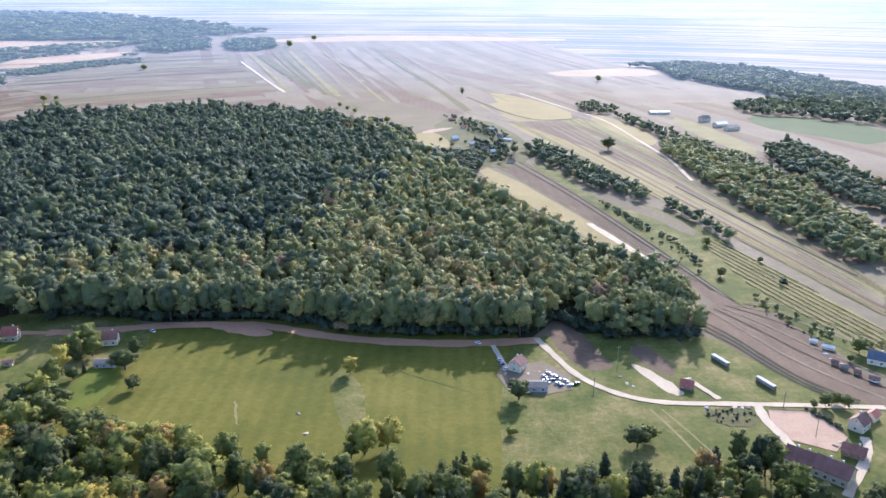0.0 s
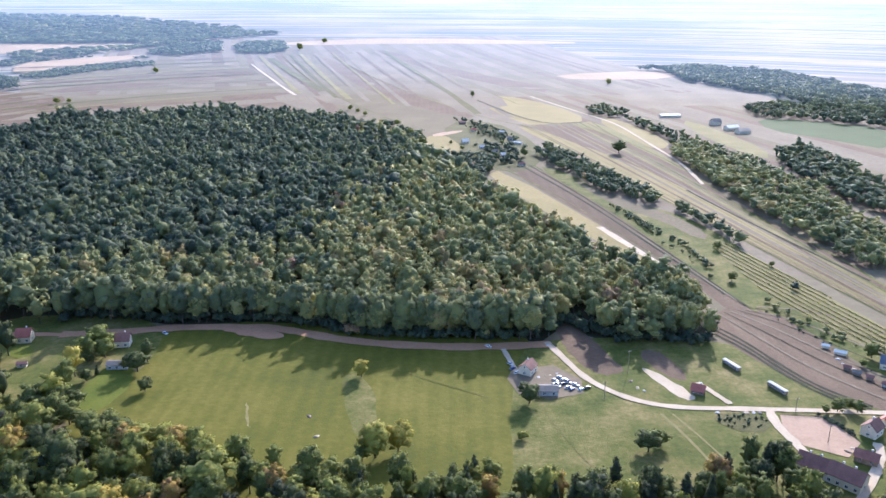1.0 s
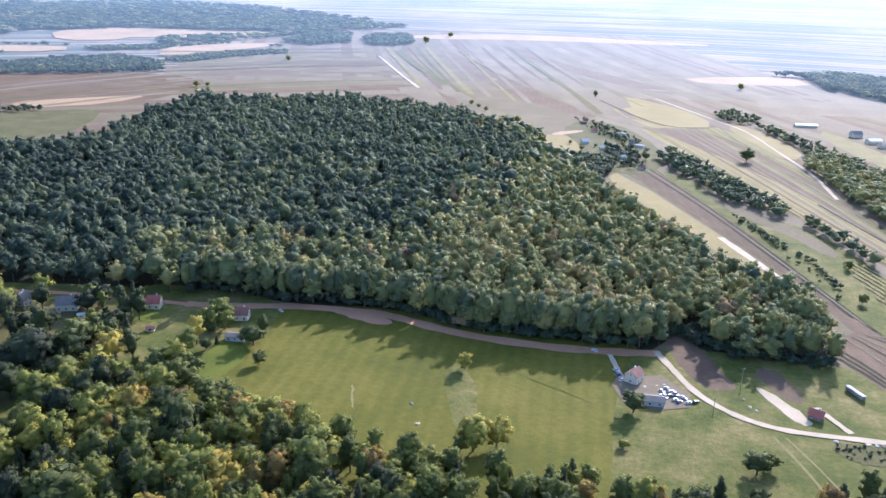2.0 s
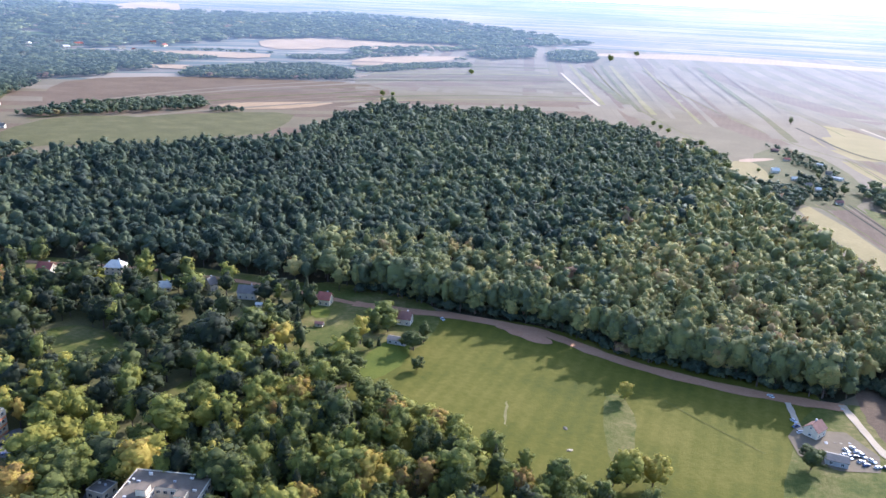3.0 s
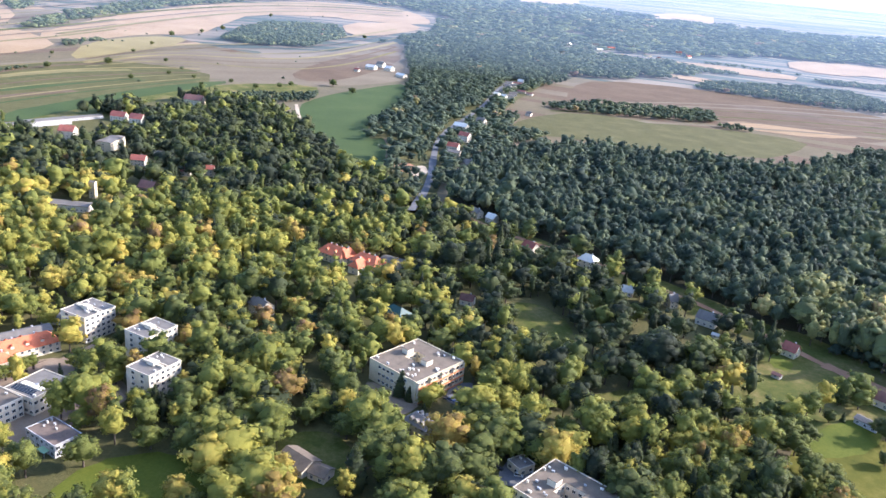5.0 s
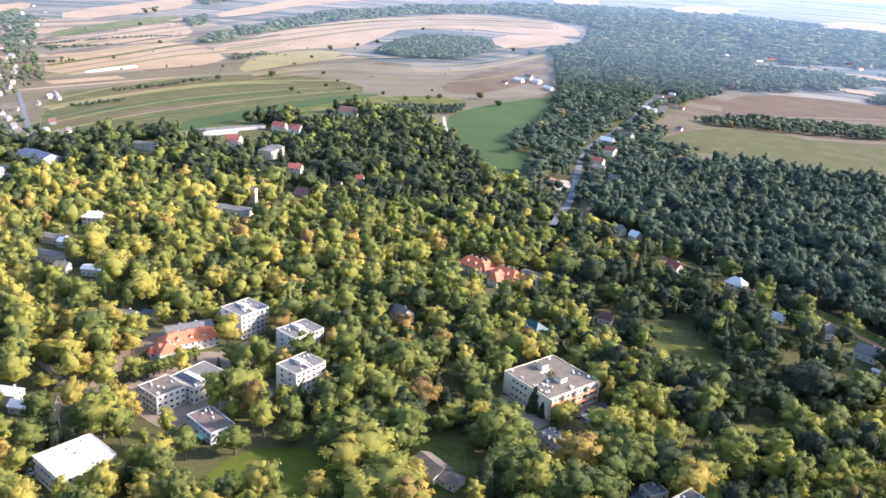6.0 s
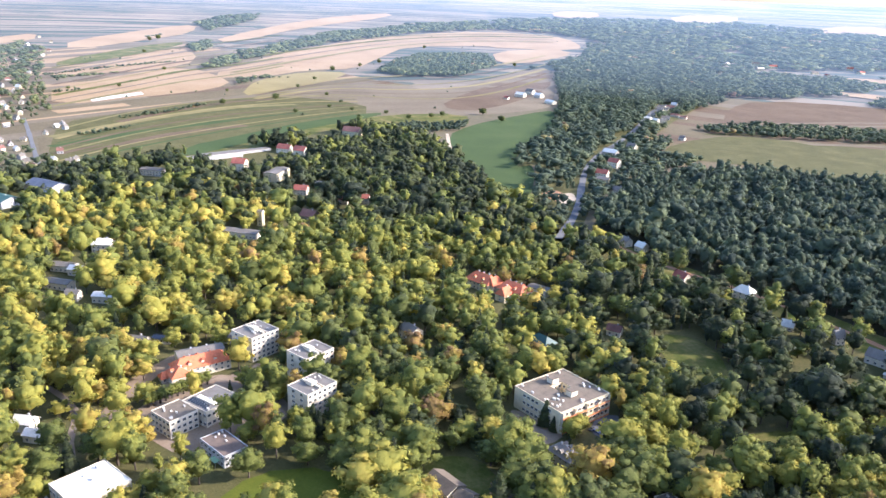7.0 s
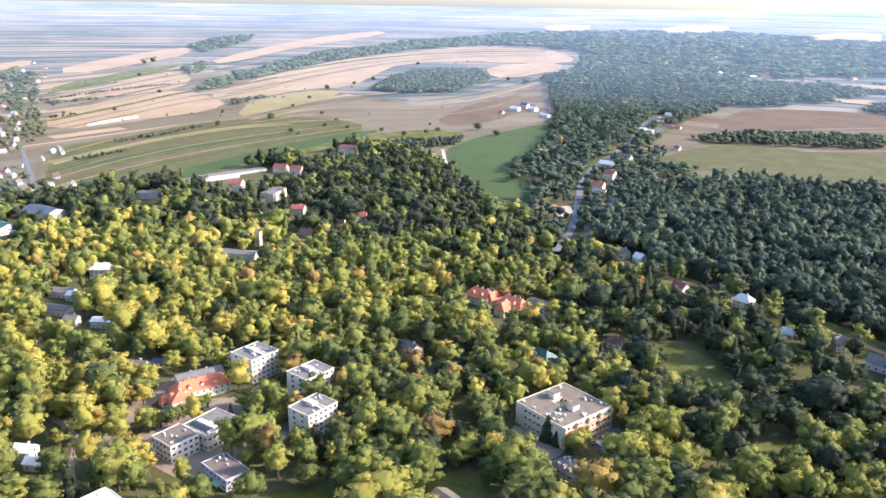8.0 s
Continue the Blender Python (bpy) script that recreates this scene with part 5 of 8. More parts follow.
# ---- floor under the woods ----
FOREST = [(-608, 402), (-517, 416), (-463, 444), (-397, 458), (-332, 467), (-259, 470), (-238, 480), (-186, 472), (-113, 473), (-77, 458), (-30, 452), (56, 451), (67, 467), (75, 474), (83, 463), (105, 446), (131, 451), (154, 441), (171, 473), (172, 534), (160, 552), (140, 580), (118, 607), (100, 682), (64, 743), (39, 818), (-4, 959), (-34, 1019), (-77, 1117), (-182, 1299), (-413, 1387), (-621, 1281), (-671, 1370), (-658, 1212), (-621, 959), (-632, 878), (-746, 769), (-788, 693), (-770, 580), (-725, 498), (-627, 409)]
PARK = [(-202, 313), (-208, 371), (-216, 403), (-195, 420), (-200, 444), (-250, 452), (-325, 448), (-390, 438), (-455, 428), (-513, 400), (-594, 387), (-625, 372), (-730, 382), (-755, 370), (-806, 372), (-932, 388), (-1040, 400), (-1120, 396), (-1180, 350), (-1180, 268), (-1085, 160), (-1015, 44), (-965, -52), (-925, -134), (-840, -150), (-500, -150), (-330, -90), (-290, -75), (-225, 100), (-165, 280)]
RIVERSIDE = [(-202, 315), (-174, 310), (-153, 321), (-143, 323), (-117, 316), (-96, 307), (-74, 298), (-34, 292), (0, 292), (12, 299), (29, 294), (52, 287), (66, 292), (73, 282), (82, 290), (99, 282), (115, 295), (132, 309), (148, 316), (148, 304), (160, 270), (215, 290), (215, 230), (-60, 190), (-225, 190)]
VALLEY = [(-1317, 740), (-1625, 914), (-1878, 1034), (-2157, 1377), (-1726, 1332), (-1503, 1261), (-1152, 870), (-972, 692), (-827, 555), (-688, 441), (-618, 388), (-590, 350), (-698, 378), (-728, 396), (-898, 484), (-885, 446), (-1006, 511), (-1110, 616)]
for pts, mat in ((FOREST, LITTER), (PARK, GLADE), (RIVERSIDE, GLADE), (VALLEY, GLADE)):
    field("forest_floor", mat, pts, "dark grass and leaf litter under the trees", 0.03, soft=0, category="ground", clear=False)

# ---- blocks and villas in the park ----
slab_block(-327.6, 209.4, 17.2, 33.7, 36.5, 12, 3, CREAM, ROOFGREY, "flat-roofed cream sanatorium block with a roof court and orange balconies", court=(-1, 2, 11, 9), balconies=(1,), skip=[(0, i) for i in (0, 1, 6, 9, 10)], vents=22, front=26, seed=3)
slab_block(-205.4, 211.3, 16.8, 32.8, 30.2, 12, 3, WHITE, ROOFGREY, "flat-roofed white sanatorium block with a roof court", court=(2, 0, 12, 9), vents=16, front=10, seed=5)
slab_block(-441.5, 65.4, 31.6, 18.6, 20.2, 15, 5, WHITE, ROOFLIGHT, "white five-storey block with a pale flat roof", spine=True, skip=[(0, i) for i in (0, 2, 4, 5)], vents=6, front=3, seed=6)
slab_block(-405.7, 91.2, 29.1, 16.6, 20.4, 15, 5, WHITE, ROOFLIGHT, "white five-storey block with a pale flat roof", spine=True, skip=[(0, i) for i in (0, 2, 4, 5)], vents=6, front=3, seed=7)
slab_block(-365.6, 84.1, 30.7, 15.3, 19.9, 15, 5, WHITE, ROOFLIGHT, "white five-storey block with a pale flat roof", spine=True, skip=[(0, i) for i in (0, 2, 4, 5)], vents=6, front=4, seed=8)
slab_block(-367.5, 16.5, 30.9, 15.9, 15.8, 9.5, 3, WHITE, ROOFGREY, "white modern wing with a grey flat roof", vents=8, front=12, seed=9)
wing = slab_block(-376.0, 34.5, 35.0, 18.5, 21.4, 9, 2, WHITE, ROOFLIGHT, "white modern wing with skylights and solar panels on its roof", vents=3, front=10, seed=10)
for i in range(7):
    bm = bmesh.new()
    box(bm, -6.5 + i * 1.9, -4.2, 9.123, -5.0 + i * 1.9, -1.4, 9.75)
    part("skylight", bm, ROOFWHITE, wing, "white skylight strip")
for i in range(8):
    bm = bmesh.new()
    q = [bm.verts.new(p) for p in ((-0.7, -1.5, 0), (0.7, -1.5, 0), (0.7, 1.5, 0.9), (-0.7, 1.5, 0.9), (-0.7, -1.5, -0.08), (0.7, -1.5, -0.08), (0.7, 1.5, 0.82), (-0.7, 1.5, 0.82))]
    for f in ((0, 1, 2, 3), (7, 6, 5, 4), (0, 4, 5, 1), (1, 5, 6, 2), (2, 6, 7, 3), (3, 7, 4, 0)):
        bm.faces.new([q[k] for k in f])
    part("solar_panel", bm, GLASS, wing, "dark tilted solar panel").matrix_basis = pose(-6.2 + i * 1.7, -7.4, 9.2)
slab_block(-316.2, -19.0, 29.6, 21.8, 24.4, 10, 2, WHITE, ROOFWHITE, "long hall with a bright white flat roof", vents=3, front=6, seed=11, name="hall")
slab_block(-337.1, 36.8, 25.8, 20.8, 12.6, 6, 2, GREYWALL, ROOFTAUPE, "low brown-roofed house with grey walls", vents=5, front=7, seed=12, name="pavilion")
house(-426.5, 32.5, 106, 31.2, 12, 6, 4.5, WHITE, ROOFORANGE, "long white house with an orange tiled roof", storeys=2, hip=0.8, front=9, chimneys=2, dormers=3)
house(-417.5, 20.5, 16, 11, 11, 5, 4.2, WHITE, ROOFORANGE, "hipped orange-tiled front wing of the long house", storeys=1, hip=0.8, front=6, chimneys=1, dormers=1)
house(-420, 14, 106, 7, 6, 3, 2.4, WHITE, ROOFORANGE, "small hut with an orange tiled roof", hip=0.6, front=5, chimneys=0)
house(-440.5, 33.1, 101, 26.1, 9, 6.5, 1.5, WHITE, ROOFLIGHT, "grey-roofed rear wing of the long house", front=4, chimneys=2)
house(-283.7, 187.9, 17.6, 14.5, 10.5, 5.4, 2.4, WHITE, ROOFLIGHT, "white two-storey villa with a grey roof, dormers and chimneys", storeys=2, hip=0.8, front=28, chimneys=3, dormers=3, name="villa")
house(-507.5, 241.4, 25, 22, 15, 6, 5, CREAM, ROOFORANGE, "villa with a steep orange tiled roof", storeys=2, hip=0.6, front=26, chimneys=3, dormers=2)
house(-499.3, 246.6, 115, 12, 9, 6, 4.5, CREAM, ROOFORANGE, "orange-roofed wing of the villa", storeys=2, hip=0.6, front=14)
house(-483.4, 256.3, 25, 22, 15, 6, 5, CREAM, ROOFORANGE, "villa with a steep orange tiled roof", storeys=2, hip=0.6, front=26, chimneys=3, dormers=2)
house(-479.6, 246.9, 115, 12, 9, 5.5, 4.5, CREAM, ROOFORANGE, "orange-roofed wing of the villa", storeys=2, hip=0.6, front=14)
house(-483.5, 276.6, 30, 16, 9, 5, 0.8, WHITE, ROOFLIGHT, "low white annex with a pale roof", front=25)
house(-401.4, 236.5, 20, 15, 11, 4, 4, WOOD, ROOFGREEN, "pavilion with a green sheet-metal roof", hip=0.8, front=12, chimneys=0)
house(-435.8, 161.2, 15, 13, 10, 6, 3.5, WHITE, ROOFLIGHT, "white villa half hidden by trees", storeys=2, front=14)
house(-404.6, 291.4, 40, 9, 7, 4, 3, WHITE, ROOFBROWN, "small white house in the garden plots", front=22)
house(-280.1, 125.7, 20, 15.4, 11, 4, 2.5, WHITE, ROOFGREY, "low grey-roofed park pavilion", front=18, chimneys=0)
house(-269.3, 131.3, 32, 8.2, 8, 3.5, 2, WHITE, ROOFGREY, "small wing of the park pavilion", front=14, chimneys=0)
slab_block(-238.8, 213.8, 3.4, 8.4, 8.9, 4, 1, WHITE, ROOFLIGHT, "low white garage annex by the block", vents=2, front=12, seed=14, name="garage")
def awning(x, y, turn):
    """A light canopy on four thin posts beside a house."""
    ob = base_at("awning", x, y, turn, "pale green sheet canopy on thin posts", "awning")
    bm = bmesh.new()
    q = [bm.verts.new(p) for p in ((-2.6, -1.6, 2.3), (2.6, -1.6, 2.3), (2.6, 1.6, 2.8), (-2.6, 1.6, 2.8), (-2.6, -1.6, 2.38), (2.6, -1.6, 2.38), (2.6, 1.6, 2.88), (-2.6, 1.6, 2.88))]
    for f in ((3, 2, 1, 0), (4, 5, 6, 7), (0, 1, 5, 4), (1, 2, 6, 5), (2, 3, 7, 6), (3, 0, 4, 7)):
        bm.faces.new([q[k] for k in f])
    part("canopy", bm, CANOPY, ob)
    for px in (-2.4, 2.4):
        for py, h in ((-1.4, 2.3), (1.4, 2.75)):
            bm = bmesh.new()
            box(bm, px - 0.05, py - 0.05, 0, px + 0.05, py + 0.05, h)
            part("post", bm, METAL, ob)


awning(-330, 32, 26)
# ---- houses among the trees and on the ridge ----
house(-662.6, -25.4, 70, 15, 12, 7, 3.5, WHITE, ROOFWHITE, "white house with a pale hipped roof", front=40, storeys=2, hip=0.6, chimneys=1)
house(-621.1, -51.5, 60, 18, 9, 5, 1.5, WHITE, ROOFLIGHT, "low white house between trees", front=35, storeys=1, hip=0.0, chimneys=0)
house(-610.2, -42.2, 60, 10, 9, 5, 2, WHITE, ROOFWHITE, "small white house between trees", front=30, storeys=1, hip=0.0, chimneys=1)
house(-583.9, -52.2, 55, 20, 9, 5, 1.5, WHITE, ROOFLIGHT, "long low white house between trees", front=30, storeys=1, hip=0.0, chimneys=0)
house(-557.9, -41.3, 65, 9, 8, 5, 2.5, WHITE, ROOFLIGHT, "small pale house between trees", front=26, storeys=1, hip=0.0, chimneys=1)
house(-549.5, -21.3, 65, 14, 9, 5, 1.5, WHITE, ROOFWHITE, "white flat house between trees", front=26, storeys=1, hip=0.0, chimneys=0)
house(-387.2, -51.7, 60, 9.5, 7.5, 5, 2.5, WHITE, ROOFWHITE, "white house with a white roof", front=8, storeys=2, hip=0.0, chimneys=1)
house(-375.3, -46.2, 60, 9, 6.5, 4, 2, WHITE, ROOFWHITE, "white outbuilding with a white roof", front=8, storeys=1, hip=0.0, chimneys=1)
house(-676.7, 84.4, 55, 34, 12, 5, 1, WHITE, ROOFLIGHT, "long low white building with a pale roof", front=45, storeys=1, hip=0.0, chimneys=0)
house(-704.7, 105.3, 55, 5, 5, 14, 1, CREAM, ROOFLIGHT, "slim pale tower between trees", front=25, storeys=2, hip=0.0, chimneys=0)
house(-716.3, 152.6, 40, 15, 12, 4, 5, WOOD, ROOFBROWN, "steep brown-roofed house between trees", front=40, storeys=1, hip=0.0, chimneys=1)
house(-810.2, 162.4, 60, 14, 10, 6, 4, WHITE, ROOFRED, "white house with a red roof", front=50, storeys=2, hip=0.0, chimneys=1)
house(-832.7, 191.3, 50, 18, 9, 5, 2, WHITE, ROOFLIGHT, "white house with a pale roof", front=50, storeys=1, hip=0.0, chimneys=1)
house(-757.3, 217.3, 60, 9, 9, 7, 3, WHITE, ROOFRED, "white house with a red roof", front=50, storeys=2, hip=0.0, chimneys=1)
house(-761.7, 196.6, 60, 9, 8, 5, 3, WHITE, ROOFRED, "small house with a red roof", front=50, storeys=1, hip=0.0, chimneys=1)
house(-930.4, 17.9, 60, 26, 14, 7, 1, WHITE, ROOFLIGHT, "pale flat-roofed school building on the ridge", front=60, storeys=2, hip=0.0, chimneys=0)
house(-934.9, 113.4, 60, 16, 14, 10, 5, WHITE, ROOFRED, "white villa with red gables", front=55, storeys=2, hip=0.0, chimneys=1)
house(-1027.4, 181.6, 50, 18, 12, 7, 5, WHITE, ROOFRED, "house with a dark red roof", front=60, storeys=2, hip=0.0, chimneys=1)
house(-1011.2, 199.4, 50, 16, 12, 7, 5, WHITE, ROOFRED, "house with a dark red roof", front=60, storeys=2, hip=0.0, chimneys=1)
house(-1135.4, 299.5, 50, 26, 14, 8, 6, CREAM, ROOFBROWN, "large old house with a brown roof", front=60, storeys=2, hip=0.0, chimneys=1)
house(-872.8, -85.4, 40, 40, 24, 8, 4, GREYWALL, ROOFBLUE, "large hall with a slate-blue roof", front=40, storeys=2, hip=0.0, chimneys=1)
house(-828.9, -120.5, 40, 30, 20, 7, 3, GREYWALL, ROOFGREEN, "hall with a green roof", front=40, storeys=2, hip=0.0, chimneys=1)
house(-467.4, -0.4, 60, 12, 9, 5, 3, WHITE, ROOFLIGHT, "white house behind yellow trees", front=14, storeys=1, hip=0.0, chimneys=1)
house(-471.9, 14.1, 60, 12, 6, 3, 1, WHITE, ROOFBLUE, "low garage with a blue roof", front=14, storeys=1, hip=0.0, chimneys=0)
house(-462.8, 50.2, 60, 12, 8, 4, 1, WHITE, ROOFLIGHT, "low white shed beside a block", front=12, storeys=1, hip=0.0, chimneys=0)
house(-1010, 98, 112, 56, 14, 6.5, 0.8, GREYWALL, ROOFLIGHT, "long pale school wing with a low pale roof", front=28, storeys=2, chimneys=0, name="school")
house(-1041, 142, 112, 46, 12, 3.5, 0.8, GREYWALL, ROOFLIGHT, "low pale rear wing of the school", front=30, storeys=1, chimneys=0, name="school")
house(-1000, 58, 112, 20, 12, 4, 0.6, WHITE, ROOFLIGHT, "low end wing of the white school", front=40, storeys=1, chimneys=0, name="school")
house(-883.5, 148.3, -35, 34, 16, 10, 0.8, CREAM, ROOFLIGHT, "cream three-storey school block", front=50, storeys=3, chimneys=0, name="school")
# ---- houses along the lane ----
house(-569.3, 406.6, 10, 9, 8, 5, 3.5, WHITE, ROOFLIGHT, "white house with a pale roof", front=44, storeys=1, hip=0.0, chimneys=1)
house(-551.4, 411.1, 15, 9, 8, 5, 3.5, WHITE, ROOFWHITE, "white house with a pale roof", front=44, storeys=1, hip=0.0, chimneys=1)
house(-478.8, 399.3, 15, 11, 9, 4.5, 3.5, WHITE, ROOFRED, "house with a bright red roof", front=42, storeys=1, hip=0.0, chimneys=1)
house(-435.4, 423.0, 20, 13, 11, 6, 4, WHITE, ROOFWHITE, "white house with a pale hipped roof", front=40, storeys=2, hip=0.7, chimneys=1)
house(-379.2, 411.7, 35, 8, 6, 3.5, 3.5, WHITE, ROOFWHITE, "small white house with a steep pale roof", front=38, storeys=1, hip=0.0, chimneys=1)
house(-352.2, 427.6, 80, 7, 7, 5.5, 4, WHITE, ROOFLIGHT, "narrow white gabled house by the lane", front=38, storeys=2, hip=0.0, chimneys=1)
house(-320.8, 428.8, 20, 13, 10, 5, 4, WHITE, ROOFLIGHT, "white house with grey roofs", front=36, storeys=1, hip=0.0, chimneys=1)
house(-303.7, 417.3, 20, 4, 3, 2.4, 0.8, WHITE, ROOFWHITE, "small white garden shed", front=24, storeys=1, hip=0.0, chimneys=0)
house(-267.5, 443.8, 10, 8.5, 8, 4.6, 4, CREAM, ROOFRED, "house with a bright red tiled roof", front=32, storeys=1, hip=0.0, chimneys=1)
house(-250.8, 408.5, 10, 5, 3.5, 2.5, 0.8, WHITE, ROOFBROWN, "small brown-roofed garden shed", front=24, storeys=1, hip=0.0, chimneys=0)
house(-204.1, 439.2, 10, 9, 8, 4.6, 3.6, WHITE, ROOFBROWN, "white house with a dark red-brown roof", front=30, storeys=1, hip=0.0, chimneys=1)
house(-194.4, 408.6, 5, 12, 6, 3.2, 1.2, GREYWALL, ROOFLIGHT, "long grey shed with a pale roof", front=26, storeys=1, hip=0.0, chimneys=0)
# ---- houses on the right of the meadow ----
house(43.4, 408.2, 60, 9, 7.5, 4.6, 3, WHITE, ROOFBROWN, "white house with a brown roof and a littered yard", front=6, storeys=2, chimneys=1)
house(52.5, 384.0, 0, 10, 7, 3.2, 1.5, GREYWALL, ROOFLIGHT, "grey shed with a pale roof", front=4, storeys=1, chimneys=0)
house(135.2, 387.0, -25, 6.8, 6.2, 2.4, 2.6, WOOD, ROOFRED, "small red-roofed house beside the gravel path", front=6, storeys=1, chimneys=1)
house(209.3, 345.5, 40, 9, 7.5, 4.8, 3.4, WHITE, ROOFBROWN, "white house with a brown roof", front=6, storeys=2, chimneys=1)
house(220.9, 354.6, 40, 6, 5, 3, 2, WHITE, ROOFRED, "red-roofed outbuilding beside a house", front=5, storeys=1, chimneys=0)
house(195.0, 321.6, -35, 10, 7, 3, 2.5, WOOD, ROOFBROWN, "dark wooden shed by the drive", front=4, storeys=1, chimneys=1)
house(256.7, 418.8, -30, 10, 8, 4, 3.4, WHITE, ROOFBLUE, "house with a slate-blue roof", front=6, storeys=1, chimneys=1)
house(236.5, 437.1, -30, 6.5, 2.4, 2.0, 0.8, WHITE, ROOFWHITE, "white garden hut on a plot", front=3, storeys=1, chimneys=0)
house(231.6, 446.3, -30, 4, 2.4, 2.0, 0.6, WHITE, ROOFWHITE, "white garden hut on a plot", front=3, storeys=1, chimneys=0)
house(231.0, 416.7, -30, 3.6, 2.6, 2.0, 0.8, WOOD, ROOFBROWN, "dark garden shed on a plot", front=3, storeys=1, chimneys=0)
house(233.5, 410.2, -30, 4, 2.6, 2.0, 0.8, WOOD, ROOFLIGHT, "grey-roofed garden shed on a plot", front=3, storeys=1, chimneys=0)
house(238.2, 404.6, -30, 3.4, 2.6, 2.0, 0.8, WOOD, ROOFBROWN, "dark garden shed on a plot", front=3, storeys=1, chimneys=0)
house(243.2, 395.6, -30, 5, 2.8, 2.2, 0.9, GREYWALL, ROOFBROWN, "low grey garden shed on a plot", front=3, storeys=1, chimneys=0)
house(16.2, 1130.3, 20, 10, 7, 4, 3, WHITE, ROOFWHITE, "white allotment house with a pale roof", front=20, storeys=1, chimneys=1)
house(-17.7, 964.2, 10, 16, 8, 4, 2, WHITE, ROOFWHITE, "white allotment house with a pale roof", front=20, storeys=1, chimneys=0)
house(-7.4, 1003.4, 10, 9, 7, 3, 2, WOOD, ROOFBROWN, "small allotment hut with a brown roof", front=20, storeys=1, chimneys=0)
house(39.5, 1091.4, 20, 7, 5, 3, 2, WHITE, ROOFWHITE, "small allotment hut with a white roof", front=15, storeys=1, chimneys=0)
house(56.4, 1063.0, 20, 7, 5, 3, 2, GREYWALL, ROOFLIGHT, "small allotment hut with a pale roof", front=15, storeys=1, chimneys=0)
house(65.9, 1039.6, 20, 6, 5, 3, 2, WHITE, ROOFWHITE, "small allotment hut with a white roof", front=15, storeys=1, chimneys=0)
house(83.9, 1160.5, -30, 8, 5, 3, 2, GREYWALL, ROOFLIGHT, "small allotment hut with a pale roof", front=15, storeys=1, chimneys=0)
house(92.4, 1128.4, -30, 14, 5, 3, 1, WHITE, ROOFWHITE, "long white allotment greenhouse", front=15, storeys=1, chimneys=0)
house(86.0, 978.1, 20, 8, 6, 3, 2, WHITE, ROOFBROWN, "small allotment hut with a brown roof", front=15, storeys=1, chimneys=0)
house(13.7, 1307.2, 20, 10, 7, 3, 2, WOOD, ROOFBROWN, "small allotment hut with a brown roof", front=20, storeys=1, chimneys=0)
house(74.7, 1220.1, -30, 9, 4, 3, 1, WHITE, ROOFWHITE, "long white greenhouse on a plot", front=15, storeys=1, chimneys=0)
house(30.9, 1234.3, 20, 8, 6, 3, 2, WHITE, ROOFRED, "allotment hut with a red roof", front=15, storeys=1, chimneys=0)
house(439.1, 1321.7, 20, 16, 12, 6, 4, WHITE, ROOFLIGHT, "white farmhouse far off", front=40, storeys=2, chimneys=1)
house(448.1, 1268.6, 20, 22, 12, 5, 3, WHITE, ROOFWHITE, "white farm barn far off", front=40, storeys=1, chimneys=1)
house(455.1, 1236.0, 20, 22, 12, 5, 3, WHITE, ROOFLIGHT, "pale farm barn far off", front=40, storeys=1, chimneys=1)
house(383.6, 1400.5, 5, 36, 10, 4, 2, WHITE, ROOFWHITE, "long white shed far off", front=40, storeys=1, chimneys=0)
house(166.8, 313.9, -40, 13.6, 11, 4, 4, WHITE, ROOFBROWN, "long house with a dark red-brown roof", storeys=1, front=8, chimneys=2)
house(177.2, 303.9, -46, 15.1, 11, 4.6, 4, WHITE, ROOFBROWN, "long house with a dark red-brown roof", storeys=1, front=8, chimneys=2)
# ---- houses on the valley road, the farm and the village ----
house(-931.2, 616.8, 30, 20, 12, 6, 4, WHITE, ROOFWHITE, "white house on the valley road", front=34, storeys=2)
house(-863.2, 579.6, 30, 14, 12, 8, 4, WHITE, ROOFRED, "white house with a red roof on the valley road", front=34, storeys=2)
house(-812.0, 530.3, 40, 14, 11, 7, 4, WHITE, ROOFRED, "pinkish house with a red roof on the valley road", front=34, storeys=2)
house(-794.0, 521.3, 40, 15, 9, 4, 2, CREAM, ROOFLIGHT, "low house on the valley road", front=34, storeys=1)
house(-736.7, 505.4, 40, 11, 9, 5, 4, WHITE, ROOFLIGHT, "white house on the valley road", front=34, storeys=1)
house(-966.0, 674.3, 30, 13, 11, 6, 4, WHITE, ROOFLIGHT, "white house on the valley road", front=34, storeys=2)
house(-1021.7, 804.3, 30, 9, 8, 4, 3, WHITE, ROOFLIGHT, "small house behind the wood", front=70, storeys=1)
house(-1535.1, 770.0, 30, 22, 13, 6, 4, WHITE, ROOFWHITE, "white farmhouse on the hill", front=70, storeys=2)
house(-1576.4, 813.2, 30, 18, 13, 7, 5, WHITE, ROOFLIGHT, "white farmhouse on the hill", front=70, storeys=2)
house(-1520.0, 805.4, 20, 20, 13, 6, 4, WHITE, ROOFWHITE, "white barn on the hill", front=70, storeys=2)
house(-1427.4, 785.3, 10, 26, 11, 5, 3, WHITE, ROOFWHITE, "long white barn on the hill", front=70, storeys=1)
house(-1501.8, 721.6, 30, 10, 8, 4, 3, WHITE, ROOFRED, "small farm shed on the hill", front=70, storeys=1)
rng = random.Random(5)

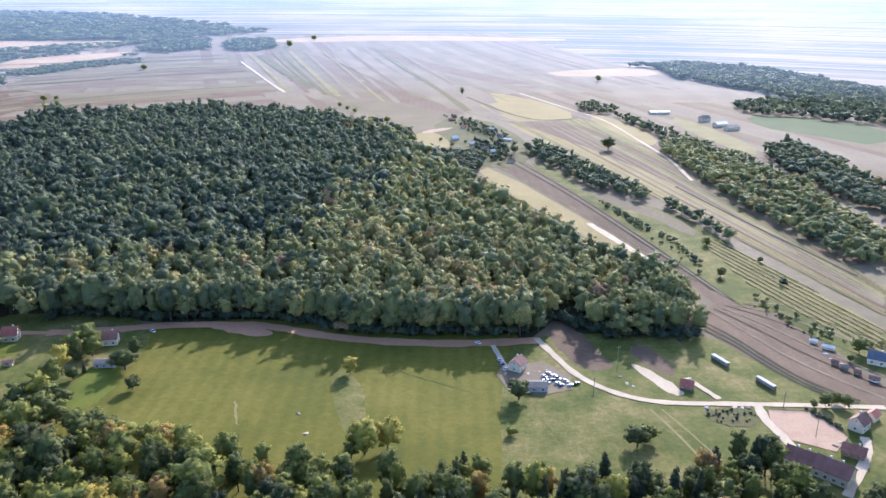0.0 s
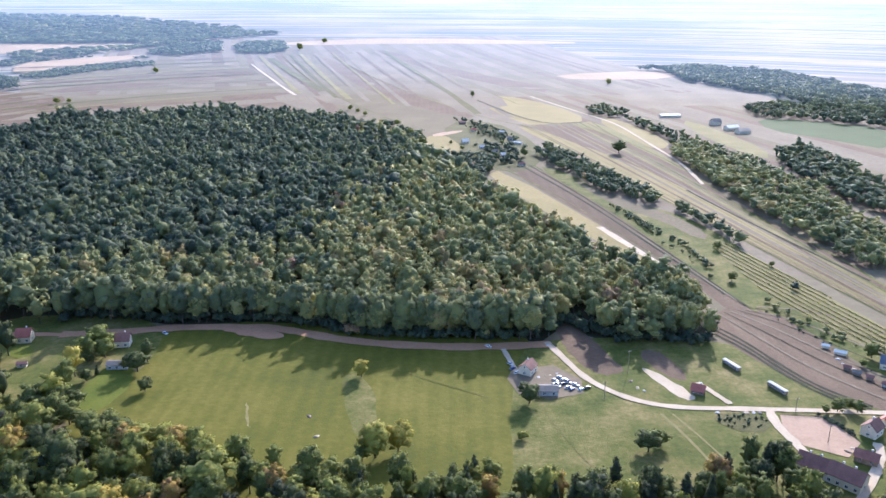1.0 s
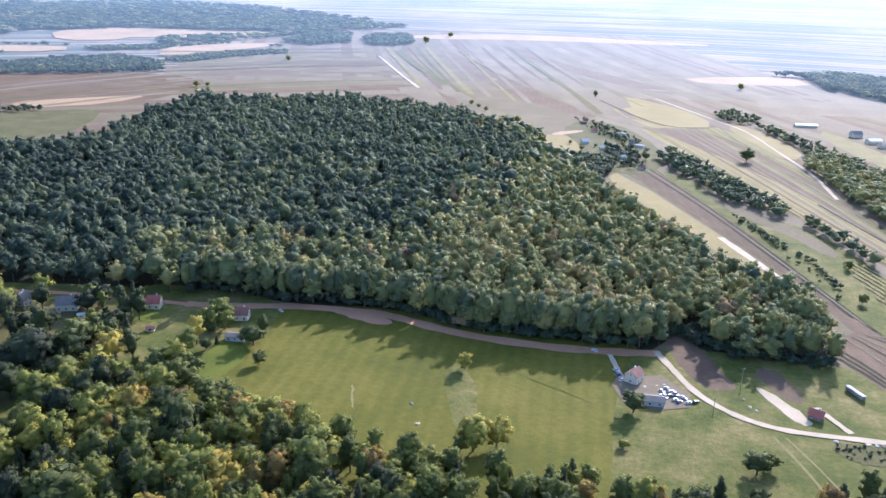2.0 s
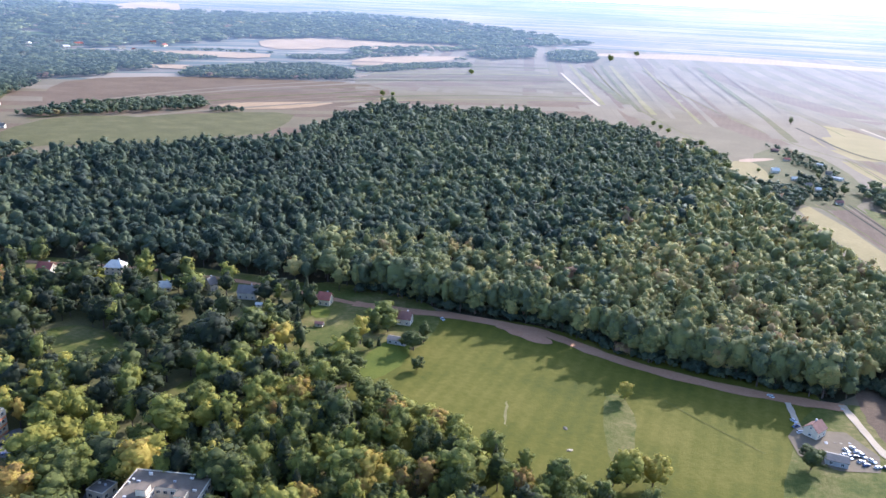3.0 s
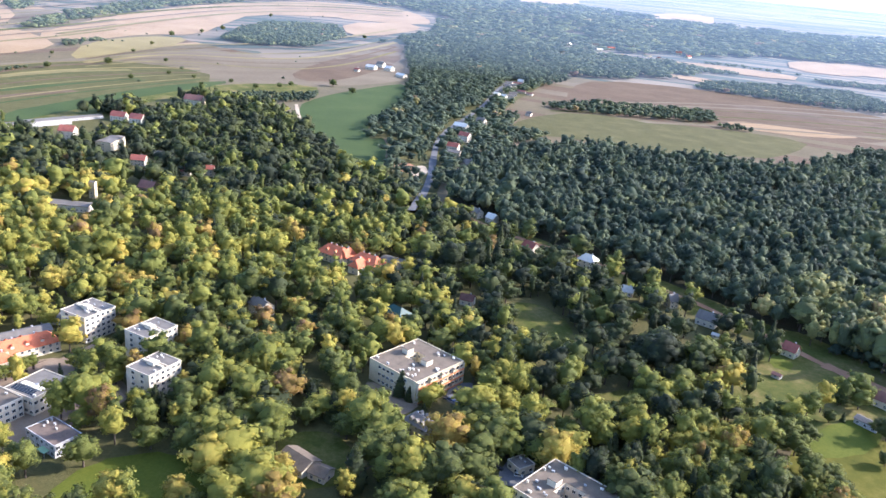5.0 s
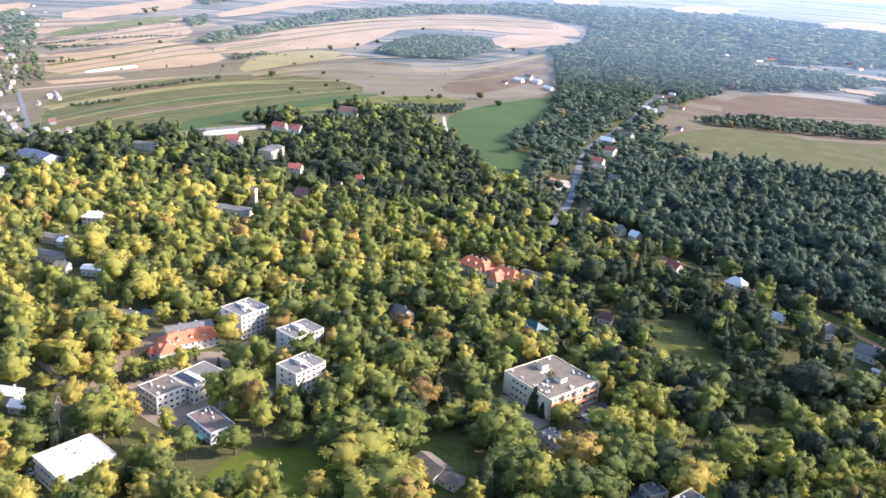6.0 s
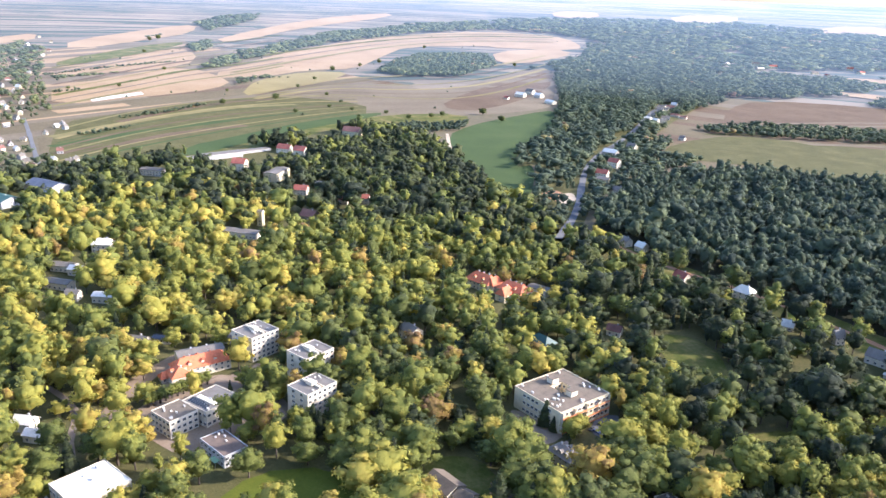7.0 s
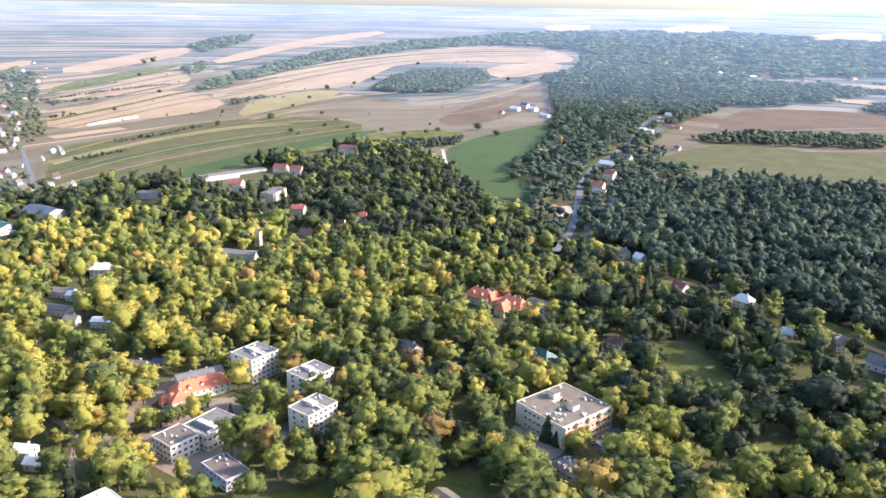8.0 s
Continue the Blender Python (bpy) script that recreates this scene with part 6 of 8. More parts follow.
for i in range(14):
    k = i / 13
    house(-1192 + -150 * k + rng.uniform(-35, 35), 868 + 167 * k + rng.uniform(-25, 25), rng.uniform(20, 60), rng.uniform(10, 18), rng.uniform(7, 10), rng.uniform(3, 5), rng.uniform(2, 4), WHITE, rng.choice((ROOFWHITE, ROOFLIGHT, ROOFBROWN, ROOFLIGHT)), "house in the hamlet by the valley road", front=50, group="hamlet houses")

for i, (x, y) in enumerate([(-1300, -191), (-1280, -175), (-1344, -170), (-1161, -167), (-1136, -152), (-1097, -140), (-1046, -129), (-1018, -120), (-992, -111), (-1265, -109), (-1250, -96), (-1290, -103), (-1072, -89), (-1023, -92), (-1008, -74), (-1021, -68), (-1098, -157), (-1209, -181), (-1164, -140), (-1208, -118)]):
    house(x, y, rng.uniform(0, 180), rng.uniform(6, 8.5), rng.uniform(5, 6.5), rng.uniform(2.8, 4.2), rng.uniform(2, 3.2), rng.choice((WHITE, GREYWALL, CREAM)), (ROOFBROWN, ROOFWHITE, ROOFLIGHT, ROOFLIGHT)[i % 4], "village house with " + ("a brown", "a white", "a grey", "a grey")[i % 4] + " roof", front=35, group="village houses", storeys=2)
for i, (x, y) in enumerate([(-1418, -209), (-1450, -193), (-1518, -185), (-1589, -225), (-1716, -203), (-1756, -252), (-1858, -235), (-1967, -221), (-2130, -220), (-2010, -271), (-2301, -230), (-2233, -262), (-2425, -228), (-2542, -268), (-2622, -231), (-2752, -265), (-1671, -217), (-1516, -225), (-1594, -176), (-1389, -174)]):
    house(x + rng.uniform(-15, 15), y + rng.uniform(-15, 15), rng.uniform(0, 180), rng.uniform(7, 10), rng.uniform(6, 7), rng.uniform(3, 5), rng.uniform(2.5, 4), rng.choice((WHITE, GREYWALL, CREAM)), (ROOFBROWN, ROOFWHITE, ROOFLIGHT)[i % 3], "far village house with " + ("a brown", "a white", "a grey")[i % 3] + " roof", front=50, group="far village houses", storeys=2)

for i, (x, y) in enumerate([(-2004, 1730), (-2003, 1795), (-1908, 1823), (-1957, 1945), (-1947, 2025), (-1859, 1999), (-1880, 1728), (-1845, 1571), (-1769, 1980), (-1811, 2140), (-1822, 1833), (-1737, 1842)]):
    house(x + rng.uniform(-30, 30), y + rng.uniform(-30, 30), rng.uniform(0, 180), rng.uniform(16, 26), rng.uniform(12, 15), rng.uniform(5, 7), rng.uniform(3, 5), WHITE, (ROOFWHITE, ROOFLIGHT, ROOFRED)[i % 3], "pale house in the far settlement with " + ("a white", "a grey", "a red")[i % 3] + " roof", front=90, group="settlement houses", storeys=2)

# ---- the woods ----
# cloud shade and sun painted into leaf tones; GOLD is also autumn colour
CLOUD_SHADE = [(-334, 560), (-236, 583), (-147, 564), (-129, 649), (-86, 800), (-67, 964), (-75, 1087), (-189, 1347), (-434, 1463), (-652, 1346), (-713, 1453), (-649, 1003), (-777, 802), (-798, 601), (-739, 488), (-605, 392), (-490, 395), (-381, 440), (-292, 444)]
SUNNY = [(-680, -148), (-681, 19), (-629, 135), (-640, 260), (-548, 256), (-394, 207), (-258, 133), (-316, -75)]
RIDGE_SHADE = [(-805, -116), (-813, -44), (-813, 34), (-750, 135), (-663, 223), (-576, 296), (-520, 324), (-700, 420), (-1500, 460), (-1500, 40), (-1000, -200)]
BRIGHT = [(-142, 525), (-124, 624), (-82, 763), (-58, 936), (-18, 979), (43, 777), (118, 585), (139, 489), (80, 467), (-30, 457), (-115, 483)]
FAR_SHADE = [(-330, 430), (-430, 800), (-560, 1300), (-900, 1400), (-900, 380), (-500, 380)]
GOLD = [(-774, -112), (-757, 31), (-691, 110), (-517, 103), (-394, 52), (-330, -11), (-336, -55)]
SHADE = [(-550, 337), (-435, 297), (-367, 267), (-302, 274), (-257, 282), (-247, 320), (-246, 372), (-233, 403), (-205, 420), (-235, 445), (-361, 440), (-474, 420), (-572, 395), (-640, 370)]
wood("forest", FOREST, 10.8, (15, 27), 0.60, "dense mixed deciduous forest on the slope", (("broad", 0.8), ("tall", 0.2)), 11, 0.09, 0.006, [(BRIGHT, -0.07), (CLOUD_SHADE, 0.26), (FAR_SHADE, 0.36)], rust=0.006)
wood("park_trees", PARK, 11.6, (10, 25), 0.41, "dense park trees turning yellow in early autumn", (("broad", 0.76), ("tall", 0.16), ("conifer", 0.08)), 12, 0.15, 0.025, [(SUNNY, -0.02), (GOLD, -0.12), (RIDGE_SHADE, 0.29), (SHADE, 0.31)], rust=0.03, leaf=LEAF, big_share=0.3, single=[(-345, 120), (-300, 215), (-200, 245), (-150, 290), (-170, 60), (-260, 40)])
wood("riverside_trees", RIVERSIDE, 9.2, (15, 25), 0.33, "belt of riverside trees", (("broad", 0.6), ("tall", 0.3), ("conifer", 0.1)), 13, 0.11, 0.02, rust=0.05, leaf=LEAF)
wood("valley_wood", VALLEY, 14.0, (10, 17), 0.25, "dark wood along the valley road", (("broad", 0.85), ("tall", 0.15)), 14, 0.06)
wood("valley_wood", [(-664, 419), (-808, 527), (-915, 606), (-987, 687), (-1026, 773), (-952, 752), (-869, 745), (-818, 619), (-725, 514), (-640, 427)], 12.5, (9, 16), 0.26, "trees between the valley road and the forest", (("broad", 0.85), ("tall", 0.15)), 19, 0.08)
wood("ridge_belt", [(-1090, 164), (-1162, 271), (-1208, 382), (-1220, 517), (-1158, 492), (-1132, 359), (-1092, 255), (-1039, 163)], 9.5, (6, 11), 0.22, "dark belt of trees along the ridge", (("broad", 0.9), ("tall", 0.1)), 20, 0.07)

CLUMP_EDGE = [(60, 458), (70, 471), (77, 476), (85, 465), (105, 449), (131, 453), (156, 444), (170, 470)]
FRONT_EDGE = [(-259, 470), (-238, 480), (-186, 472), (-113, 473), (-77, 458), (-30, 452), (56, 453)]
wood("undergrowth", FRONT_EDGE + [(x, y + 14) for x, y in FRONT_EDGE[::-1]], 4.6, (4, 10), 0.2, "undergrowth and low boughs at the forest edge", (("bush", 0.6), ("broad", 0.4)), 15, 0.06, level=1)
wood("undergrowth", CLUMP_EDGE + [(x + 4, y + 12) for x, y in CLUMP_EDGE[::-1]], 4.4, (4, 9), 0.24, "low boughs and shrubs at the forest edge", (("bush", 0.6), ("broad", 0.4)), 17, 0.08, level=1, free=True)
wood("edge_trees", FRONT_EDGE + [(x, y + 16) for x, y in FRONT_EDGE[::-1]], 8.5, (24, 31), 0.5, "tall trees at the forest edge", (("broad", 0.7), ("tall", 0.3)), 16, 0.08)

# ---- hedges and far woods ----
wood("hedge_trees", [(111, 1053), (133, 1107), (162, 1028), (199, 883), (226, 811), (207, 782), (166, 842), (136, 925)], 9, (8, 14), 0.42, "hedge of trees between the strips", (("broad", 0.8), ("tall", 0.2)), 31, 0.08, fill=1)
wood("hedge_trees", [(233, 802), (250, 751), (261, 684), (254, 650), (237, 675), (225, 761)], 9, (7, 12), 0.42, "hedge of trees between the strips", (("broad", 0.8), ("tall", 0.2)), 32, 0.08, fill=1)
wood("hedge_trees", [(-10, 1034), (48, 1013), (53, 939), (33, 896), (0, 931)], 8, (8, 13), 0.32, "grove below the allotments", (("broad", 0.8), ("tall", 0.2)), 33, 0.08, fill=1)
wood("hedge_trees", [(41, 1126), (84, 1106), (91, 972), (65, 978), (46, 1051)], 8, (5, 10), 0.32, "dark trees between the allotment huts", (("broad", 0.8), ("tall", 0.2)), 34, 0.08, fill=0.75)
wood("hedge_trees", [(-5, 1365), (42, 1324), (98, 1174), (86, 1128), (30, 1212)], 8, (4, 8), 0.36, "shrubs along the allotments", (("broad", 0.8), ("tall", 0.2)), 35, 0.08, fill=0.6)
wood("hedge_trees", [(-122, 1299), (-90, 1300), (-43, 1169), (-19, 1049), (-34, 1033), (-70, 1131)], 9, (7, 13), 0.42, "trees at the corner of the wood", (("broad", 0.8), ("tall", 0.2)), 36, 0.08, fill=0.6)
wood("hedge_trees", [(170, 770), (184, 729), (200, 634), (211, 552), (203, 541), (188, 626), (168, 710)], 10, (2, 4), 0.52, "scrub along the field edge", (("bush", 1.0),), 37, 0.08, fill=0.6, free=True)
wood("hedge_trees", [(226, 535), (248, 474), (273, 445), (268, 429), (236, 457), (218, 513)], 9, (2, 5), 0.57, "scrub beside the orchard", (("bush", 1.0),), 38, 0.08, fill=0.6, free=True)
wood("hedge_trees", [(160, 783), (180, 701), (199, 644), (203, 594), (208, 594), (206, 648), (188, 705), (167, 786)], 4.2, (2, 5), 0.42, "line of shrubs beside the ploughed strip", (("bush", 0.7), ("broad", 0.3)), 37, 0.1, fill=0.8, free=True)
wood("clipped_hedge", [(190, 363), (192, 365), (202, 346), (200, 343)], 1.9, (1.6, 2.4), 0.3, "clipped hedge round the bare lot", (("bush", 1.0),), 39, 0.08, fill=1, free=True)
wood("weeds", [(135, 363), (154, 364), (163, 358), (160, 350), (148, 347), (137, 353)], 3.2, (0.8, 2), 0.32, "weeds and low shrubs by the road", (("bush", 1.0),), 40, 0.08, fill=0.7, free=True)
wood("weeds", [(217, 510), (230, 474), (242, 438), (251, 398), (249, 394), (239, 432), (227, 468), (214, 502)], 4.5, (0.8, 2.2), 0.4, "weeds on the balk between fields", (("bush", 1.0),), 41, 0.08, fill=0.5, free=True)
wood("hedge_trees", [(297, 1071), (349, 1115), (392, 982), (405, 861), (393, 744), (397, 670), (380, 594), (340, 586), (322, 636), (307, 752), (296, 900)], 11, (9, 16), 0.62, "broad hedge wood in the hollow", (("broad", 0.8), ("tall", 0.2)), 42, 0.08, fill=1)
wood("hedge_trees", [(302, 1378), (350, 1224), (372, 1074), (344, 1034), (312, 1145), (284, 1316)], 12, (7, 12), 0.45, "hedge along the far road", (("broad", 0.8), ("tall", 0.2)), 43, 0.08, fill=1)
wood("hedge_trees", [(435, 1056), (501, 1120), (500, 952), (493, 813), (433, 706), (419, 811), (415, 950)], 12, (10, 16), 0.42, "grove on the far side", (("broad", 0.8), ("tall", 0.2)), 44, 0.08, fill=1)
wood("hedge_trees", [(545, 1509), (636, 1577), (748, 1503), (805, 1434), (692, 1222), (627, 1330), (544, 1389)], 16, (10, 16), 0.32, "far wood", (("broad", 0.8), ("tall", 0.2)), 45, 0.08, fill=1)
wood("hedge_trees", [(496, 2206), (661, 2265), (851, 2136), (920, 1866), (976, 1680), (820, 1401), (730, 1466), (689, 1623), (615, 1866)], 17, (12, 18), 0.34, "far wood", (("broad", 0.8), ("tall", 0.2)), 46, 0.08, fill=1)
wood("hedge_trees", [(251, 1496), (292, 1544), (316, 1447), (292, 1378), (250, 1423)], 12, (7, 11), 0.42, "far grove", (("broad", 0.8), ("tall", 0.2)), 47, 0.08, fill=1)
wood("hedge_trees", [(-941, 2454), (-943, 2660), (-847, 2776), (-801, 2785), (-744, 2548), (-831, 2433)], 18, (12, 18), 0.34, "far wood", (("broad", 0.8), ("tall", 0.2)), 48, 0.08, fill=1)
wood("hedge_trees", [(-728, 2672), (-717, 2800), (-604, 2819), (-545, 2624), (-594, 2514), (-677, 2530)], 18, (12, 18), 0.32, "far wood", (("broad", 0.8), ("tall", 0.2)), 49, 0.08, fill=1)
wood("hedge_trees", [(-1470, 2675), (-1395, 2917), (-1063, 3143), (-840, 3122), (-662, 3102), (-865, 2837), (-1001, 2617), (-1126, 2332), (-1229, 2218)], 30, (12, 18), 0.4, "far wood", (("broad", 0.8), ("tall", 0.2)), 50, 0.08, fill=1)
wood("hedge_trees", [(-1061, 1929), (-1053, 2051), (-980, 2183), (-865, 2292), (-835, 2208), (-932, 2072), (-998, 1886)], 13, (6, 10), 0.37, "far hedge", (("broad", 0.8), ("tall", 0.2)), 51, 0.08, fill=1)
wood("hedge_trees", [(-888, 1520), (-850, 1607), (-785, 1478), (-838, 1430)], 13, (8, 12), 0.32, "far grove", (("broad", 0.8), ("tall", 0.2)), 52, 0.08, fill=1)
wood("hedge_trees", [(-1105, 896), (-1125, 1004), (-1083, 1132), (-1006, 1232), (-926, 1135), (-981, 1025), (-1051, 902)], 12, (8, 13), 0.29, "hedge wood behind the forest", (("broad", 0.8), ("tall", 0.2)), 53, 0.08, fill=1)
wood("hedge_trees", [(-1265, 1445), (-1367, 1616), (-1309, 1783), (-1192, 1945), (-1038, 1876), (-964, 1737), (-1088, 1622), (-1199, 1542)], 13, (10, 15), 0.27, "grove behind the forest", (("broad", 0.8), ("tall", 0.2)), 54, 0.08, fill=1)
wood("hedge_trees", [(-902, 1121), (-912, 1175), (-884, 1186), (-835, 1116), (-861, 1086)], 11, (7, 10), 0.27, "small grove", (("broad", 0.8), ("tall", 0.2)), 55, 0.08, fill=1)
wood("hedge_trees", [(-1388, 2064), (-1202, 2268), (-974, 2417), (-902, 2380), (-1076, 2216), (-1320, 2024)], 14, (6, 10), 0.31, "far hedge", (("broad", 0.8), ("tall", 0.2)), 56, 0.08, fill=1)
wood("hedge_trees", [(-1738, 1771), (-1636, 1988), (-1431, 2096), (-1495, 1816), (-1618, 1671)], 15, (8, 13), 0.33, "far hedge", (("broad", 0.8), ("tall", 0.2)), 57, 0.08, fill=1)
wood("hedge_trees", [(-2181, 1836), (-2349, 2629), (-1942, 3353), (-1410, 3458), (-852, 3252), (-811, 3068), (-1161, 2864), (-1554, 2692), (-1722, 2341), (-1772, 2037), (-1880, 1796)], 34, (12, 18), 0.35, "broad far forest", (("broad", 0.8), ("tall", 0.2)), 58, 0.08, fill=1)
wood("hedge_trees", [(-1854, 1074), (-1880, 1262), (-1808, 1520), (-1564, 1573), (-1414, 1422), (-1466, 1261), (-1298, 1087), (-1383, 1047), (-1296, 945), (-1124, 777), (-1031, 651), (-1040, 578)], 19, (11, 17), 0.23, "dark wood across the valley", (("broad", 0.8), ("tall", 0.2)), 59, 0.08, fill=1)
wood("hedge_trees", [(-2546, 1522), (-2543, 1760), (-2241, 1887), (-1859, 1776), (-1857, 1561), (-1958, 1316), (-2248, 1340)], 26, (10, 16), 0.35, "far wood", (("broad", 0.8), ("tall", 0.2)), 60, 0.08, fill=1)
wood("hedge_trees", [(-2641, 2315), (-2471, 2848), (-1844, 3228), (-1205, 3195), (-987, 2656), (-1190, 2456), (-1579, 2424), (-2006, 2326), (-2220, 1954)], 36, (12, 18), 0.35, "broad far forest", (("broad", 0.8), ("tall", 0.2)), 61, 0.08, fill=1)
wood("hedge_trees", [(-2090, 157), (-2248, 201), (-2486, 338), (-2918, 658), (-3211, 1102), (-3271, 1433), (-3021, 1365), (-2965, 1020), (-2668, 603), (-2303, 313), (-2072, 186)], 22, (11, 17), 0.4, "long wood on the hill", (("broad", 0.8), ("tall", 0.2)), 62, 0.08, fill=1)
wood("hedge_trees", [(-1990, 583), (-2193, 686), (-2366, 820), (-2342, 1038), (-2094, 962), (-1897, 769), (-1908, 637)], 14, (10, 16), 0.35, "grove on the hill", (("broad", 0.8), ("tall", 0.2)), 63, 0.08, fill=1)
wood("hedge_trees", [(-3020, 1339), (-2891, 1565), (-2548, 1616), (-2132, 1782), (-1760, 2022), (-2522, 2842), (-3039, 2501), (-3282, 2061), (-3349, 1521)], 34, (12, 18), 0.35, "broad far forest", (("broad", 0.8), ("tall", 0.2)), 64, 0.08, fill=1)
wood("hedge_trees", [(-1949, 952), (-2257, 1334), (-2342, 1534), (-2148, 1578), (-1936, 1625), (-1591, 1837), (-1424, 1654), (-1502, 1324), (-1679, 1314), (-2098, 1341), (-1878, 1034)], 21, (11, 17), 0.31, "wood beyond the valley", (("broad", 0.8), ("tall", 0.2)), 65, 0.08, fill=1)
wood("hedge_trees", [(-2552, 137), (-2711, 224), (-2502, 215), (-2399, 152)], 16, (10, 15), 0.37, "hill grove", (("broad", 0.8), ("tall", 0.2)), 66, 0.08, fill=1)
wood("hedge_trees", [(-3176, 211), (-3427, 349), (-3523, 499), (-3327, 449), (-2989, 247)], 20, (11, 16), 0.35, "far wood", (("broad", 0.8), ("tall", 0.2)), 67, 0.08, fill=1)
wood("hedge_trees", [(-1834, 208), (-1921, 276), (-1898, 352), (-1831, 340), (-1810, 260), (-1772, 207)], 11, (7, 11), 0.37, "hedge on the hill", (("broad", 0.8), ("tall", 0.2)), 68, 0.08, fill=1)
wood("hedge_trees", [(-1926, -172), (-2059, -25), (-2140, 54), (-2084, 52), (-2005, -24), (-1874, -163)], 12, (4, 8), 0.42, "field hedge", (("broad", 0.8), ("tall", 0.2)), 69, 0.08, fill=0.7)
wood("hedge_trees", [(-1349, 26), (-1457, 75), (-1480, 120), (-1438, 116), (-1392, 72), (-1315, 34)], 10, (5, 8), 0.35, "terrace hedge", (("broad", 0.8), ("tall", 0.2)), 70, 0.08, fill=1)
wood("hedge_trees", [(-1170, -65), (-1214, -30), (-1233, -15), (-1214, -11), (-1170, -43), (-1149, -60)], 10, (5, 8), 0.35, "terrace hedge", (("broad", 0.8), ("tall", 0.2)), 71, 0.08, fill=1)
wood("hedge_trees", [(-2417, -363), (-2631, -306), (-2457, -232), (-1902, -187), (-1448, -131), (-1254, -151), (-1232, -190)], 16, (7, 12), 0.39, "trees among the village houses", (("broad", 0.8), ("tall", 0.2)), 72, 0.08, fill=0.6)
wood("hedge_trees", [(-1021, -159), (-1105, -134), (-1049, -96), (-1003, -18), (-963, -24), (-863, -85), (-835, -132)], 12, (8, 13), 0.37, "trees below the village", (("broad", 0.8), ("tall", 0.2)), 73, 0.08, fill=0.8)
wood("hill_shrubs", [(-1015, -87), (-1096, 29), (-1190, 150), (-1379, 360), (-1336, 594), (-2042, 1120), (-2552, 1502), (-3020, 1327), (-2713, 613), (-2565, 195), (-2465, -204), (-1801, -172), (-1254, -129)], 26, (3, 8), 0.3, "scattered shrubs along the field edges", (("bush", 0.7), ("broad", 0.3)), 71, 0.08, fill=0.016, level=0, free=True)
for i, line in enumerate([[(-1951, -192), (-2112, -46), (-2224, 108)], [(-1336, -24), (-1391, 48), (-1481, 116)], [(-1196, -71), (-1251, -6)], [(-1653, -155), (-1698, -102)], [(-2796, 32), (-2867, 86)], [(-2091, 458), (-2058, 496)], [(-1877, 215), (-1904, 342)]]):
    wood("hedge_shrubs", [(x - 3, y - 4) for x, y in line] + [(x + 3, y + 4) for x, y in line[::-1]], 6.5, (3, 8), 0.3, "broken line of shrubs along the field edges", (("bush", 0.7), ("broad", 0.3)), 80 + i, 0.1, fill=0.8, level=0, free=True)
wood("field_shrubs", [(-199, 1497), (14, 1335), (131, 1253), (240, 1204), (286, 742), (336, 580), (300, 490), (220, 578), (170, 719), (82, 972), (-22, 1195)], 30, (3, 8), 0.28, "scattered shrubs along the field edges", (("bush", 0.7), ("broad", 0.3)), 72, 0.08, fill=0.05, level=0, free=True)

# ---- single trees ----
tree(-52.0, 400.7, 11, "broad", 0.7, 1.1, "pale yellow-green tree at the meadow's edge")
tree(-36.3, 319.3, 20, "broad", 0.64, 1.1, "large pale leafy tree in the meadow")
tree(-25.8, 324.2, 17, "broad", 0.66, 1.05, "pale leafy tree in the meadow")
tree(-42.1, 316.0, 10, "broad", 0.3, 1.1, "dark green tree under a larger pale tree")
tree(34.3, 337.4, 5, "bush", 0.45, 1, "round green bush in the meadow", "bush")
tree(41.0, 372.2, 13, "broad", 0.25, 1.3, "dark green tree beside the littered yard")
tree(93.9, 327.1, 12, "broad", 0.25, 1.4, "dark green tree on rough grass")
tree(101.4, 333.1, 9, "broad", 0.3, 1.2, "dark green tree on rough grass")
tree(-181.5, 403.8, 14, "broad", 0.25, 1.3, "dark green tree beside the shed")
tree(-181.1, 418.3, 15, "tall", 0.2, 1.2, "dark green tree behind the shed")
tree(-168.5, 380.6, 9, "broad", 0.25, 1.2, "round dark tree in the meadow")
tree(-190.0, 407.2, 7, "broad", 0.3, 1.2, "small tree beside the shed")
tree(-215.0, 414.1, 9, "broad", 0.25, 1.2, "dark green garden tree")
tree(-205.9, 391.8, 8, "broad", 0.25, 1.2, "dark green garden tree")
tree(-203.2, 400.0, 6, "conifer", 0.1, 1.2, "small dark garden spruce")
tree(-216.0, 367.6, 13, "broad", 0.25, 1.25, "dark green tree at the meadow's corner", group="corner trees")
tree(-205.7, 361.8, 14, "broad", 0.3, 1.25, "dark green tree at the meadow's corner", group="corner trees")
tree(-198.4, 361.9, 12, "broad", 0.25, 1.25, "dark green tree at the meadow's corner", group="corner trees")
tree(-203.1, 350.5, 15, "broad", 0.3, 1.25, "dark green tree at the meadow's corner", group="corner trees")
tree(-214.5, 353.2, 13, "broad", 0.25, 1.25, "dark green tree at the meadow's corner", group="corner trees")
tree(-193.4, 345.2, 14, "broad", 0.3, 1.25, "dark green tree at the meadow's corner", group="corner trees")
tree(-170.4, 337.5, 14, "broad", 0.3, 1.25, "dark green tree at the meadow's corner", group="corner trees")
tree(-172.6, 329.9, 15, "broad", 0.3, 1.25, "dark green tree at the meadow's corner", group="corner trees")
tree(-181.4, 337.4, 14, "broad", 0.3, 1.25, "dark green tree at the meadow's corner", group="corner trees")
tree(-161.4, 332.5, 13, "broad", 0.25, 1.25, "dark green tree at the meadow's corner", group="corner trees")
tree(-200.8, 337.1, 14, "broad", 0.3, 1.25, "dark green tree at the meadow's corner", group="corner trees")
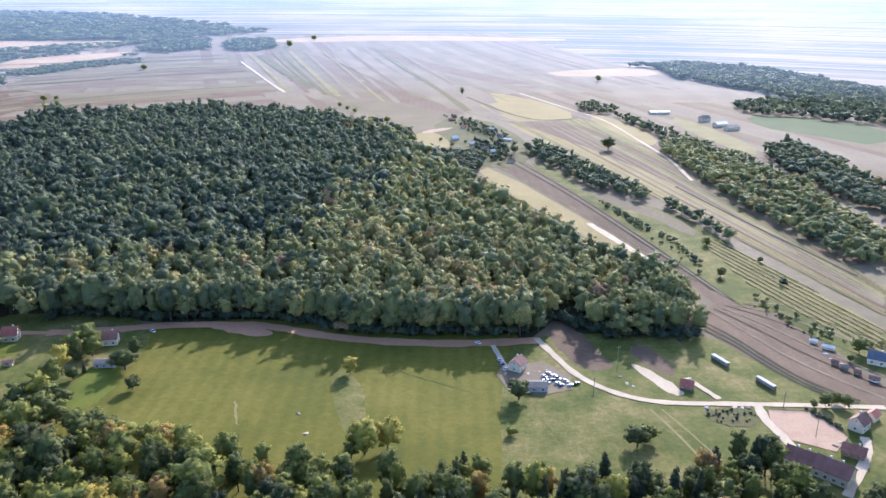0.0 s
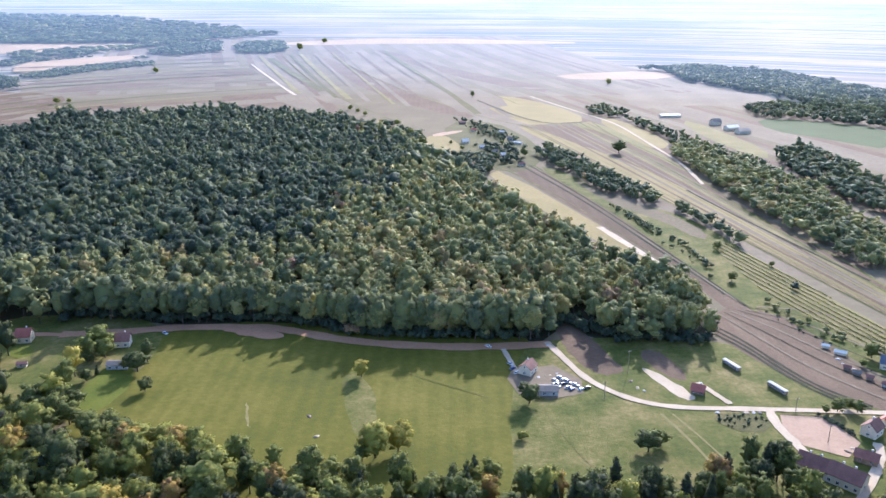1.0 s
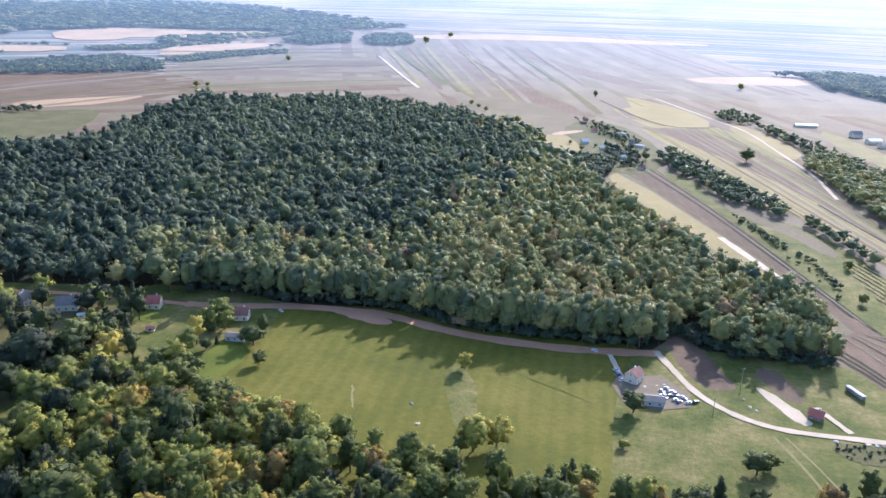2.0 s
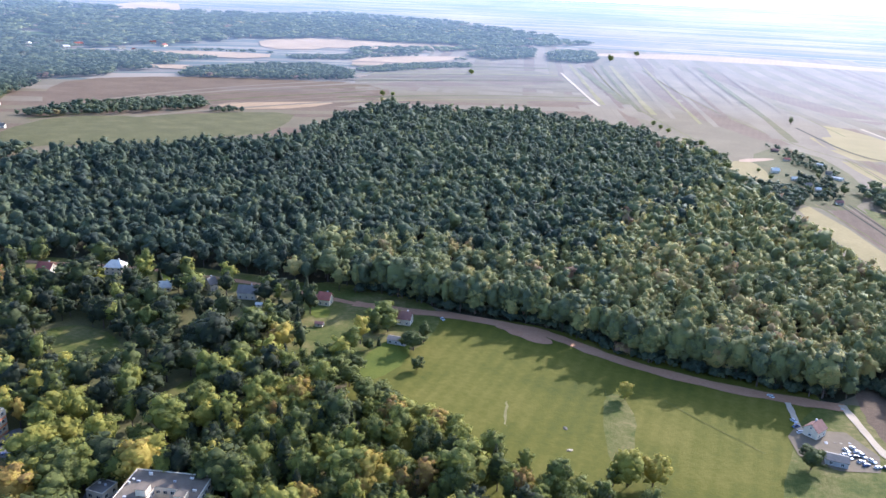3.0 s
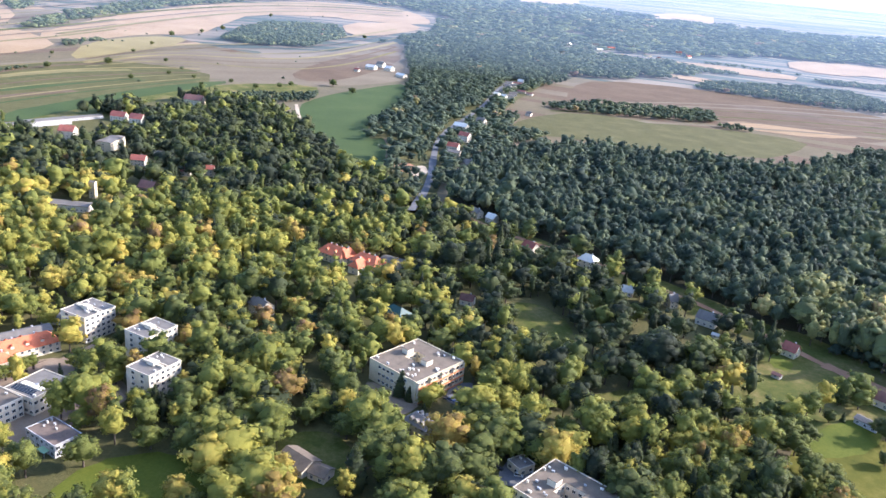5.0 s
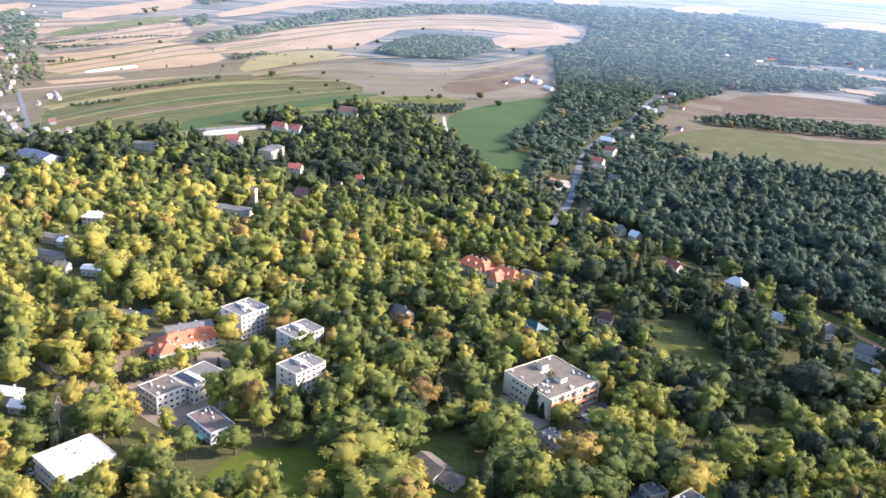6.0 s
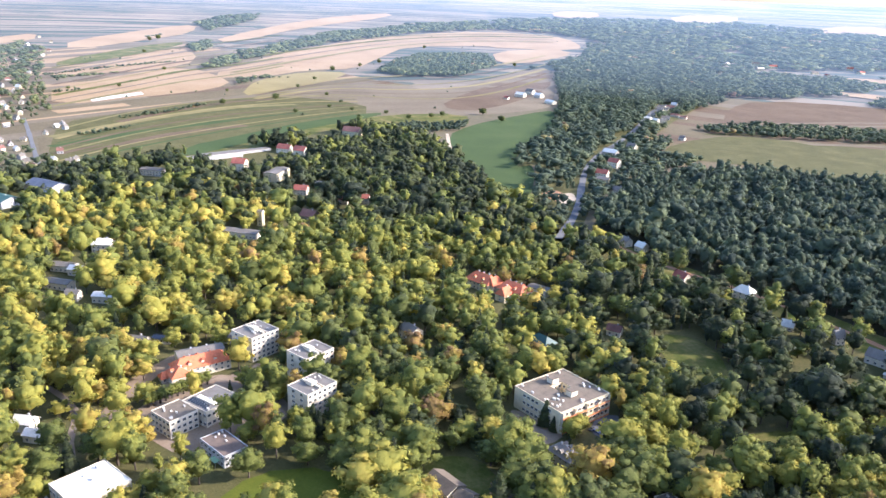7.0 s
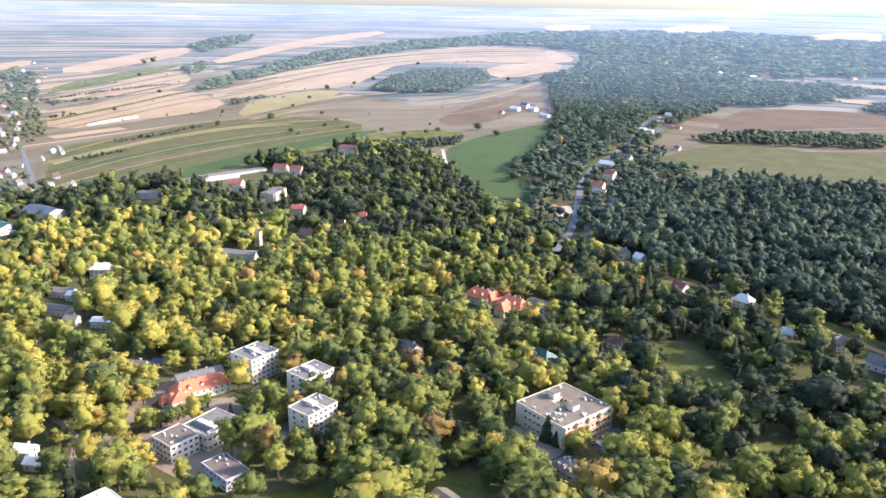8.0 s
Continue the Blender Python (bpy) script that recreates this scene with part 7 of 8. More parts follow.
tree(-213.2, 342.2, 14, "broad", 0.3, 1.25, "dark green tree at the meadow's corner", group="corner trees")
tree(225.9, 1065.0, 20, "broad", 0.2, 1.25, "lone dark tree in the fields")
tree(38.0, 1652.8, 17, "tall", 0.2, 1.3, "lone dark tree in the fields")
tree(-44.6, 1109.8, 14, "broad", 0.3, 1.2, "round tree by the allotments")
tree(94.6, 1037.2, 13, "broad", 0.2, 1.2, "dark tree by the allotments")
tree(-508.3, 2644.4, 24, "broad", 0.4, 1.25, "lone tree far off in the fields", group="field trees")
tree(-457.4, 2840.8, 20, "broad", 0.4, 1.25, "lone tree far off in the fields", group="field trees")
tree(-772.5, 2060.2, 17, "broad", 0.4, 1.25, "lone tree far off in the fields", group="field trees")
tree(-765.3, 1509.6, 14, "broad", 0.4, 1.25, "lone tree far off in the fields", group="field trees")
tree(-749.4, 1526.5, 10, "broad", 0.4, 1.25, "lone tree far off in the fields", group="field trees")
tree(-192.3, 1460.1, 10, "broad", 0.4, 1.25, "lone tree far off in the fields", group="field trees")
tree(-174.6, 1425.0, 9, "broad", 0.4, 1.25, "lone tree far off in the fields", group="field trees")
tree(-157.6, 1391.5, 9, "broad", 0.4, 1.25, "lone tree far off in the fields", group="field trees")
tree(-93.0, 1282.7, 12, "broad", 0.4, 1.25, "lone tree far off in the fields", group="field trees")
tree(-66.9, 1192.9, 12, "broad", 0.4, 1.25, "lone tree far off in the fields", group="field trees")
tree(369.3, 1912.6, 16, "broad", 0.4, 1.25, "lone tree far off in the fields", group="field trees")
tree(-117.6, 1299.1, 9, "broad", 0.4, 1.25, "lone tree far off in the fields", group="field trees")
tree(3.6, 986.9, 9, "broad", 0.3, 1.3, "garden tree in the allotments", group="allotment trees")
tree(21.0, 953.7, 10, "broad", 0.3, 1.3, "garden tree in the allotments", group="allotment trees")
tree(41.4, 938.2, 9, "broad", 0.3, 1.3, "garden tree in the allotments", group="allotment trees")
tree(32.6, 987.8, 8, "broad", 0.3, 1.3, "garden tree in the allotments", group="allotment trees")
tree(56.1, 1024.6, 8, "broad", 0.3, 1.3, "garden tree in the allotments", group="allotment trees")
tree(74.9, 1025.2, 9, "broad", 0.3, 1.3, "garden tree in the allotments", group="allotment trees")
tree(11.7, 1082.1, 7, "broad", 0.3, 1.3, "garden tree in the allotments", group="allotment trees")
tree(48.9, 1126.4, 6, "broad", 0.3, 1.3, "garden tree in the allotments", group="allotment trees")
tree(69.4, 1127.1, 7, "broad", 0.3, 1.3, "garden tree in the allotments", group="allotment trees")
tree(82.2, 1076.3, 8, "broad", 0.3, 1.3, "garden tree in the allotments", group="allotment trees")
tree(-4.3, 1124.5, 6, "broad", 0.3, 1.3, "garden tree in the allotments", group="allotment trees")
tree(226.9, 642.0, 8, "broad", 0.35, 1.2, "green tree by the fields", group="plot trees")
tree(213.3, 564.8, 8, "broad", 0.35, 1.2, "green tree by the fields", group="plot trees")
tree(256.5, 598.4, 5, "broad", 0.35, 1.2, "green tree by the fields", group="plot trees")
tree(253.1, 432.3, 11, "broad", 0.35, 1.2, "green tree by the fields", group="plot trees")
tree(242.3, 420.7, 5, "broad", 0.35, 1.2, "green tree by the fields", group="plot trees")
tree(202.5, 367.1, 8, "broad", 0.35, 1.2, "green tree by the fields", group="plot trees")
tree(209.9, 370.2, 7, "broad", 0.35, 1.2, "green tree by the fields", group="plot trees")
tree(212.4, 366.1, 8, "broad", 0.35, 1.2, "green tree by the fields", group="plot trees")
tree(195.9, 365.9, 5, "broad", 0.35, 1.2, "green tree by the fields", group="plot trees")
tree(-2033.1, 473.5, 14, "broad", 0.25, 1.4, "lone tree on the hill fields", group="hill trees")
tree(-1530.6, 248.5, 14, "broad", 0.25, 1.4, "lone tree on the hill fields", group="hill trees")
tree(-1473.8, 145.7, 12, "broad", 0.25, 1.4, "lone tree on the hill fields", group="hill trees")
tree(-1585.9, 360.1, 8, "broad", 0.25, 1.4, "lone tree on the hill fields", group="hill trees")
tree(-1859.7, 391.4, 9, "broad", 0.25, 1.4, "lone tree on the hill fields", group="hill trees")
tree(-1226.7, 584.8, 12, "broad", 0.25, 1.4, "lone tree on the hill fields", group="hill trees")
tree(-1304.2, 583.1, 14, "broad", 0.25, 1.4, "lone tree on the hill fields", group="hill trees")
tree(-1274.6, 432.7, 10, "broad", 0.25, 1.4, "lone tree on the hill fields", group="hill trees")
tree(-1304.2, 505.0, 9, "broad", 0.25, 1.4, "lone tree on the hill fields", group="hill trees")
tree(-1286.1, 477.5, 9, "broad", 0.25, 1.4, "lone tree on the hill fields", group="hill trees")
tree(-1378.9, 360.2, 8, "broad", 0.25, 1.4, "lone tree on the hill fields", group="hill trees")
tree(-1334.9, 410.3, 8, "broad", 0.25, 1.4, "lone tree on the hill fields", group="hill trees")
tree(-1743.2, -31.8, 9, "broad", 0.25, 1.4, "lone tree on the hill fields", group="hill trees")
tree(-2744.8, 69.7, 16, "broad", 0.25, 1.4, "lone tree on the hill fields", group="hill trees")
tree(-2709.1, 43.5, 14, "broad", 0.25, 1.4, "lone tree on the hill fields", group="hill trees")
tree(-1656.2, 171.7, 7, "broad", 0.25, 1.4, "lone tree on the hill fields", group="hill trees")
tree(-2052.5, 64.7, 10, "broad", 0.25, 1.4, "lone tree on the hill fields", group="hill trees")
tree(-2421.4, 23.5, 10, "broad", 0.25, 1.4, "lone tree on the hill fields", group="hill trees")
tree(-2096.7, 1021.5, 12, "broad", 0.25, 1.4, "lone tree on the hill fields", group="hill trees")
tree(-2533.0, 895.7, 12, "broad", 0.25, 1.4, "lone tree on the hill fields", group="hill trees")
tree(-2189.2, 643.1, 14, "broad", 0.25, 1.4, "lone tree on the hill fields", group="hill trees")
tree(-2123.0, 568.6, 11, "broad", 0.25, 1.4, "lone tree on the hill fields", group="hill trees")
tree(-1717.2, 325.7, 8, "broad", 0.25, 1.4, "lone tree on the hill fields", group="hill trees")
tree(-1418.2, 327.8, 8, "broad", 0.25, 1.4, "lone tree on the hill fields", group="hill trees")
tree(-1364.4, 256.6, 9, "broad", 0.25, 1.4, "lone tree on the hill fields", group="hill trees")
tree(-925.5, -79.8, 10, "broad", 0.25, 1.4, "lone tree on the hill fields", group="hill trees")
tree(-1713.9, -124.0, 7, "broad", 0.25, 1.4, "lone tree on the hill fields", group="hill trees")
tree(-94.6, 482.9, 17, "broad", 0.72, 1.1, "bright yellow-green tree at the edge of the wood")
tree(-57.9, 472.3, 15, "broad", 0.66, 1.2, "yellow-green tree at the edge of the wood")
tree(-469.2, -47.0, 15, "broad", 0.74, 1.2, "bright yellow autumn tree in the park", group="yellow trees")
tree(-455.9, -29.6, 15, "broad", 0.76, 1.2, "bright yellow autumn tree in the park", group="yellow trees")
tree(-459.2, -20.7, 15, "broad", 0.76, 1.2, "bright yellow autumn tree in the park", group="yellow trees")
tree(-460.6, -10.0, 16, "broad", 0.78, 1.2, "bright yellow autumn tree in the park", group="yellow trees")
tree(-451.3, -3.7, 14, "broad", 0.74, 1.2, "bright yellow autumn tree in the park", group="yellow trees")
tree(-475.5, -40.0, 13, "broad", 0.78, 1.2, "bright yellow autumn tree in the park", group="yellow trees")
tree(-424.4, -38.9, 14, "broad", 0.72, 1.2, "yellow-green autumn tree in the park", group="yellow trees")
tree(-433.2, -48.0, 14, "broad", 0.7, 1.2, "yellow-green autumn tree in the park", group="yellow trees")
tree(-484.8, 31.2, 16, "broad", 0.66, 1.2, "yellow-green autumn tree in the park", group="yellow trees")
tree(-372.0, 46.7, 12, "broad", 0.74, 1.2, "bright yellow autumn tree in the park", group="yellow trees")
tree(-593.2, -37.7, 13, "broad", 0.6, 1.2, "yellow-green autumn tree in the park", group="yellow trees")
tree(-300.4, -7.3, 12, "broad", 0.74, 1.2, "bright yellow autumn tree in the park", group="yellow trees")
tree(-297.1, -12.9, 13, "broad", 0.76, 1.2, "bright yellow autumn tree in the park", group="yellow trees")
tree(-306.8, -2.4, 11, "broad", 0.72, 1.2, "yellow-green autumn tree in the park", group="yellow trees")
tree(-275.1, 115.9, 12, "broad", 0.76, 1.2, "bright yellow autumn tree in the park", group="yellow trees")
tree(-498.9, 30.2, 15, "broad", 0.66, 1.2, "yellow-green autumn tree in the park", group="yellow trees")
tree(-455.6, 46.1, 14, "broad", 0.6, 1.2, "yellow-green autumn tree in the park", group="yellow trees")
tree(-461.6, 20.1, 14, "broad", 0.62, 1.2, "yellow-green autumn tree in the park", group="yellow trees")
tree(-391.1, 4.2, 10.5, "poplar", 0.44, 2.4, "slim dark thuja in a row by the lane", group="thuja row")
tree(-392.7, 7.1, 10.5, "poplar", 0.44, 2.4, "slim dark thuja in a row by the lane", group="thuja row")
tree(-394.4, 10.1, 10.5, "poplar", 0.44, 2.4, "slim dark thuja in a row by the lane", group="thuja row")
tree(-396.0, 13.0, 10.5, "poplar", 0.44, 2.4, "slim dark thuja in a row by the lane", group="thuja row")
tree(-397.7, 16.0, 10.5, "poplar", 0.44, 2.4, "slim dark thuja in a row by the lane", group="thuja row")
tree(-399.5, 19.0, 10.5, "poplar", 0.44, 2.4, "slim dark thuja in a row by the lane", group="thuja row")
tree(-401.2, 22.1, 10.5, "poplar", 0.44, 2.4, "slim dark thuja in a row by the lane", group="thuja row")
tree(-403.0, 25.2, 10.5, "poplar", 0.44, 2.4, "slim dark thuja in a row by the lane", group="thuja row")
tree(-404.7, 28.3, 10.5, "poplar", 0.44, 2.4, "slim dark thuja in a row by the lane", group="thuja row")
tree(-406.5, 31.5, 10.5, "poplar", 0.44, 2.4, "slim dark thuja in a row by the lane", group="thuja row")
tree(-408.4, 34.8, 10.5, "poplar", 0.44, 2.4, "slim dark thuja in a row by the lane", group="thuja row")
tree(-315.9, 194.1, 15, "conifer", 0.1, 1.25, "dark pointed spruce in the park", group="spruces")
tree(-309.9, 195.8, 9, "conifer", 0.1, 1.25, "dark pointed spruce in the park", group="spruces")
tree(-295.0, 195.9, 7, "conifer", 0.1, 1.25, "dark pointed spruce in the park", group="spruces")
tree(-867.8, 78.6, 14, "conifer", 0.1, 1.25, "dark pointed spruce in the park", group="spruces")
tree(-730.0, 37.2, 14, "conifer", 0.1, 1.25, "dark pointed spruce in the park", group="spruces")
tree(-249.0, 276.5, 14, "conifer", 0.1, 1.25, "dark pointed spruce in the park", group="spruces")
tree(-253.3, 287.1, 13, "conifer", 0.1, 1.25, "dark pointed spruce in the park", group="spruces")
tree(-243.9, 287.0, 14, "conifer", 0.1, 1.25, "dark pointed spruce in the park", group="spruces")
tree(-243.7, 262.2, 13, "conifer", 0.1, 1.25, "dark pointed spruce in the park", group="spruces")
tree(-256.3, 303.7, 12, "conifer", 0.1, 1.25, "dark pointed spruce in the park", group="spruces")
tree(-252.5, 222.1, 13, "conifer", 0.1, 1.25, "dark pointed spruce in the park", group="spruces")
tree(-254.4, 231.1, 14, "conifer", 0.1, 1.25, "dark pointed spruce in the park", group="spruces")
tree(-372.9, 91.5, 10, "conifer", 0.1, 1.25, "dark pointed spruce in the park", group="spruces")
tree(-737.8, 112.2, 12, "conifer", 0.1, 1.25, "dark pointed spruce in the park", group="spruces")
tree(-301.5, 201.0, 12, "broad", 0.55, 1.3, "leafy tree beside the blocks", group="trees by the blocks")
tree(-305.2, 207.8, 11, "broad", 0.62, 1.3, "leafy tree beside the blocks", group="trees by the blocks")
tree(-312.9, 178.2, 7, "broad", 0.35, 1.3, "leafy tree beside the blocks", group="trees by the blocks")
tree(-279.7, 234.5, 15, "broad", 0.6, 1.3, "leafy tree beside the blocks", group="trees by the blocks")
tree(-300.4, 258.9, 15, "broad", 0.45, 1.3, "leafy tree beside the blocks", group="trees by the blocks")
tree(-321.8, 270.2, 16, "broad", 0.45, 1.3, "leafy tree beside the blocks", group="trees by the blocks")
tree(-267.6, 207.7, 13, "broad", 0.62, 1.3, "leafy tree beside the blocks", group="trees by the blocks")
tree(-347.4, 76.3, 12, "broad", 0.5, 1.3, "leafy tree beside the blocks", group="trees by the blocks")
tree(-378.7, 68.5, 12, "broad", 0.55, 1.3, "leafy tree beside the blocks", group="trees by the blocks")
tree(-344.0, 48.3, 12, "broad", 0.45, 1.3, "leafy tree beside the blocks", group="trees by the blocks")
tree(-362.0, 110.4, 17, "broad", 0.55, 1.3, "leafy tree beside the blocks", group="trees by the blocks")
tree(-347.9, 118.8, 18, "broad", 0.5, 1.3, "leafy tree beside the blocks", group="trees by the blocks")
tree(-362.6, 132.6, 17, "broad", 0.66, 1.3, "leafy tree beside the blocks", group="trees by the blocks")
tree(-333.0, 132.4, 17, "broad", 0.48, 1.3, "leafy tree beside the blocks", group="trees by the blocks")
tree(-387.1, 113.6, 15, "broad", 0.6, 1.3, "leafy tree beside the blocks", group="trees by the blocks")
tree(-312.3, 111.5, 15, "broad", 0.5, 1.3, "leafy tree beside the blocks", group="trees by the blocks")
tree(-213.8, 290.5, 17, "broad", 0.68, 1.35, "pale yellow-green willow in the park", group="willows")
tree(-203.4, 292.8, 18, "broad", 0.64, 1.35, "pale yellow-green willow in the park", group="willows")
tree(-195.5, 300.2, 18, "broad", 0.62, 1.35, "pale yellow-green willow in the park", group="willows")
tree(-181.3, 292.4, 17, "broad", 0.6, 1.35, "pale yellow-green willow in the park", group="willows")
tree(-217.6, 303.4, 16, "broad", 0.7, 1.35, "pale yellow-green willow in the park", group="willows")
tree(-175.5, 293.1, 16, "broad", 0.56, 1.35, "pale yellow-green willow in the park", group="willows")
tree(-214.4, 312.9, 15, "broad", 0.6, 1.35, "pale yellow-green willow in the park", group="willows")
tree(-159.7, 323.9, 14, "broad", 0.5, 1.35, "pale yellow-green willow in the park", group="willows")
tree(-149.7, 326.7, 14, "broad", 0.52, 1.35, "pale yellow-green willow in the park", group="willows")
tree(-137.8, 325.4, 14, "broad", 0.5, 1.35, "pale yellow-green willow in the park", group="willows")
tree(-235.8, 271.5, 15, "conifer", 0.1, 1.3, "dark pointed spruce in the park", group="spruces")
tree(-229.0, 272.5, 17, "conifer", 0.1, 1.3, "dark pointed spruce in the park", group="spruces")
tree(-231.3, 282.9, 15, "conifer", 0.1, 1.3, "dark pointed spruce in the park", group="spruces")
tree(-229.1, 259.1, 14, "conifer", 0.1, 1.3, "dark pointed spruce in the park", group="spruces")
tree(-217.9, 263.0, 15, "conifer", 0.1, 1.3, "dark pointed spruce in the park", group="spruces")
tree(-218.3, 275.1, 13, "conifer", 0.1, 1.3, "dark pointed spruce in the park", group="spruces")
tree(-221.2, 245.9, 14, "conifer", 0.1, 1.3, "dark pointed spruce in the park", group="spruces")
# ---- orchard rows, vehicles, poles and small things ----
ORCHARD_PLOT = [(224, 658), (245, 658), (269, 548), (288, 466), (295, 422), (275, 400), (253, 461), (228, 541)]
def orchard():
    """Low bushes in straight rows."""
    rng = np.random.default_rng(8)
    ux, uy = 0.261, -0.965
    spots = []
    for r in range(-26, 27):
        for s in range(-20, 320):
            x, y = 228 + ux * s * 1.9 - uy * r * 5.4, 656 + uy * s * 1.9 + ux * r * 5.4
            spots.append((x + rng.uniform(-0.3, 0.3), y + rng.uniform(-0.3, 0.3)))
    p = np.array(spots)
    p = p[inside(p[:, 0], p[:, 1], ORCHARD_PLOT)]
    plant("orchard_rows", [(x, y, rng.uniform(1.0, 1.5), 1.0, "bush", 3, rng.uniform(0.34, 0.5)) for x, y in p], "long rows of low orchard bushes", "orchard")


orchard()

YARD_CARS = [(58, 398), (61, 402), (63, 399), (65, 396), (62, 394), (64, 390), (66, 388), (69, 393), (59, 392), (57, 393), (71, 388), (75, 390), (34, 418), (35, 412), (37, 407)]
LANE_CARS = [(-184, 456), (22, 442)]
BLOCK_CARS = [(-305, 215), (-302, 216), (-297, 218), (-307, 222), (-302, 224)]
ANNEX_CARS = [(-239, 217), (-236, 216), (-243, 205), (-235, 210)]
HALL_CARS = [(-330, -41), (-323, -37), (-326, -42)]
WAGONS = [(164, 418), (180, 390)]
WAGON_TURN = -67
POLES = [(101, 408), (82, 378), (184, 337), (180, 366)]
FENCE_LINE = [(172, 363), (194, 361), (198, 349), (200, 337)]
JUNK = [(39, 395), (49, 402), (53, 404), (56, 405), (60, 407), (101, 399), (103, 391), (106, 388), (190, 329), (194, 332), (232, 424), (234, 421), (235, 417), (232, 430), (-74, 356), (-67, 337), (59, 445), (64, 440), (154, 365), (158, 365), (161, 365), (165, 366), (139, 365)]


def wheel_mesh():
    bm = bmesh.new()
    bmesh.ops.create_cone(bm, cap_ends=True, segments=12, radius1=0.32, radius2=0.32, depth=0.22, matrix=pose(0, 0, 0, 90))
    return mesh_of("wheel", bm, TYRE)


WHEEL = wheel_mesh()
bm = bmesh.new()
bmesh.ops.create_cone(bm, cap_ends=True, segments=10, radius1=0.19, radius2=0.19, depth=0.06, matrix=pose(0, 0, 0, 90))
RIM = mesh_of("rim", bm, METAL)


def car(paint, label, tall=0.0):
    """A car or, with tall, a van: shell, glazed cabin and four wheels."""
    ob = tagged(new("car"), label, "car", "parked cars")
    bm = bmesh.new()
    side = [(-2.1, 0.35), (2.1, 0.35), (2.15, 0.7), (1.95, 0.85), (0.95, 0.95), (-1.75, 1.0), (-2.1, 0.9)]
    v = [[bm.verts.new((x, s * 0.85, z)) for x, z in side] for s in (-1, 1)]
    bm.faces.new(v[0])
    bm.faces.new(v[1][::-1])
    for i in range(len(side)):
        j = (i + 1) % len(side)
        bm.faces.new((v[0][j], v[0][i], v[1][i], v[1][j]))
    bmesh.ops.bevel(bm, geom=bm.edges[:], offset=0.06, segments=1, affect="EDGES")
    part("body", bm, paint, ob)
    bm = bmesh.new()
    lo = [(-1.8, -0.78, 0.98), (0.95, -0.78, 0.92), (0.95, 0.78, 0.92), (-1.8, 0.78, 0.98)]
    hi = [(-1.45, -0.62, 1.42 + tall), (0.35, -0.62, 1.42 + tall), (0.35, 0.62, 1.42 + tall), (-1.45, 0.62, 1.42 + tall)]
    a, b = [bm.verts.new(p) for p in lo], [bm.verts.new(p) for p in hi]
    bm.faces.new(b)
    for i in range(4):
        bm.faces.new((a[i], a[(i + 1) % 4], b[(i + 1) % 4], b[i]))
    part("cabin", bm, GLASS, ob)
    bm = bmesh.new()
    box(bm, -1.42, -0.6, 1.423 + tall, 0.32, 0.6, 1.46 + tall)
    part("car_roof", bm, paint, ob)
    for x in (-1.3, 1.3):
        for y in (-0.78, 0.78):
            shared("rim", RIM, shared("wheel", WHEEL, ob, pose(x, y, 0.32)), pose(0, 0.1 if y > 0 else -0.1, 0))
    return ob


rng = random.Random(9)
for spots, picks in ((YARD_CARS, (0, 0, 1, 0, 2, 1, 4)), (LANE_CARS, (0,)), (BLOCK_CARS, (2, 4, 1)), (ANNEX_CARS, (0, 1, 2)), (HALL_CARS, (3, 0))):
    for i, (x, y) in enumerate(spots):
        k = picks[i % len(picks)]
        c = car(PAINTS[k], ("white", "silver", "black", "red", "blue")[k] + " car parked on the yard", 0.35 if i % 5 == 3 else 0.0)
        c.matrix_basis = pose(x, y, 0.12, 0, 0, rng.choice((35, 40, 130, -50)) + rng.uniform(-12, 12))


def wagon(x, y, turn, label):
    """A long livestock wagon: chassis, dark slatted sides with white posts, a pale rounded roof, wheels."""
    ob = base_at("wagon", x, y, turn, label, "wagon", "field wagons")
    bm = bmesh.new()
    box(bm, -6.4, -1.35, 0.5, 6.4, 1.35, 0.7)
    part("chassis", bm, DARK, ob)
    bm = bmesh.new()
    box(bm, -6.3, -1.25, 0.703, 6.3, 1.25, 2.7)
    part("side_wall", bm, WOOD, ob)
    for i in range(6):
        for s in (-1, 1):
            add_window(ob, -5.2 + i * 2.08, s * 1.27, 1.35, 0 if s < 0 else 180, 1.4, 0.9)
    bm = bmesh.new()
    n = 9
    rows = []
    for xx in (-6.6, 6.6):
        rows.append([bm.verts.new((xx, 1.42 * math.cos(math.pi * k / (n - 1)), 2.7 + 0.3 * math.sin(math.pi * k / (n - 1)))) for k in range(n)])
    for k in range(n - 1):
        bm.faces.new((rows[0][k], rows[0][k + 1], rows[1][k + 1], rows[1][k]))
    bm.faces.new(rows[0][::-1])
    bm.faces.new(rows[1])
    bm.faces.new((rows[0][0], rows[1][0], rows[1][-1], rows[0][-1]))
    bmesh.ops.recalc_face_normals(bm, faces=bm.faces[:])
    part("roof", bm, GREYWALL, ob)
    for xx in (-4.4, -3.6, 4.2):
        for s in (-1, 1):
            shared("wheel", WHEEL, ob, pose(xx, s * 1.1, 0.32))


for (x, y) in WAGONS:
    wagon(x, y, WAGON_TURN, "long dark field wagon with a white roof on grass")


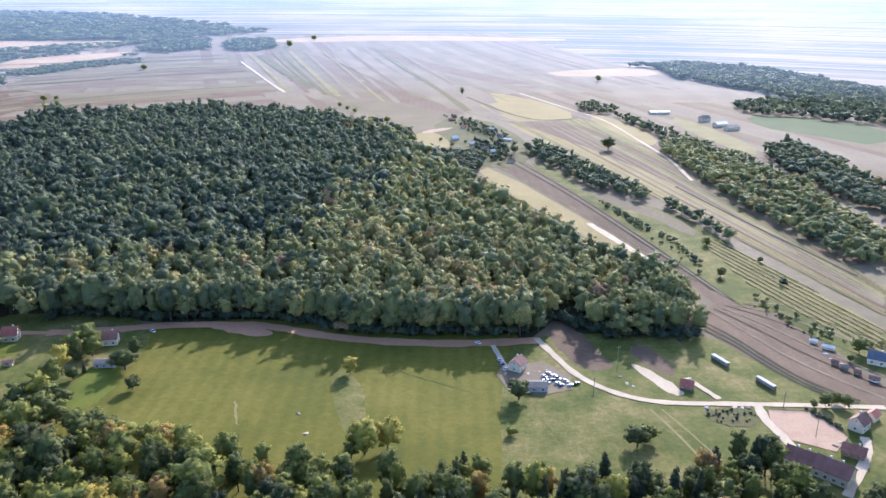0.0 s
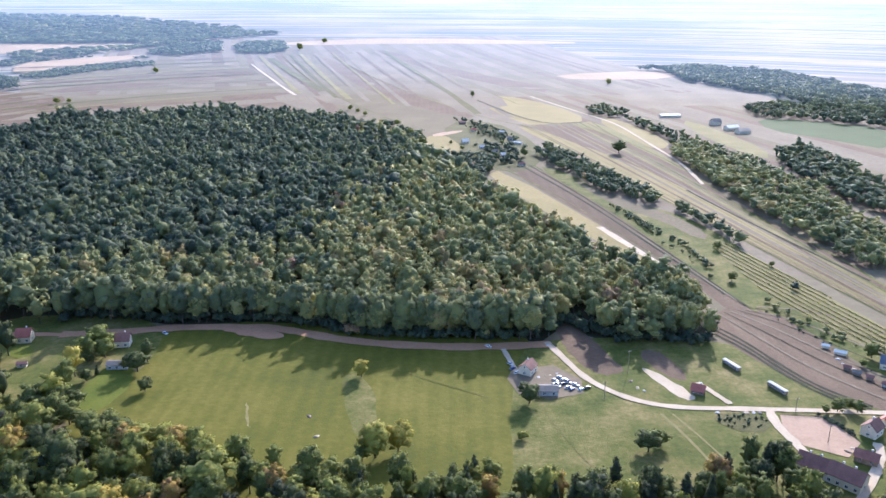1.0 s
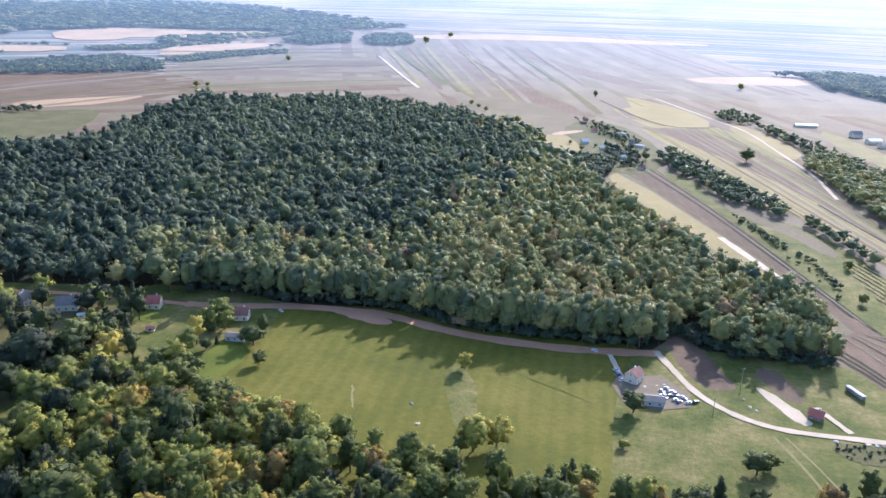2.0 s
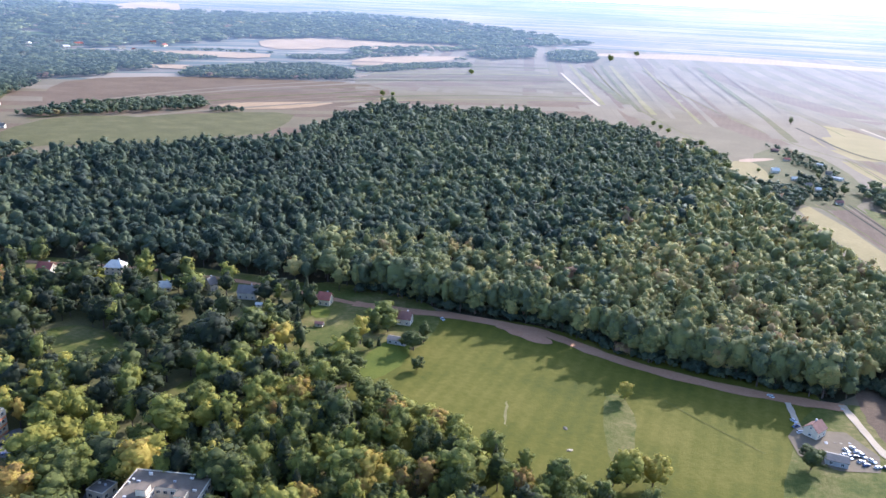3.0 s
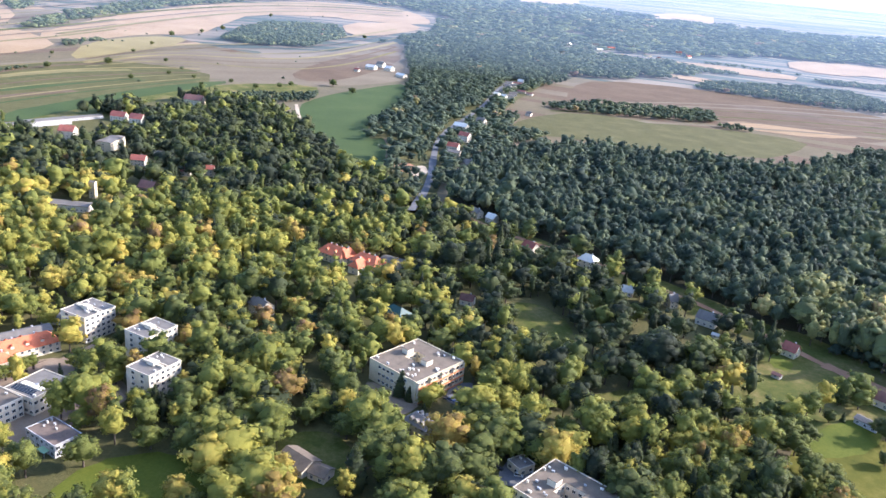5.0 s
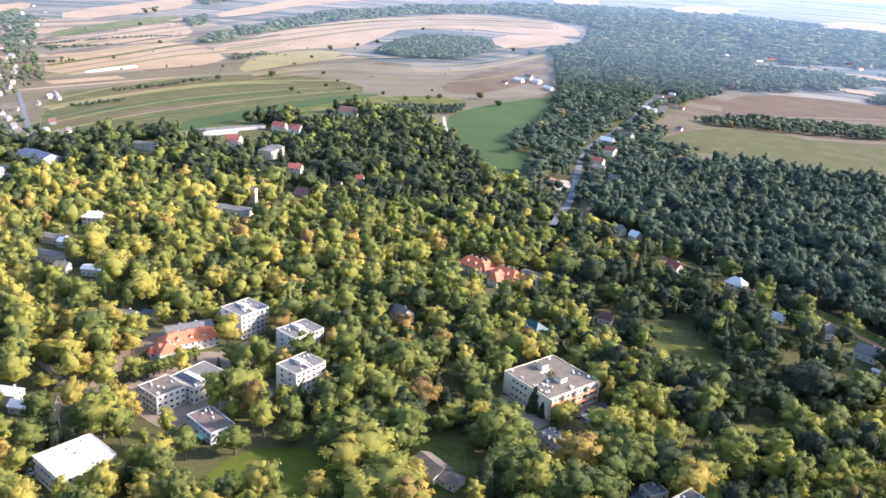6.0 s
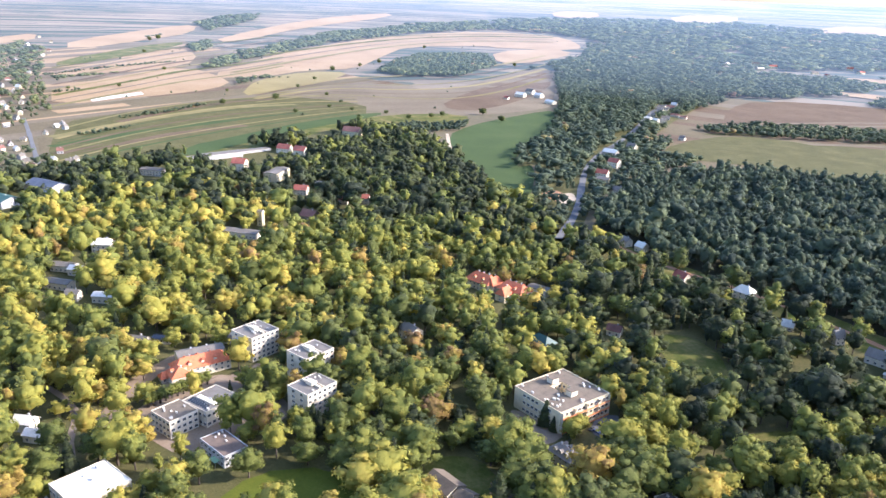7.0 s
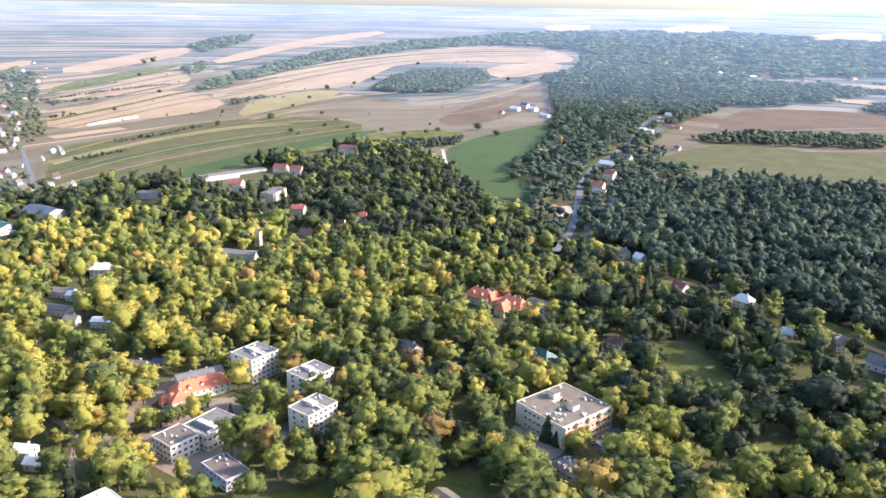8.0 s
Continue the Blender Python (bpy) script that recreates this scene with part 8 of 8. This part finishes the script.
def pole(x, y, h):
    ob = base_at("utility_pole", x, y, 25, "grey power pole with a cross arm by the road", "pole", "power poles")
    bm = bmesh.new()
    bmesh.ops.create_cone(bm, cap_ends=True, segments=8, radius1=0.2, radius2=0.12, depth=h, matrix=pose(0, 0, h / 2))
    part("post", bm, WOOD, ob)
    bm = bmesh.new()
    box(bm, -1.3, -0.08, h - 0.9, 1.3, 0.08, h - 0.72)
    part("cross_arm", bm, WOOD, ob)
    for k in (-1.1, 0, 1.1):
        bm = bmesh.new()
        bmesh.ops.create_cone(bm, cap_ends=True, segments=8, radius1=0.1, radius2=0.06, depth=0.35, matrix=pose(k, 0, h - 0.55))
        part("insulator", bm, GREYWALL, ob)


for i, (x, y) in enumerate(POLES):
    pole(x, y, (15, 11, 10, 9)[i])


def fence(line):
    """A plank fence: posts and two rails, bay by bay."""
    ob = tagged(new("fence"), "low weathered wooden fence round the bare lot", "fence")
    for a, b in zip(line, line[1:]):
        d = math.hypot(b[0] - a[0], b[1] - a[1])
        turn = math.degrees(math.atan2(b[1] - a[1], b[0] - a[0]))
        n = max(1, int(d / 2.6))
        for i in range(n):
            m = pose(a[0] + (b[0] - a[0]) * i / n, a[1] + (b[1] - a[1]) * i / n, 0, 0, 0, turn)
            bm = bmesh.new()
            box(bm, -0.08, -0.08, 0, 0.08, 0.08, 1.3)
            part("post", bm, WOOD, ob).matrix_basis = m
            for z in (0.45, 0.95):
                bm = bmesh.new()
                box(bm, 0.083, -0.03, z, d / n - 0.083, 0.03, z + 0.16)
                part("rail", bm, WOOD, ob).matrix_basis = m


fence(FENCE_LINE)


def heap(x, y, s, mat, label):
    """A low uneven heap of rubble, boards or sacks."""
    v, f = ICO2
    q = np.random.default_rng(int(abs(x) * 10))
    w = v * (1 + q.uniform(-0.25, 0.25, (len(v), 1))) * np.array([s, s * 0.7, s * 0.35])
    w[:, 2] = np.maximum(w[:, 2], -0.05) + 0.1
    me = tri_mesh("heap", w, f, np.zeros(len(w)), (mat,))
    ob = new("heap", me)
    ob.matrix_basis = pose(x, y, 0.05, 0, 0, x * 13 % 180)
    tagged(ob, label, "heap", "yard heaps")


for i, (x, y) in enumerate(JUNK):
    heap(x, y, rng.uniform(0.9, 1.8), (GRAVEL, GREYWALL, WOOD)[i % 3], ("pale heap of building rubble", "heap under a grey sheet", "heap of old boards")[i % 3])
